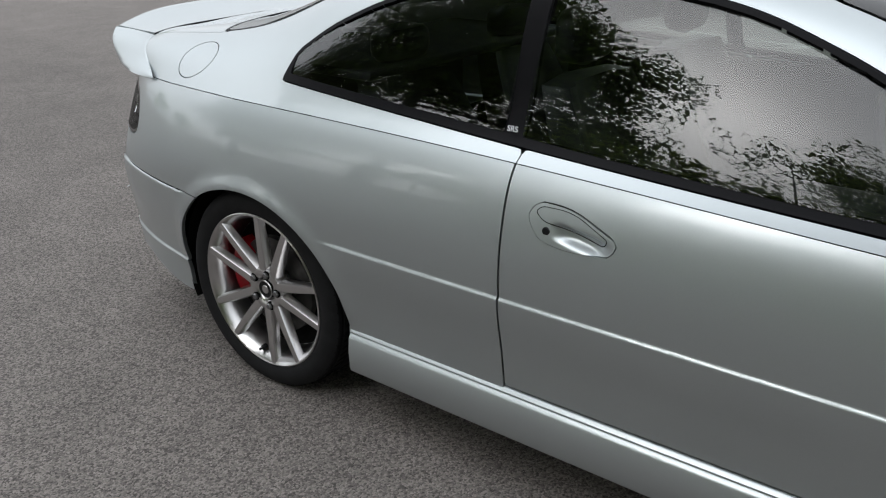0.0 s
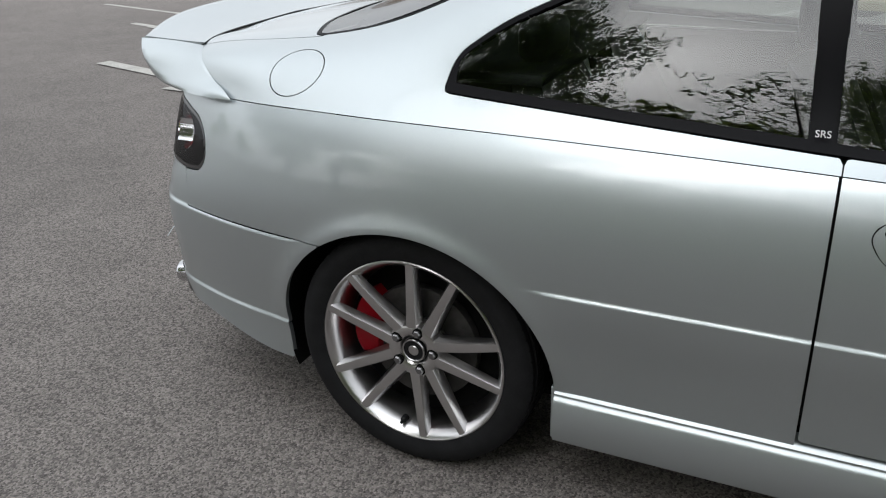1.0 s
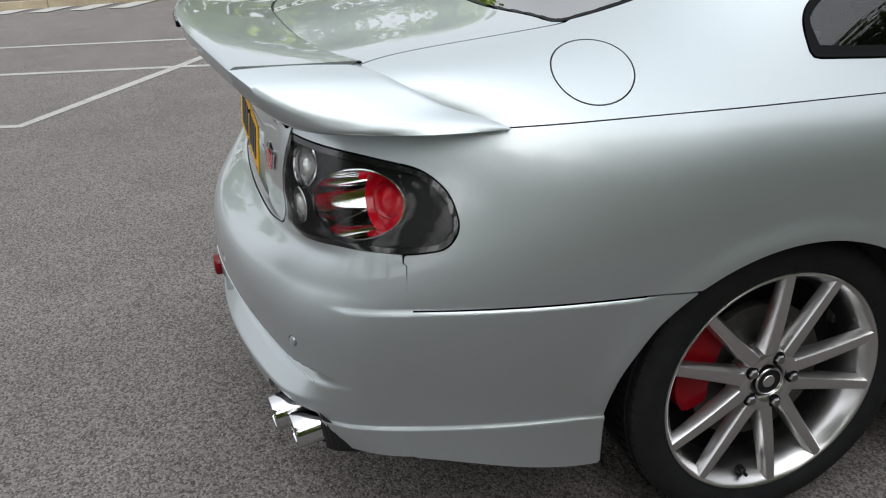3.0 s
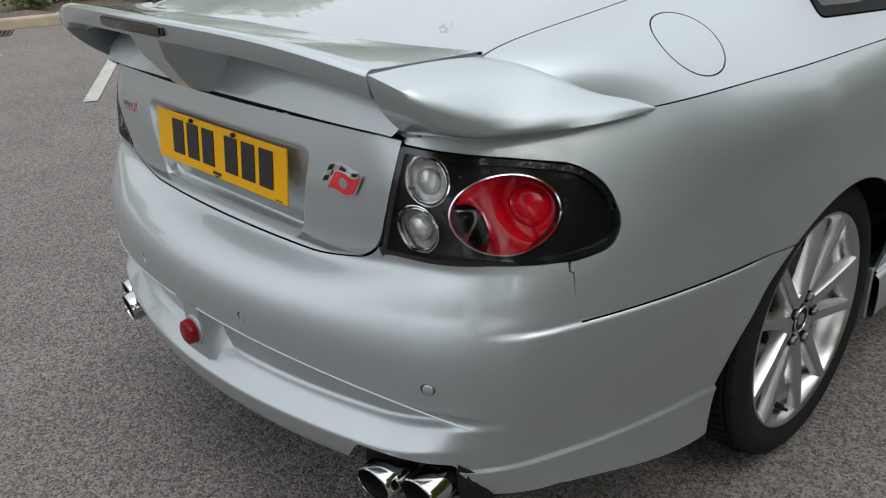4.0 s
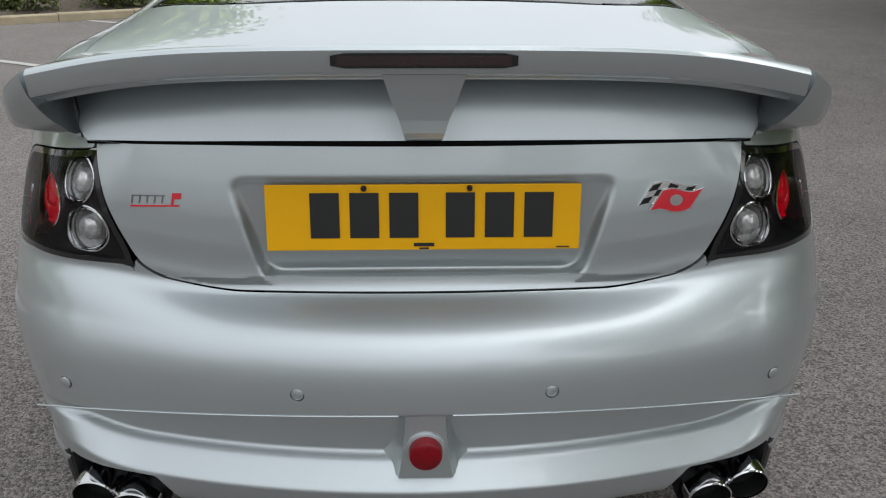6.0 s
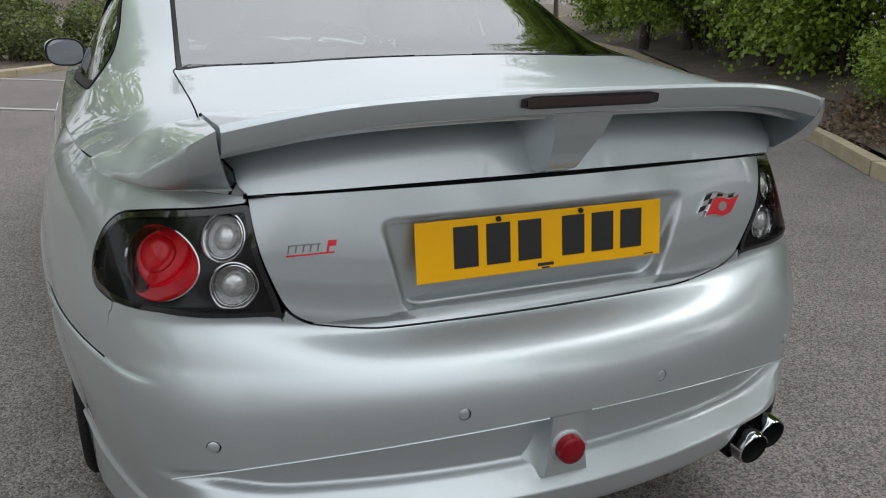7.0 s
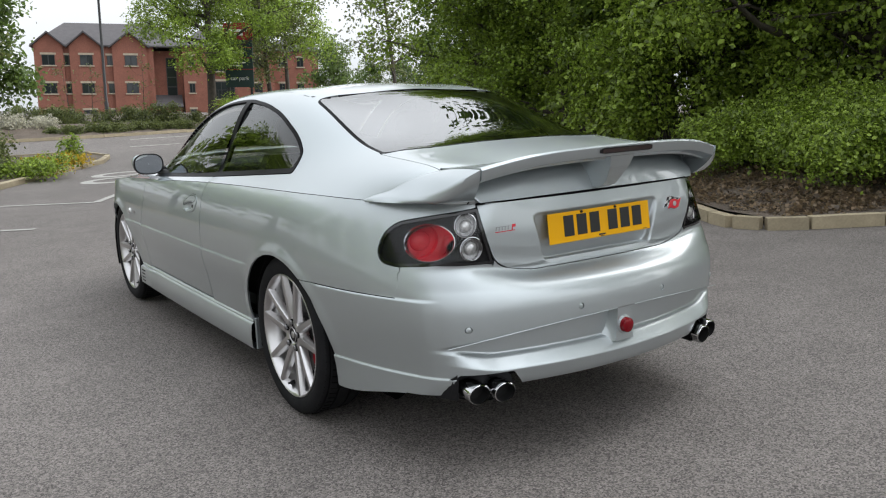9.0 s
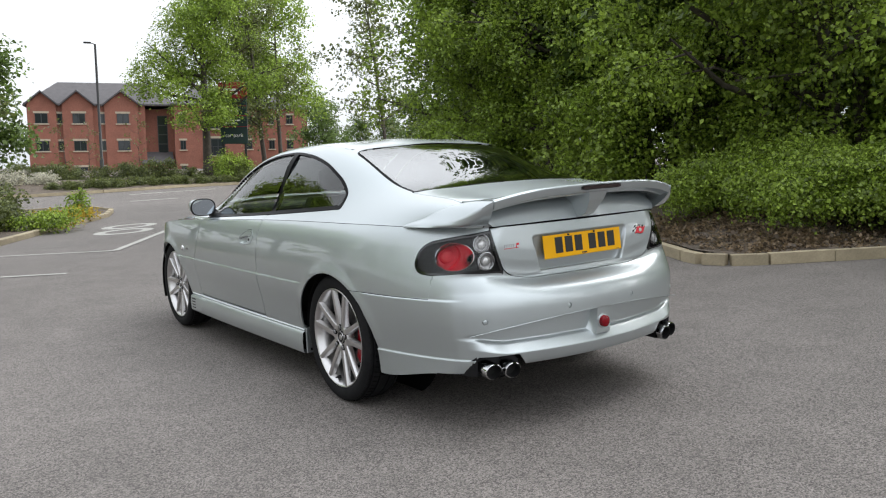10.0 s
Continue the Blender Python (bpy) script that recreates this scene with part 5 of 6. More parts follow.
def seat(name, x, y, z, w, back_h, recline, head):
    st = new(name)
    st.parent = cabin
    rows = []
    for t in np.linspace(0, 1, 12):
        hw = w / 2 * (1 - 0.25 * t ** 3)
        yc = y - recline * t
        zc = z + back_h * t
        th = 0.085 * (1 - 0.35 * t)
        rows.append([(x + hw * a, yc + b * th + (0.045 if abs(a) > 0.8 else 0) * (1 - t * 0.6), zc + c) for a, b, c in ((-1, -0.6, 0), (-0.98, 0.9, 0), (-0.72, 1.1, 0), (-0.55, 0.65, 0), (0, 0.6, 0), (0.55, 0.65, 0), (0.72, 1.1, 0), (0.98, 0.9, 0), (1, -0.6, 0), (0, -1, 0))])
    loft("backrest", rows, LEATHER, st, "black leather backrest")
    part("cushion", box_bm((w, 0.52, 0.17), (x, y + 0.26, z - 0.04), 0.06, seg=4), LEATHER, st, smooth=True)
    rows = []
    for t in np.linspace(0, 1, 9):
        g = math.sqrt(max(1 - (2 * t - 1) ** 4, 0.02))
        rows.append([(x + 0.125 * g * math.copysign(abs(math.cos(a)) ** 0.6, math.cos(a)), y - recline + 0.01 + 0.05 * g * math.copysign(abs(math.sin(a)) ** 0.7, math.sin(a)), z + back_h + 0.03 + head * t) for a in np.linspace(0, 2 * math.pi, 25)[:-1]])
    loft("headrest", rows, LEATHER, st, "black leather headrest")
    return st


for s in (1, -1):
    seat("front_seat", s * 0.36, 1.05, 0.52, 0.50, 0.52, 0.20, 0.17)
    seat("rear_seat", s * 0.33, 0.32, 0.53, 0.50, 0.44, 0.16, 0.13)
rows = tube_rows([(0.37 + 0.185 * math.cos(a), 1.70 - 0.07 * math.sin(a), 0.92 + 0.17 * math.sin(a)) for a in np.linspace(0, 2 * math.pi, 37)], 0.014, 8)
wheel_rim = loft("steering_wheel", rows, LEATHER, cabin, "black leather steering wheel", caps=False)
part("wheel_boss", box_bm((0.30, 0.05, 0.09), (0.37, 1.71, 0.91), 0.02), CABIN, wheel_rim)
# airbag lettering on the right door pillar
pm = Matrix.Translation((0.7955, 0.905, 0.985)) @ Matrix.Rotation(radians(-18), 4, "Y") @ Matrix.Rotation(radians(90), 4, "Z") @ Matrix.Rotation(radians(90), 4, "X")
text_object("airbag_lettering", "SRS", 0.020, WHITE_TEXT, car, pm, "white SRS lettering")

# ---- the lie of the land: level round the car, falling gently to one side farther off ----
SURVEY = Vector((-2.8, -3.9, 0.0))
AHEAD, ASIDE = Vector((0.568, 0.823, 0.0)), Vector((0.823, -0.568, 0.0))
GROUND_Z = -0.024


def land(x, y):
    dx, dy = x - SURVEY.x, y - SURVEY.y
    d = math.hypot(dx, dy)
    left = -(dx * ASIDE.x + dy * ASIDE.y)
    t = min(max((d - 24.0) / 16.0, 0.0), 1.0)
    fade = 1.0 if d < 120 else max(0.0, 1 - (d - 120) / 400)
    ahead = 1.0 if dx * AHEAD.x + dy * AHEAD.y > 0 else 0.0
    return GROUND_Z + 0.036 * left * t * t * (3 - 2 * t) * fade * ahead * min(max((dx * AHEAD.x + dy * AHEAD.y) / 12, 0), 1)


UPRIGHT = Vector((0, 0, 1)).rotation_difference(Vector((0.0296, -0.0204, 1.0))).to_matrix().to_4x4()


def spot(bearing, d, lift=0.0):
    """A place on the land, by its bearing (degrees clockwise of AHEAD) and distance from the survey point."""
    b = radians(bearing)
    p = SURVEY + (AHEAD * math.cos(b) + ASIDE * math.sin(b)) * d
    return Vector((p.x, p.y, land(p.x, p.y) + lift))


def ground_sheet():
    radii = [0.0] + [1.5 * k for k in range(1, 31)] + [50, 60, 75, 95, 120, 160, 220, 320, 520, 900, 1600]
    n, verts, faces = 72, [], []
    for i, r in enumerate(radii):
        for k in range(n):
            a = 2 * math.pi * k / n
            x, y = r * math.cos(a), r * math.sin(a)
            verts.append((x, y, land(x, y)))
    for i in range(len(radii) - 1):
        for k in range(n):
            a, b = i * n + k, i * n + (k + 1) % n
            faces.append((a, a + n, b + n, b) if i else (a, a + n, b + n))
    return mesh_object("ground", verts, faces, ASPHALT)


ground = tagged(ground_sheet(), "grey worn asphalt car park with fine stone grain", "ground", kind="structure")


# ---- painted markings ----
stripe_count = [0]

def stripe(pts, width, label, name="road_marking", group="car park lines"):
    """A painted line along a bent path, a few millimetres above the asphalt."""
    stripe_count[0] += 1
    lift = 0.003 + 0.0003 * stripe_count[0]
    verts, faces = [], []
    dense = []
    for a, b in zip(pts, pts[1:]):
        n = max(2, int(math.hypot(b[0] - a[0], b[1] - a[1]) / 0.8))
        dense += [(a[0] + (b[0] - a[0]) * k / n, a[1] + (b[1] - a[1]) * k / n) for k in range(n)]
    dense.append(pts[-1])
    for i, p in enumerate(dense):
        q, r = dense[max(i - 1, 0)], dense[min(i + 1, len(dense) - 1)]
        d = Vector((r[0] - q[0], r[1] - q[1], 0)).normalized()
        nrm = Vector((-d.y, d.x, 0)) * width / 2
        for s in (1, -1):
            x, y = p[0] + nrm.x * s, p[1] + nrm.y * s
            verts.append((x, y, land(x, y) + lift))
    for i in range(len(dense) - 1):
        faces.append((2 * i, 2 * i + 1, 2 * i + 3, 2 * i + 2))
    return tagged(mesh_object(name, verts, faces, PAINT_LINE, smooth=False), label, "road marking", group)


BAY = "worn white painted bay line on the asphalt"
stripe([(-5.55, -7.4), (-4.01, -2.31), (-6.4, -0.9)], 0.10, BAY)
stripe([(-7.3, -7.0), (-5.6, -0.6)], 0.09, BAY)
stripe([(-7.62, -5.05), (-8.48, -4.41)], 0.10, BAY)
stripe([(-9.14, -5.24), (-10.58, -4.23)], 0.10, BAY)
stripe([(-8.3, -4.6), (-7.0, 0.6)], 0.09, BAY)
stripe([(-8.68, -8.06), (-8.53, -7.02)], 0.09, BAY)
stripe([(-6.44, -6.54), (-7.44, -5.68)], 0.10, BAY)
stripe([(-9.6, -8.3), (-9.3, -5.0)], 0.08, BAY)
stripe([(-7.0, -9.4), (-6.0, -5.9)], 0.08, BAY)
stripe([(-9.0, -12.0), (-7.9, -9.9)], 0.09, BAY)
stripe([(-8.25, 2.53), (-4.39, 0.37)], 0.10, BAY)
stripe([(-6.55, 7.6), (-3.0, 5.45)], 0.10, BAY)
stripe([(-8.83, 0.50), (-7.0, -0.55)], 0.10, BAY)


def outline_mark(pts, label, name="road_marking", group="car park lines"):
    return tagged(mesh_object(name, [(x, y, land(x, y) + 0.0105) for x, y in pts], [tuple(range(len(pts)))], PAINT_LINE, smooth=False), label, "road marking", group)


outline_mark([(-3.44, -5.62), (-3.30, -5.66), (-2.88, -4.12), (-2.62, -4.20), (-2.55, -3.12), (-3.17, -3.92), (-3.01, -4.03)], "large white painted arrow on the asphalt", "arrow_marking", "")
outline_mark([(-6.67, -5.72), (-6.55, -4.90), (-7.40, -4.62), (-6.80, -5.10)], "white painted arrow head on the asphalt", "arrow_marking", "")
for k in range(6):
    for j in range(2):
        if (k + j) % 2 == 0:
            cx, cy = -5.30 + 0.13 * k - 0.12 * j, -6.95 + 0.36 * k
            outline_mark([(cx, cy), (cx - 0.12, cy + 0.02), (cx - 0.03, cy + 0.36), (cx + 0.09, cy + 0.34)], "short white block of a chequered ramp marking", "ramp_block", "chequered ramp marking")
for k in range(9):
    cx, cy = -11.9 + 0.10 * k, -6.6 + 0.55 * k
    outline_mark([(cx - 0.9, cy + 0.45), (cx - 0.9 + 0.10, cy + 0.75), (cx + 0.10, cy + 0.28), (cx, cy)], "white zebra crossing bar", "zebra_bar", "zebra crossing")
# ahead of the car
stripe([(-4.2, 13.0), (0.37, 9.97)], 0.10, BAY)
stripe([(0.37, 9.97), (3.2, 15.1)], 0.12, BAY)
stripe([(-4.5, 9.7), (-0.82, 7.50)], 0.10, BAY)
for s0, s1 in (((-20.4, 31), (-17.4, 31.5)), ((-20.4, 34.2), (-15.0, 36.0))):
    a, b = spot(*s0), spot(*s1)
    stripe([(a.x, a.y), (b.x, b.y)], 0.15, "white painted road edge line", group="road lines")
for c, rx, ry in (((1.55, 14.1), 0.62, 0.30), ((2.05, 15.6), 0.62, 0.30)):
    ring = []
    for r in (1.0, 0.62):
        ring.append([(c[0] + math.cos(a) * rx * r * 1.0 + math.sin(a) * 0.2 * r, c[1] + math.sin(a) * ry * 2.2 * r) for a in np.linspace(0, 2 * math.pi, 25)[:-1]])
    verts = [(x, y, land(x, y) + 0.004) for q in ring for x, y in q]
    tagged(mesh_object("speed_marking", verts, [(k, (k + 1) % 24, 24 + (k + 1) % 24, 24 + k) for k in range(24)], PAINT_LINE, smooth=False), "white painted road figure worn at its edges", "road marking", "road figures")


# ---- kerbs: rows of separate stones, with earth behind ----
def kerb_run(name, pts, label, stone=0.90, height=0.115, width=0.125, r=0.02, start=0.0):
    k = thing(name, label, "kerb", kind="structure")
    prof = [(0.0, 0.0), (0.0, height - r), (0.006, height - r * 0.4), (r, height), (width, height), (width, 0.0)]
    made = {}
    for a, b in zip(pts, pts[1:]):
        d = Vector((b[0] - a[0], b[1] - a[1], 0))
        L = d.length
        n = max(1, round(L / stone))
        d.normalize()
        inn = Vector((d.y, -d.x, 0))
        for i in range(n):
            l = L / n - 0.008
            o = Vector((a[0], a[1], 0)) + d * (L / n * i)
            key = round(l, 3)
            if key not in made:
                rows = [[(u, v, w) for v, w in prof] for u in (0.0, 0.006, l - 0.006, l)]
                rows[0] = [(0.0, v + (0.004 if v < 0.01 else 0), w - (0.004 if w > 0.05 else 0)) for v, w in prof]
                rows[3] = [(l, v + (0.004 if v < 0.01 else 0), w - (0.004 if w > 0.05 else 0)) for v, w in prof]
                tmp = loft("kerb_stone", rows, KERB, None, smooth=False)
                made[key] = tmp.data
                bpy.data.objects.remove(tmp)
            ob = new("kerb_stone", made[key])
            ob.parent = k
            m = Matrix(((d.x, inn.x, 0, o.x), (d.y, inn.y, 0, o.y), (0, 0, 1, land(o.x, o.y) + random.uniform(-0.004, 0.004)), (0, 0, 0, 1)))
            ob.matrix_basis = m
    return k


def bed(name, pts, rise, label, seed=1):
    """Planted earth inside an outline, mounded and uneven."""
    rng = np.random.default_rng(seed)
    pts = np.array(pts)
    lo, hi = pts.min(0), pts.max(0)
    step = max((hi - lo).max() / 90, 0.12)
    xs, ys = np.arange(lo[0], hi[0] + step, step), np.arange(lo[1], hi[1] + step, step)
    X, Y = np.meshgrid(xs, ys, indexing="ij")
    sd = poly_sd(X, Y, pts)
    Z = np.array([[land(a, b) for a, b in zip(p, q)] for p, q in zip(X, Y)])
    Z = Z + 0.085 + rise * sstep(0, 4.0, -sd) + 0.02 * rng.standard_normal(X.shape) * sstep(0.0, 0.5, -sd)
    P = np.stack([X, Y, Z], 2)
    ob = skin(name, P, grid_normals(P), sd, SOIL, None, rim=False)
    return tagged(ob, label, "planting bed", kind="structure")


RIGHT_EDGE = [(10.4, -24.0), (8.6, -8.0), (7.6, -1.6), (6.9, -0.35), (5.9, 0.46), (4.75, 1.18), (4.47, 1.42), (4.40, 1.66), (4.52, 1.95), (5.10, 2.95), (6.03, 4.85), (9.80, 12.7), (11.6, 18.5), (13.5, 27.0)]
kerb_run("kerb_right", RIGHT_EDGE[::-1], "buff concrete kerb stones along a wooded bed")
inner = [(10.55, -24.0), (8.75, -8.0), (7.74, -1.55), (7.0, -0.25), (5.97, 0.57), (4.83, 1.28), (4.58, 1.48), (4.53, 1.64), (4.64, 1.90), (5.21, 2.90), (6.14, 4.80), (9.92, 12.65), (11.75, 18.5), (13.6, 27.0), (40, 27), (40, -24)]
bed("bed_right", inner, 0.55, "dark bark-covered earth under shrubs and trees", 3)
LEFT_EDGE = [(-13.0, 2.7), (-10.3, 1.45), (-9.0, 0.62), (-8.8, 0.80), (-8.5, 1.83), (-8.3, 2.55), (-7.6, 5.4), (-6.7, 7.3), (-5.7, 9.0), (-2.3, 11.2), (-0.87, 13.2), (0.80, 16.6), (2.70, 20.2), (3.25, 22.0), (3.05, 23.6), (2.2, 24.4), (-10.0, 25.2)]
kerb_run("kerb_left", LEFT_EDGE[::-1], "pale concrete kerb stones round a planted island")
bed("bed_left", [(-13.0, 2.82), (-10.25, 1.58), (-9.05, 0.80), (-8.92, 0.86), (-8.62, 1.86), (-8.42, 2.58), (-7.72, 5.45), (-6.82, 7.37), (-5.80, 9.1), (-2.40, 11.3), (-0.97, 13.3), (0.68, 16.7), (2.58, 20.2), (3.12, 22.0), (2.92, 23.5), (2.15, 24.25), (-10.0, 25.0)], 0.15, "earth island with low shrubs and flowers", 4)
far_line = [spot(b, d) for b, d in ((-36, 32.5), (-27.6, 34.5), (-22, 35.7), (-16, 38.3), (-8, 41), (2, 45))]
kerb_run("kerb_far", [(p.x, p.y) for p in far_line], "pale concrete kerb along a far hedge")
ga, gb = spot(-34, 75), spot(2, 62)
bed("bed_far", [(p.x + 0.04, p.y + 0.12) for p in far_line] + [(gb.x, gb.y), (ga.x, ga.y)], 0.25, "earth bed under a far hedge", 5)


def drain_grate(at, turn):
    g = thing("drain_grate", "rusty iron road gully grate beside the kerb", "drain grate", (at[0], at[1], GROUND_Z + 0.001), turn)
    for x, y, w, d in ((-0.22, 0, 0.03, 0.42), (0.22, 0, 0.03, 0.42), (0, -0.195, 0.41, 0.03), (0, 0.195, 0.41, 0.03)):
        part("frame_bar", box_bm((w, d, 0.014), (x, y, 0.004), 0.003), IRON, g)
    # thin near-black sheet under the slats paints the dark of the gully
    part("pit_shade", box_bm((0.41, 0.36, 0.004), (0, 0, 0.002)), SHADOW, g)
    for k in range(9):
        part("slat", box_bm((0.022, 0.36, 0.010), (-0.18 + 0.045 * k, 0, 0.006), 0.003), IRON, g)
    return g


drain_grate((-8.47, 0.93), 66)
kerb_run("kerb_side", [(-12.6, -14.0), (-12.0, -4.0), (-11.4, 8.0)], "sandy concrete kerb at the car park's edge", height=0.12)
bed("bed_side", [(-12.75, -14.0), (-12.15, -4.0), (-11.55, 8.0), (-20, 8.0), (-20, -14)], 0.3, "sandy earth verge at the car park's edge", 6)

# ---- plants ----
def leaf_cloud(name, centres, radii, count, size, mat, seed, parent=None, label="", flat=0.5, squash=0.8, inner=0.35):
    """Many small pointed leaves, thickest near the outside of a number of clumps."""
    rng = np.random.default_rng(seed)
    centres, radii = np.array(centres, float), np.array(radii, float)
    # leaves sit in flat drooping sprays, with gaps between them
    w = radii ** 2
    k = max(count // 9, 1)
    pick = rng.choice(len(centres), k, p=w / w.sum())
    d = rng.standard_normal((k, 3))
    d /= np.linalg.norm(d, axis=1, keepdims=True)
    rr = radii[pick] * (inner + (1 - inner) * rng.random(k) ** 0.6) * (1 + 0.18 * rng.standard_normal(k))
    spray = centres[pick] + d * rr[:, None] * np.array((1, 1, squash))
    face = d * (1 - flat) + rng.standard_normal((k, 3)) * 0.35 + np.array((0, 0, flat))
    face /= np.linalg.norm(face, axis=1, keepdims=True)
    along = np.cross(face, rng.standard_normal((k, 3)))
    along /= np.linalg.norm(along, axis=1, keepdims=True)
    across = np.cross(face, along)
    own = rng.integers(0, k, count)
    g = rng.standard_normal((count, 3)) * size * np.array((1.7, 1.3, 0.35))
    c = spray[own] + along[own] * g[:, :1] + across[own] * g[:, 1:2] + face[own] * g[:, 2:]
    c[:, 2] -= (g[:, 0] ** 2 + g[:, 1] ** 2) / size * 0.12
    nrm = face[own] + rng.standard_normal((count, 3)) * 0.38
    nrm /= np.linalg.norm(nrm, axis=1, keepdims=True)
    t = np.cross(nrm, rng.standard_normal((count, 3)))
    t /= np.linalg.norm(t, axis=1, keepdims=True)
    b = np.cross(nrm, t)
    L = size * (0.6 + 0.8 * rng.random(count))[:, None]
    W = L * (0.30 + 0.14 * rng.random(count))[:, None]
    droop = nrm * L * 0.18
    v = np.stack([c - t * L * 0.5, c + b * W + droop * 0.4, c + t * L * 0.5 - droop, c - b * W + droop * 0.4], 1).reshape(-1, 3)
    me = bpy.data.meshes.new(name)
    me.vertices.add(4 * count)
    me.vertices.foreach_set("co", v.ravel())
    me.loops.add(4 * count)
    me.loops.foreach_set("vertex_index", np.arange(4 * count, dtype=np.int32))
    me.polygons.add(count)
    me.polygons.foreach_set("loop_start", np.arange(0, 4 * count, 4, dtype=np.int32))
    me.polygons.foreach_set("loop_total", np.full(count, 4, dtype=np.int32))
    me.materials.append(mat)
    me.update()
    me.validate()
    ob = new(name, me)
    ob.parent = parent
    if label:
        tagged(ob, label)
    return ob


def branch_mesh(name, limbs, mat, parent, n=7):
    """One mesh of tapered limbs; each limb is (path, radii)."""
    verts, faces = [], []
    for path, radii in limbs:
        rows = tube_rows(path, radii, n)
        o = len(verts)
        for r in rows:
            verts += r
        for i in range(len(rows) - 1):
            for k in range(n):
                a, b = o + i * n + k, o + i * n + (k + 1) % n
                faces.append((a, b, b + n, a + n))
    return mesh_object(name, verts, faces, mat, parent)


def tree(label, h, crown_r, leaves, leaf, mat, seed, bare=0.28, stems=1, limbs=11, clump=0.30, squash=0.8, trunk_r=None, twiggy=0, group=""):
    """A tapered trunk with forking limbs and a crown of separate leaves."""
    rng = random.Random(seed)
    t = thing("tree", label, "tree", group=group)
    trunk_r = trunk_r or h * 0.016
    paths, cents, rads = [], [], []
    for s in range(stems):
        ox, oy = (rng.uniform(-0.5, 0.5) * (stems > 1), rng.uniform(-0.5, 0.5) * (stems > 1))
        lean = (rng.uniform(-0.08, 0.08) * h * (1 + (stems > 1)), rng.uniform(-0.08, 0.08) * h * (1 + (stems > 1)))
        trunk = [(ox + lean[0] * (k / 8) ** 1.3 + rng.uniform(-0.03, 0.03), oy + lean[1] * (k / 8) ** 1.3 + rng.uniform(-0.03, 0.03), -0.15 + h * 0.93 * k / 8) for k in range(9)]
        paths.append((trunk, [trunk_r / stems ** 0.4 * (1.25 if k == 0 else 1 - 0.11 * k) for k in range(9)]))
        for i in range(limbs):
            f = bare + (0.95 - bare) * (i + rng.random() * 0.7) / limbs
            z0 = f * h * 0.93
            k = min(int(f * 8), 7)
            p = Vector(trunk[k]).lerp(Vector(trunk[k + 1]), f * 8 - k)
            a = rng.uniform(0, 6.283)
            reach = crown_r * (1.0 - 0.75 * max(0, (f - bare) / (1 - bare)) ** 1.6) * rng.uniform(0.65, 1.1)
            rise = reach * rng.uniform(0.25, 0.75)
            end = p + Vector((math.cos(a) * reach, math.sin(a) * reach, rise))
            mid = p.lerp(end, 0.5) + Vector((rng.uniform(-0.1, 0.1), rng.uniform(-0.1, 0.1), -0.08)) * reach
            r0 = trunk_r * (0.5 - 0.25 * f)
            paths.append(([tuple(p), tuple(mid), tuple(end)], [r0, r0 * 0.6, r0 * 0.2]))
            for u in (0.45, 0.72, 1.0):
                q = p.lerp(mid, u * 2) if u < 0.5 else mid.lerp(end, u * 2 - 1)
                q = q + Vector((rng.gauss(0, 0.16), rng.gauss(0, 0.16), rng.gauss(0, 0.12))) * crown_r
                cents.append(tuple(q))
                rads.append(crown_r * clump * rng.uniform(0.6, 1.25))
                paths.append(([tuple(p.lerp(end, u * 0.8)), tuple(q)], [r0 * 0.3, r0 * 0.08]))
                for _ in range(twiggy):
                    e = q + Vector((rng.gauss(0, 1), rng.gauss(0, 1), rng.gauss(0.2, 0.8))) * crown_r * 0.28
                    paths.append(([tuple(q), tuple(q.lerp(e, 0.5) + Vector((0, 0, 0.03))), tuple(e)], [r0 * 0.12, r0 * 0.07, r0 * 0.03]))
        cents.append((trunk[8][0], trunk[8][1], h * 0.95))
        rads.append(crown_r * clump)
    branch_mesh("trunk", paths, BARK, t)
    leaf_cloud("crown", cents, rads, leaves, leaf, mat, seed + 77, t, squash=squash)
    return t


def shrub(name, label, w, h, leaves, leaf, mat, seed, category="shrub", group="", stemmy=8):
    rng = random.Random(seed)
    t = thing(name, label, category, group=group)
    paths, cents, rads = [], [], []
    for _ in range(stemmy):
        a, r = rng.uniform(0, 6.283), rng.uniform(0.1, 0.42) * w
        e = (math.cos(a) * r, math.sin(a) * r, h * rng.uniform(0.45, 0.88))
        paths.append(([(e[0] * 0.15, e[1] * 0.15, -0.05), (e[0] * 0.6, e[1] * 0.6, e[2] * 0.55), e], [0.016, 0.011, 0.004]))
        cents.append(e)
        rads.append(w * rng.uniform(0.16, 0.27))
        cents.append((e[0] * 1.05, e[1] * 1.05, e[2] * 0.45))
        rads.append(w * rng.uniform(0.16, 0.24))
    branch_mesh("stem", paths, BARK, t, 5)
    leaf_cloud("foliage", cents, rads, leaves, leaf, mat, seed + 9, t, squash=min(1.0, h / w * 1.2), inner=0.3)
    return t


def put(ob, bearing, d, turn=0.0, scale=1.0, lift=0.0):
    ob.matrix_basis = Matrix.Translation(spot(bearing, d, lift)) @ Matrix.Rotation(radians(turn), 4, "Z") @ Matrix.Diagonal((scale, scale, scale, 1))
    return ob


def again(ob, bearing, d, turn, scale=1.0, lift=0.0):
    c = copy_thing(ob, Matrix.Identity(4))
    return put(c, bearing, d, turn, scale, lift)


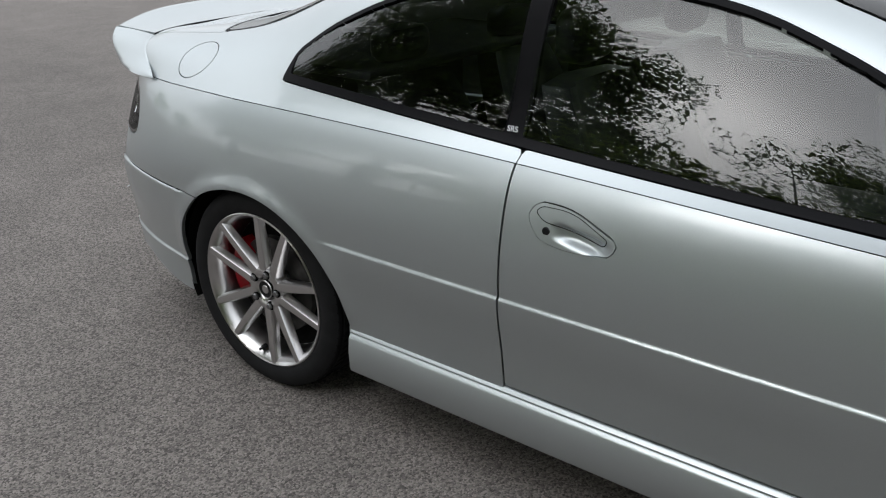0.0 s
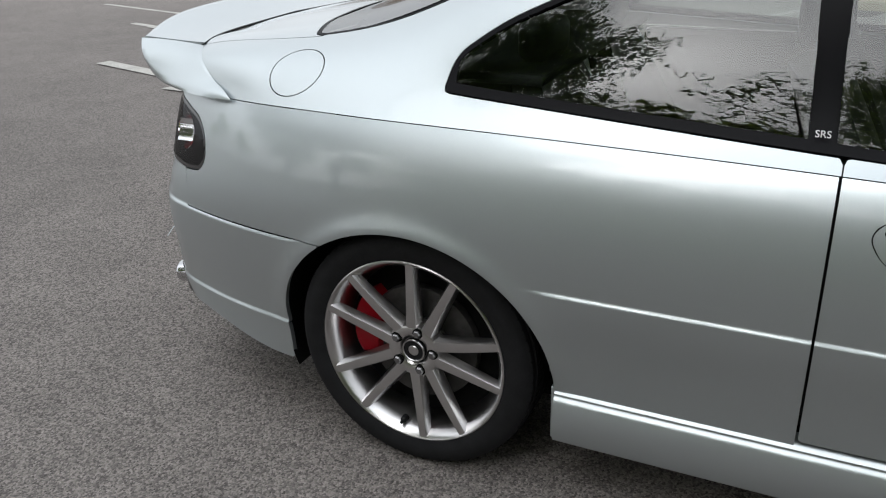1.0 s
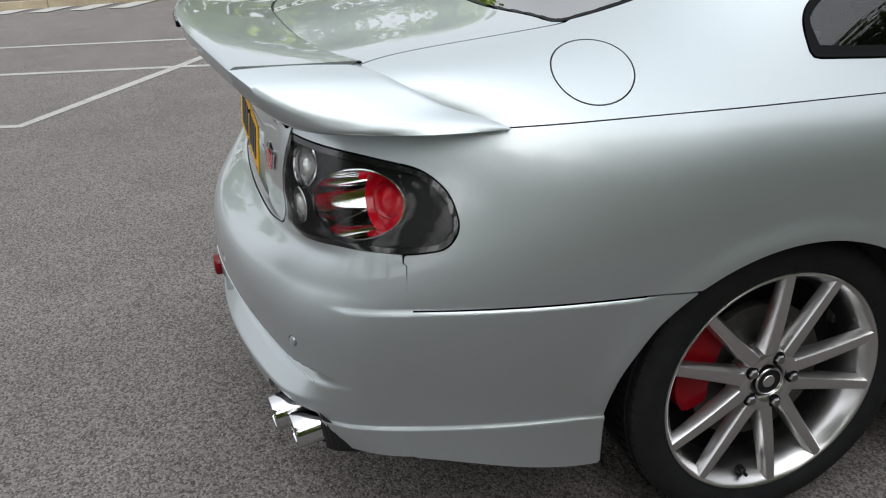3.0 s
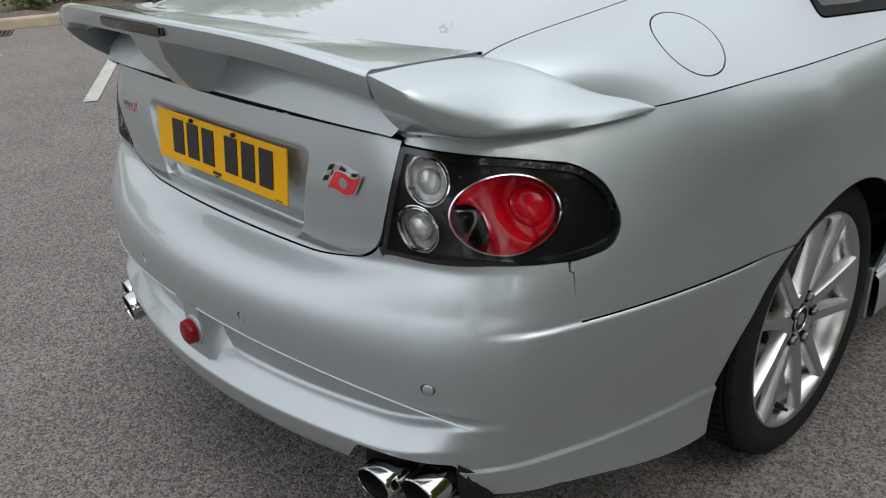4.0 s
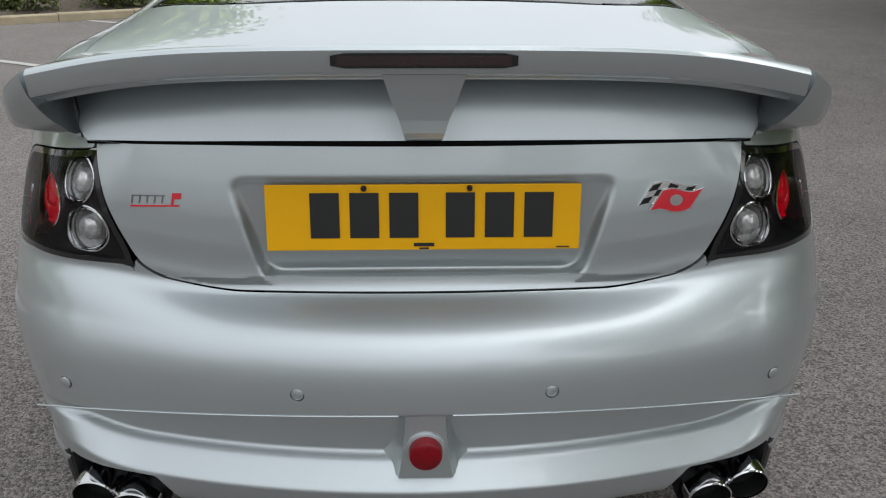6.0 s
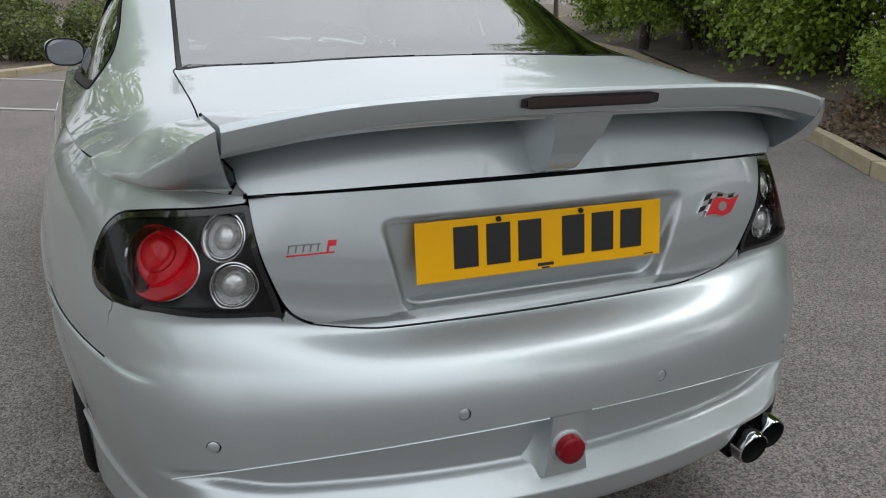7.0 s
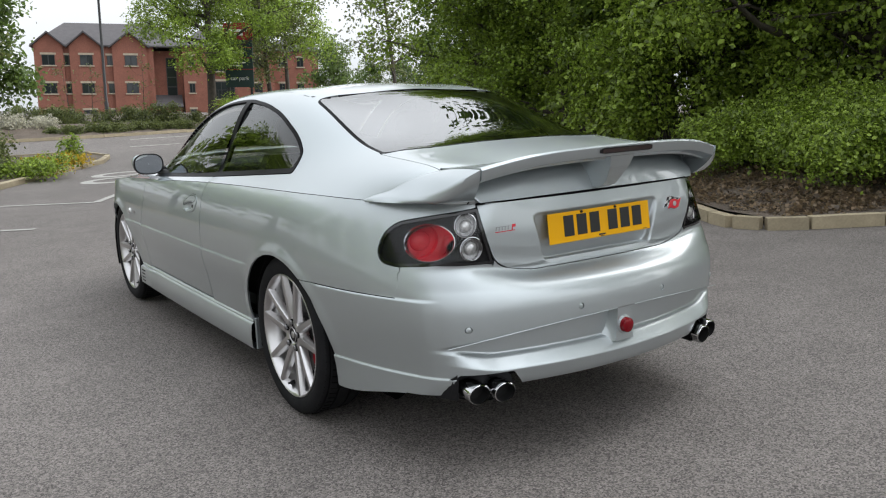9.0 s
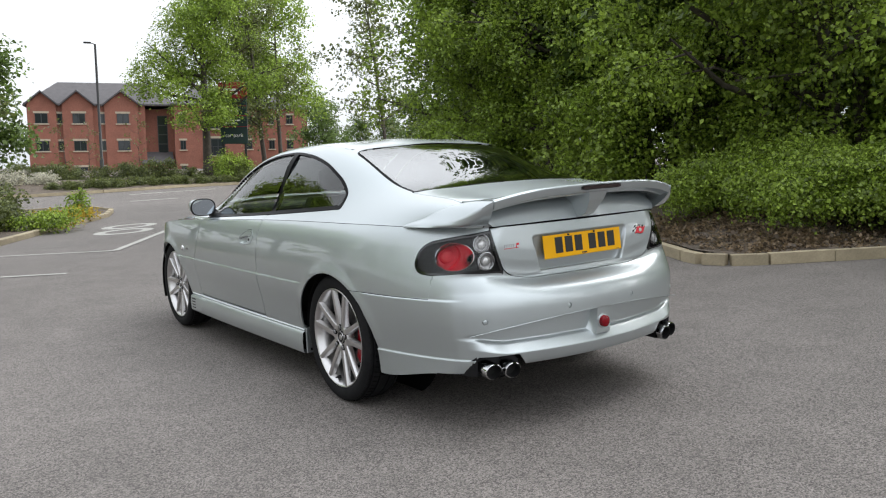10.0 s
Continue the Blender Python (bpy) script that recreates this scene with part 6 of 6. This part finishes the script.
WOOD = "leafy green maple-like tree in a dense wood edge"
w1 = put(tree(WOOD, 9.4, 2.8, 60000, 0.074, LEAF, 11, bare=0.17, stems=2, limbs=22, clump=0.20, group="wood edge trees"), 20.5, 14.2, 0, 1.0, 0.4)
w2 = put(tree(WOOD, 10.4, 3.0, 60000, 0.080, LEAF, 12, bare=0.08, stems=2, limbs=22, clump=0.20, group="wood edge trees"), 12.0, 17.5, 40, 1.0, 0.4)
w3 = put(tree("darker green tree standing deeper in the wood", 11.0, 3.2, 11000, 0.18, LEAF_DARK, 13, bare=0.10, stems=2, limbs=13, group="wood edge trees"), 17.5, 21.0, 10, 1.0, 0.4)
w4 = put(tree("bright green young tree at the wood's edge", 7.2, 2.3, 42000, 0.070, LEAF_LIGHT, 14, bare=0.05, stems=2, limbs=20, clump=0.21, group="wood edge trees"), 8.0, 18.5, 70, 1.0, 0.3)
for b, d, turn, sc, which, lift in ((25.8, 13.9, 100, 1.0, 0, 0.4),
                                  (6.4, 22.5, 200, 1.05, 1, 0.3), (4.4, 29.0, 20, 1.0, 2, 0.2), (16.2, 16.0, 250, 0.95, 3, 0.4), (23.4, 17.0, 310, 1.0, 2, 0.5), (29.0, 20.0, 90, 1.0, 2, 0.5),
                                  (11.0, 24.0, 140, 1.05, 2, 0.3), (8.0, 29.0, 260, 1.1, 2, 0.2), (4.2, 21.0, 150, 1.15, 3, 0.3), (31.5, 24.0, 150, 1.1, 2, 0.5), (42, 27, 250, 0.9, 2, 0.5), (49.0, 33.0, 60, 0.8, 2, 0.5),
                                  (56.0, 36, 130, 0.75, 2, 0.3), (63.0, 39.0, 10, 0.75, 2, 0.3), (71.0, 39.0, 210, 0.7, 2, 0.2), (24.0, 24.0, 200, 1.15, 2, 0.5), (14.3, 19.0, 80, 1.0, 2, 0.4), (20.0, 18.0, 300, 0.9, 2, 0.4)):
    again((w1, w2, w3, w4)[which], b, d, turn, sc, lift)
# trees along the bed beside the car, seen in its windows
over = tree("tall broad tree overhanging the car park", 11.5, 4.3, 26000, 0.16, LEAF_DARK, 15, bare=0.26, limbs=22, clump=0.30, twiggy=1, group="bed trees")
over.matrix_basis = pose(9.2, -6.9, 0.1) @ Matrix.Diagonal((1.15, 1.15, 1.3, 1))
for xx, yy, turn, sc in ((10.6, -12.0, 130, 1.2), (30.0, -22.0, 40, 0.75), (26.0, -31.0, 200, 0.8)):
    copy_thing(over, pose(xx, yy, 0.2, 0, 0, turn) @ Matrix.Diagonal((sc, sc, sc, 1)))
limbed = tree("open tree with dark forking limbs and small leaves", 8.6, 3.3, 5200, 0.12, LEAF_DARK, 17, bare=0.30, limbs=15, clump=0.42, twiggy=3, trunk_r=0.17)
limbed.matrix_basis = pose(9.8, 3.6, 0.3) @ Matrix.Diagonal((1.15, 1.15, 1.2, 1))
sapling = tree("young tree with a sparse branching crown", 6.9, 1.9, 1300, 0.10, LEAF_DARK, 16, bare=0.40, limbs=10, clump=0.40, twiggy=3, trunk_r=0.07)
sapling.matrix_basis = pose(8.4, 0.5, 0.3)
# low growth in front of the wood
UNDER = "low bright green leafy shrub on the wooded bed"
u1 = put(shrub("shrub", UNDER, 2.3, 1.0, 17000, 0.046, LEAF, 21, group="wood edge shrubs"), 22.5, 11.7, 0, 1.0, 0.30)
u2 = put(shrub("shrub", UNDER, 2.0, 0.85, 15000, 0.044, LEAF, 22, group="wood edge shrubs"), 26.8, 11.0, 60, 1.0, 0.28)
u3 = put(shrub("shrub", "tall mid-green shrub in front of the wood", 2.2, 2.6, 8000, 0.080, LEAF, 23, group="wood edge shrubs"), 14.4, 14.6, 0, 1.0, 0.35)
for b, d, turn, sc, which, lift in ((30.8, 11.2, 120, 0.95, 0, 0.3), (35.5, 10.6, 200, 1.0, 1, 0.3), (19.0, 12.6, 80, 0.95, 1, 0.3), (24.8, 12.6, 150, 0.95, 0, 0.4), (10.2, 16.0, 120, 1.0, 2, 0.3),
                                  (28.0, 12.8, 220, 1.0, 0, 0.4), (33.5, 12.2, 20, 1.1, 2, 0.4), (6.2, 19.0, 200, 1.0, 2, 0.3), (41.0, 10.2, 90, 1.0, 0, 0.3), (48.0, 10.2, 10, 1.0, 1, 0.3), (3.2, 23.0, 310, 1.1, 2, 0.25),
                                  (22.0, 13.6, 280, 0.9, 2, 0.4), (0.8, 28.0, 40, 1.1, 2, 0.2), (28.6, 15.0, 70, 1.1, 2, 0.45), (26.2, 16.5, 200, 1.1, 2, 0.45), (31.0, 17.0, 10, 1.2, 2, 0.45)):
    again((u1, u2, u3)[which], b, d, turn, sc, lift)
# tall growth beside the car, seen in its windows
for xx, yy, turn, sc in ((8.9, -3.0, 10, 2.0), (8.6, -1.3, 130, 1.75), (9.4, -0.2, 250, 1.9)):
    copy_thing(u3, pose(xx, yy, land(xx, yy) + 0.2, 0, 0, turn) @ Matrix.Diagonal((sc, sc, sc, 1)))
# bark chips, twigs and fallen leaves on the bed
litter_c, litter_r = [], []
_rng = random.Random(5)
while len(litter_c) < 160:
    p = spot(_rng.uniform(15, 34), _rng.uniform(8.8, 13.0))
    if poly_sd(np.array([p.x]), np.array([p.y]), np.array(inner))[0] < -0.15:
        depth_in = -poly_sd(np.array([p.x]), np.array([p.y]), np.array(inner))[0]
        litter_c.append((p.x, p.y, land(p.x, p.y) + 0.10 + 0.55 * float(sstep(0, 4, depth_in))))
        litter_r.append(0.35)
tagged(leaf_cloud("leaf_litter", litter_c, litter_r, 26000, 0.05, LITTER, 31, squash=0.06, inner=0.0, flat=0.95), "scattered bark chips and dry leaves on the bed", "leaf litter", kind="stuff")

# thin tree, two street trees by the sign, and a hanging tree at the edge
put(tree("thin sparse tree with small new leaves", 12.0, 2.7, 3400, 0.17, LEAF_OLIVE, 41, bare=0.15, limbs=16, clump=0.42, twiggy=3, trunk_r=0.11), -3.3, 42, 0, 1.0)
put(tree("broad green street tree on a single trunk", 12.4, 3.5, 50000, 0.105, LEAF_LIGHT, 42, bare=0.24, limbs=26, clump=0.27, trunk_r=0.26), -15.3, 43, 180, 0.95)
put(tree("slim street tree with reddish young leaves", 12.3, 2.9, 15000, 0.13, LEAF_OLIVE, 43, bare=0.24, limbs=14, clump=0.34, twiggy=1, trunk_r=0.15), -11.6, 47, 0, 1.0)
put(tree("bright green street tree at the road edge", 11.3, 3.1, 20000, 0.145, LEAF_LIGHT, 44, bare=0.30, limbs=13, clump=0.34, trunk_r=0.15), -10.6, 50, 90, 1.0)
put(tree("pale drooping birch at the car park's edge", 11.0, 2.6, 9000, 0.15, LEAF_OLIVE, 45, bare=0.12, limbs=14, clump=0.36, twiggy=2), -29.2, 38, 0, 1.0)
s1 = put(tree("thin sapling with small new leaves by the road", 4.2, 0.8, 170, 0.10, LEAF_OLIVE, 48, bare=0.3, limbs=8, clump=0.45, twiggy=1, trunk_r=0.03, group="road saplings"), -19.6, 50, 0)
again(s1, -22.6, 48, 60, 0.85)
again(s1, -23.9, 49, 200, 0.9)
far = put(tree("dark distant tree behind the houses", 10.0, 3.6, 7000, 0.32, LEAF_DARK, 46, bare=0.1, limbs=11, clump=0.4, group="distant trees"), -29.0, 66, 0)
for b, d, turn, sc in ((-7.5, 88, 60, 0.75), (-5.2, 92, 10, 0.55), (-3.0, 78, 200, 0.5), (-0.6, 70, 120, 0.7), (-32.5, 60, 200, 1.0)):
    again(far, b, d, turn, sc)
# trees on the other sides of the car park, seen in the paint and the glass
ring = put(tree("tall green tree at the car park's far side", 10.0, 3.8, 6000, 0.32, LEAF, 47, bare=0.2, limbs=12, clump=0.36, group="surrounding trees"), -100, 24, 0)
for b, d, turn, sc in ((-88, 27, 60, 1.05), (-112, 24, 100, 1.0), (-75, 30, 10, 1.1), (-125, 27, 200, 1.1), (-138, 28, 20, 1.0), (-62, 32, 320, 1.2), (172, 38, 120, 0.8),
                       (128, 36, 240, 0.8), (116, 40, 170, 0.7), (-44, 27, 75, 1.0), (-51, 25, 140, 1.1), (-57, 27, 210, 1.15)):
    again(ring, b, d, turn, sc)

# far hedge and its shrubs
h1 = put(shrub("hedge_shrub", "low trimmed green hedge mound by the road", 2.4, 0.85, 2400, 0.12, LEAF_OLIVE, 51, "hedge", "far hedge"), -21.5, 37.4, 0, 0.45, 0.05)
for k in range(15):
    again(h1, -24.3 + 0.97 * k, 36.7 + 0.32 * k, 47 * k, 0.42 + 0.05 * ((k * 7) % 3), 0.05)
h2 = put(shrub("hedge_shrub", "taller olive-green shrub behind the hedge", 3.2, 1.9, 3200, 0.15, LEAF_OLIVE, 52, "hedge", "far hedge"), -20.0, 42, 0, 0.45)
for k in range(7):
    again(h2, -23.5 + 1.7 * k, 41 + (k % 3), 80 * k, 0.36 + 0.07 * (k % 4), 0.1)
h3 = put(shrub("hedge_shrub", "round clipped green shrub by the sign", 4.2, 2.5, 7000, 0.15, LEAF, 53, "hedge", "far hedge"), -13.5, 41.5, 0, 0.56, 0.1)
f1 = put(shrub("flowering_shrub", "white flowering shrub by the road", 3.0, 1.7, 4200, 0.13, BLOSSOM, 54, "shrub", "flowering shrubs"), -27.4, 38, 0, 0.50, 0.05)
again(f1, -25.3, 38.2, 100, 0.44, 0.05)
again(f1, -30.0, 37, 200, 0.65, 0.05)
for b, d in ((-29.2, 42), (-26.9, 42), (-25.0, 41.5), (-24.0, 41)):
    again(h2, b, d, b * 40, 0.5, 0.1)
# planted island
i1 = put(shrub("shrub", "olive-brown low shrub on the planted island", 1.9, 0.95, 4200, 0.075, LEAF_OLIVE, 61, group="island shrubs"), -27.8, 20.5, 0, 0.85, 0.12)
for b, d, turn, sc in ((-30.5, 19.5, 80, 1.0), (-29.5, 24.0, 210, 0.95), (-33.0, 22.0, 30, 1.2)):
    again(i1, b, d, turn, sc, 0.15)
put(shrub("shrub", "small upright green plant on the island", 0.9, 1.0, 900, 0.09, LEAF_LIGHT, 62), -23.6, 23.5, 0, 0.75, 0.1)
y1 = put(shrub("flowers", "patch of yellow flowers on the island", 1.1, 0.32, 1100, 0.06, FLOWER, 63, "flowers", "island flowers"), -24.9, 21.0, 0, 1.0, 0.12)
again(y1, -23.6, 23.0, 100, 0.9, 0.12)
put(shrub("shrub", "low green ground cover on the island", 1.6, 0.4, 2500, 0.06, LEAF, 64), -25.9, 20.0, 0, 1.0, 0.12)


for k, (xx, yy, sc) in enumerate(((-9.6, 2.1, 0.8), (-9.3, 3.4, 0.9), (-8.8, 4.6, 0.85), (-8.3, 5.9, 0.9), (-7.8, 7.3, 0.9), (-6.9, 8.6, 0.85), (-5.6, 10.3, 0.8), (-4.3, 11.2, 0.85), (-3.0, 12.2, 0.8), (-2.0, 13.4, 0.9), (-10.9, 2.6, 0.8))):
    copy_thing(i1, pose(xx, yy, land(xx, yy) + 0.10, 0, 0, 70 * k) @ Matrix.Diagonal((sc, sc, sc, 1)))
# ---- brick apartment building across the road ----
def apartment_building():
    b = thing("apartment_building", "three-storey red brick apartment building with grey gabled roofs", "building")
    wall = lambda u0, u1, v0, v1, depth, y0, name="wall": part(name, box_bm((u1 - u0, depth, v1 - v0), ((u0 + u1) / 2, y0 + depth / 2, (v0 + v1) / 2)), BRICK, b)
    main = wall(-13.3, -2.4, -2.0, 6.7, 9.0, 0.0)
    recess = wall(-2.4, 0.4, -2.0, 6.4, 8.0, 1.6)
    right = wall(0.4, 9.6, -2.0, 6.9, 9.0, -0.3)
    far_w = wall(9.6, 14.6, -2.0, 6.6, 8.0, 1.0)

    def roof_block(u0, u1, y0, y1, v, ridge):
        rows = [[(u0 - 0.3, y0 - 0.3, v), (u0 + 2.6, (y0 + y1) / 2, ridge), (u0 - 0.3, y1 + 0.3, v), (u0 - 0.3, y1 + 0.3, v - 0.15), (u0 - 0.3, y0 - 0.3, v - 0.15)],
                [(u1 + 0.3, y0 - 0.3, v), (u1 - 2.6, (y0 + y1) / 2, ridge), (u1 + 0.3, y1 + 0.3, v), (u1 + 0.3, y1 + 0.3, v - 0.15), (u1 + 0.3, y0 - 0.3, v - 0.15)]]
        return loft("roof", rows, ROOF, b, smooth=False)
    roof_block(-13.3, 0.4, 0, 9, 6.85, 9.4)
    roof_block(0.4, 9.6, -0.3, 8.7, 6.95, 9.3)
    roof_block(9.6, 14.6, 1.0, 9.0, 6.65, 8.6)
    # front gables
    for u, w, top in ((-12.0, 2.6, 7.95), (-8.75, 2.8, 8.05), (-4.65, 3.2, 8.1)):
        rows = [[(u - w / 2, y, 6.3), (u + w / 2, y, 6.3), (u + w / 2, y, 6.75), (u, y, top), (u - w / 2, y, 6.75)] for y in (-0.35, 4.0)]
        gable = loft("gable", rows, BRICK, b, smooth=False)
        for s in (-1, 1):
            rows = [[(u, y, top + 0.02), (u + s * (w / 2 + 0.3), y, 6.55), (u + s * (w / 2 + 0.3), y, 6.72), (u, y, top + 0.20)] for y in (-0.75, 4.0)]
            loft("gable_roof", rows, ROOF, gable, smooth=False)
        part("gable_pier", box_bm((w, 0.35, 8.3), (u, -0.175, 2.15)), BRICK, gable)

    def window(u, v, w=0.95, h=1.05, y=-0.35):
        win = part("window", box_bm((w, 0.10, h), (u, y + 0.02, v)), FRAME_DARK, b)
        for s in (-1, 1):
            part("pane", box_bm((w / 2 - 0.09, 0.02, h - 0.14), (u + s * w / 4, y - 0.04, v)), PANE, win)
        part("sill", box_bm((w + 0.25, 0.16, 0.12), (u, y - 0.03, v - h / 2 - 0.06), 0.01), STONE, win)
        part("lintel", box_bm((w + 0.25, 0.08, 0.20), (u, y - 0.02, v + h / 2 + 0.10)), STONE, win)
    for v in (5.3, 2.45, -0.3):
        for u in (-12.05, -8.65, -4.55):
            window(u, v, 1.15)
        for u in (-10.25, -6.4):
            window(u, v, 0.75, 1.0, -0.02)
        window(1.2, v, 0.55, 1.0, -0.32)
        window(10.6, v, 0.6, 1.0, 0.98)
        window(12.6, v, 0.7, 1.0, 0.98)
    window(7.9, 5.3, 0.8, 1.0, -0.32)
    window(7.9, 2.45, 0.8, 1.0, -0.32)
    # stair glazing and porch in the recess
    stair = part("stair_window", box_bm((1.0, 0.10, 4.2), (-0.7, 1.56, 3.6)), FRAME_DARK, b)
    for k in range(4):
        part("pane", box_bm((0.86, 0.02, 0.92), (-0.7, 1.50, 2.1 + 1.02 * k)), PANE, stair)
    rows = [[(-2.9, -0.6, 0.55), (-2.9, 1.6, 1.75), (-2.9, 1.6, 0.5), (-2.9, -0.6, 0.45)], [(0.2, -0.6, 0.55), (0.2, 1.6, 1.75), (0.2, 1.6, 0.5), (0.2, -0.6, 0.45)]]
    loft("porch_roof", rows, ROOF, b, smooth=False)
    part("porch_wall", box_bm((2.7, 1.8, 2.6), (-1.3, 0.7, -0.8)), BRICK, b)
    # balcony doors with glass rails
    for v in (5.15, 2.2):
        bd = part("balcony_door", box_bm((2.1, 0.10, 1.9), (4.4, -0.33, v)), FRAME_DARK, b)
        for k in range(3):
            part("pane", box_bm((0.60, 0.02, 1.7), (3.75 + 0.65 * k, -0.39, v)), PANE, bd)
        part("lintel", box_bm((2.4, 0.08, 0.22), (4.4, -0.34, v + 1.08)), STONE, bd)
        rail = part("balcony_rail", box_bm((2.5, 0.04, 0.05), (4.4, -0.75, v + 0.05)), POST, bd)
        part("balcony_slab", box_bm((2.5, 0.5, 0.12), (4.4, -0.55, v - 0.98)), STONE, bd)
        for k in range(6):
            part("rail_post", box_bm((0.03, 0.03, 1.0), (3.2 + 0.48 * k, -0.75, v - 0.45)), POST, rail)
    b.matrix_basis = Matrix.Translation(spot(-17.55, 96.0) + Vector((0, 0, 0.15))) @ UPRIGHT @ Matrix.Rotation(math.atan2(ASIDE.y, ASIDE.x) + radians(17.55 + 3), 4, "Z") @ Matrix.Diagonal((1.05, 1.0, 1.0, 1))
    return b


apartment_building()


# ---- sign by the street trees ----
def park_sign():
    s = thing("car_park_sign", "tall dark green sign with red head panel and white lettering", "sign")
    part("board", box_bm((1.35, 0.12, 2.3), (0, 0, 3.08), 0.02), SIGN_GREEN, s)
    head = part("head_panel", box_bm((1.40, 0.15, 0.80), (0, -0.01, 4.62), 0.02), SIGN_RED, s, "dark red head panel")
    for u, v, w in ((0.0, 4.66, 0.9), (0.05, 4.48, 0.4)):
        bars("lettering_bar", w, 0.11, 0.02, WHITE_TEXT, head, Matrix.Translation((u, -0.095, v)))
    for v in (3.85, 3.35, 2.80):
        part("divider", box_bm((1.3, 0.02, 0.03), (0, -0.065, v)), SIGN_RED, s)
    for u, v, w in ((-0.1, 3.60, 0.7), (-0.1, 3.12, 0.8), (-0.15, 2.98, 0.5)):
        bars("lettering_bar", w, 0.06, 0.015, WHITE_TEXT, s, Matrix.Translation((u, -0.065, v)))
    text_object("lettering", "car park", 0.27, WHITE_TEXT, s, Matrix.Translation((0.0, -0.068, 2.36)) @ Matrix.Rotation(radians(90), 4, "X"), "white lettering reading car park", 0.004)
    for u in (-0.55, 0.55):
        part("leg", box_bm((0.12, 0.08, 2.3), (u, 0, 0.85), 0.01), POST, s)
    s.matrix_basis = Matrix.Translation(spot(-13.6, 44.0)) @ UPRIGHT @ Matrix.Rotation(math.atan2(ASIDE.y, ASIDE.x) + radians(13.9 - 6), 4, "Z")
    return s


park_sign()


def lamp_post():
    p = thing("street_lamp", "black steel street lamp with a flat lantern", "street lamp")
    loft("pole", tube_rows([(0, 0, -0.2), (0, 0, 1.2), (0, 0, 1.25), (0, 0, 8.0)], [0.12, 0.12, 0.085, 0.065], 14), POST, p)
    part("door_box", box_bm((0.10, 0.03, 0.45), (0, -0.085, 0.75), 0.005), POST, p)
    loft("arm", tube_rows([(0, 0, 7.95), (-0.12, 0, 8.02), (-0.3, 0, 8.05)], [0.03, 0.03, 0.028], 10), POST, p)
    part("lantern", box_bm((0.42, 0.26, 0.09), (-0.42, 0, 8.06), 0.03), POST, p)
    p.matrix_basis = Matrix.Translation(spot(-21.85, 54.0)) @ UPRIGHT @ Matrix.Rotation(math.atan2(ASIDE.y, ASIDE.x) + radians(22.5), 4, "Z")
    return p


lamp_post()
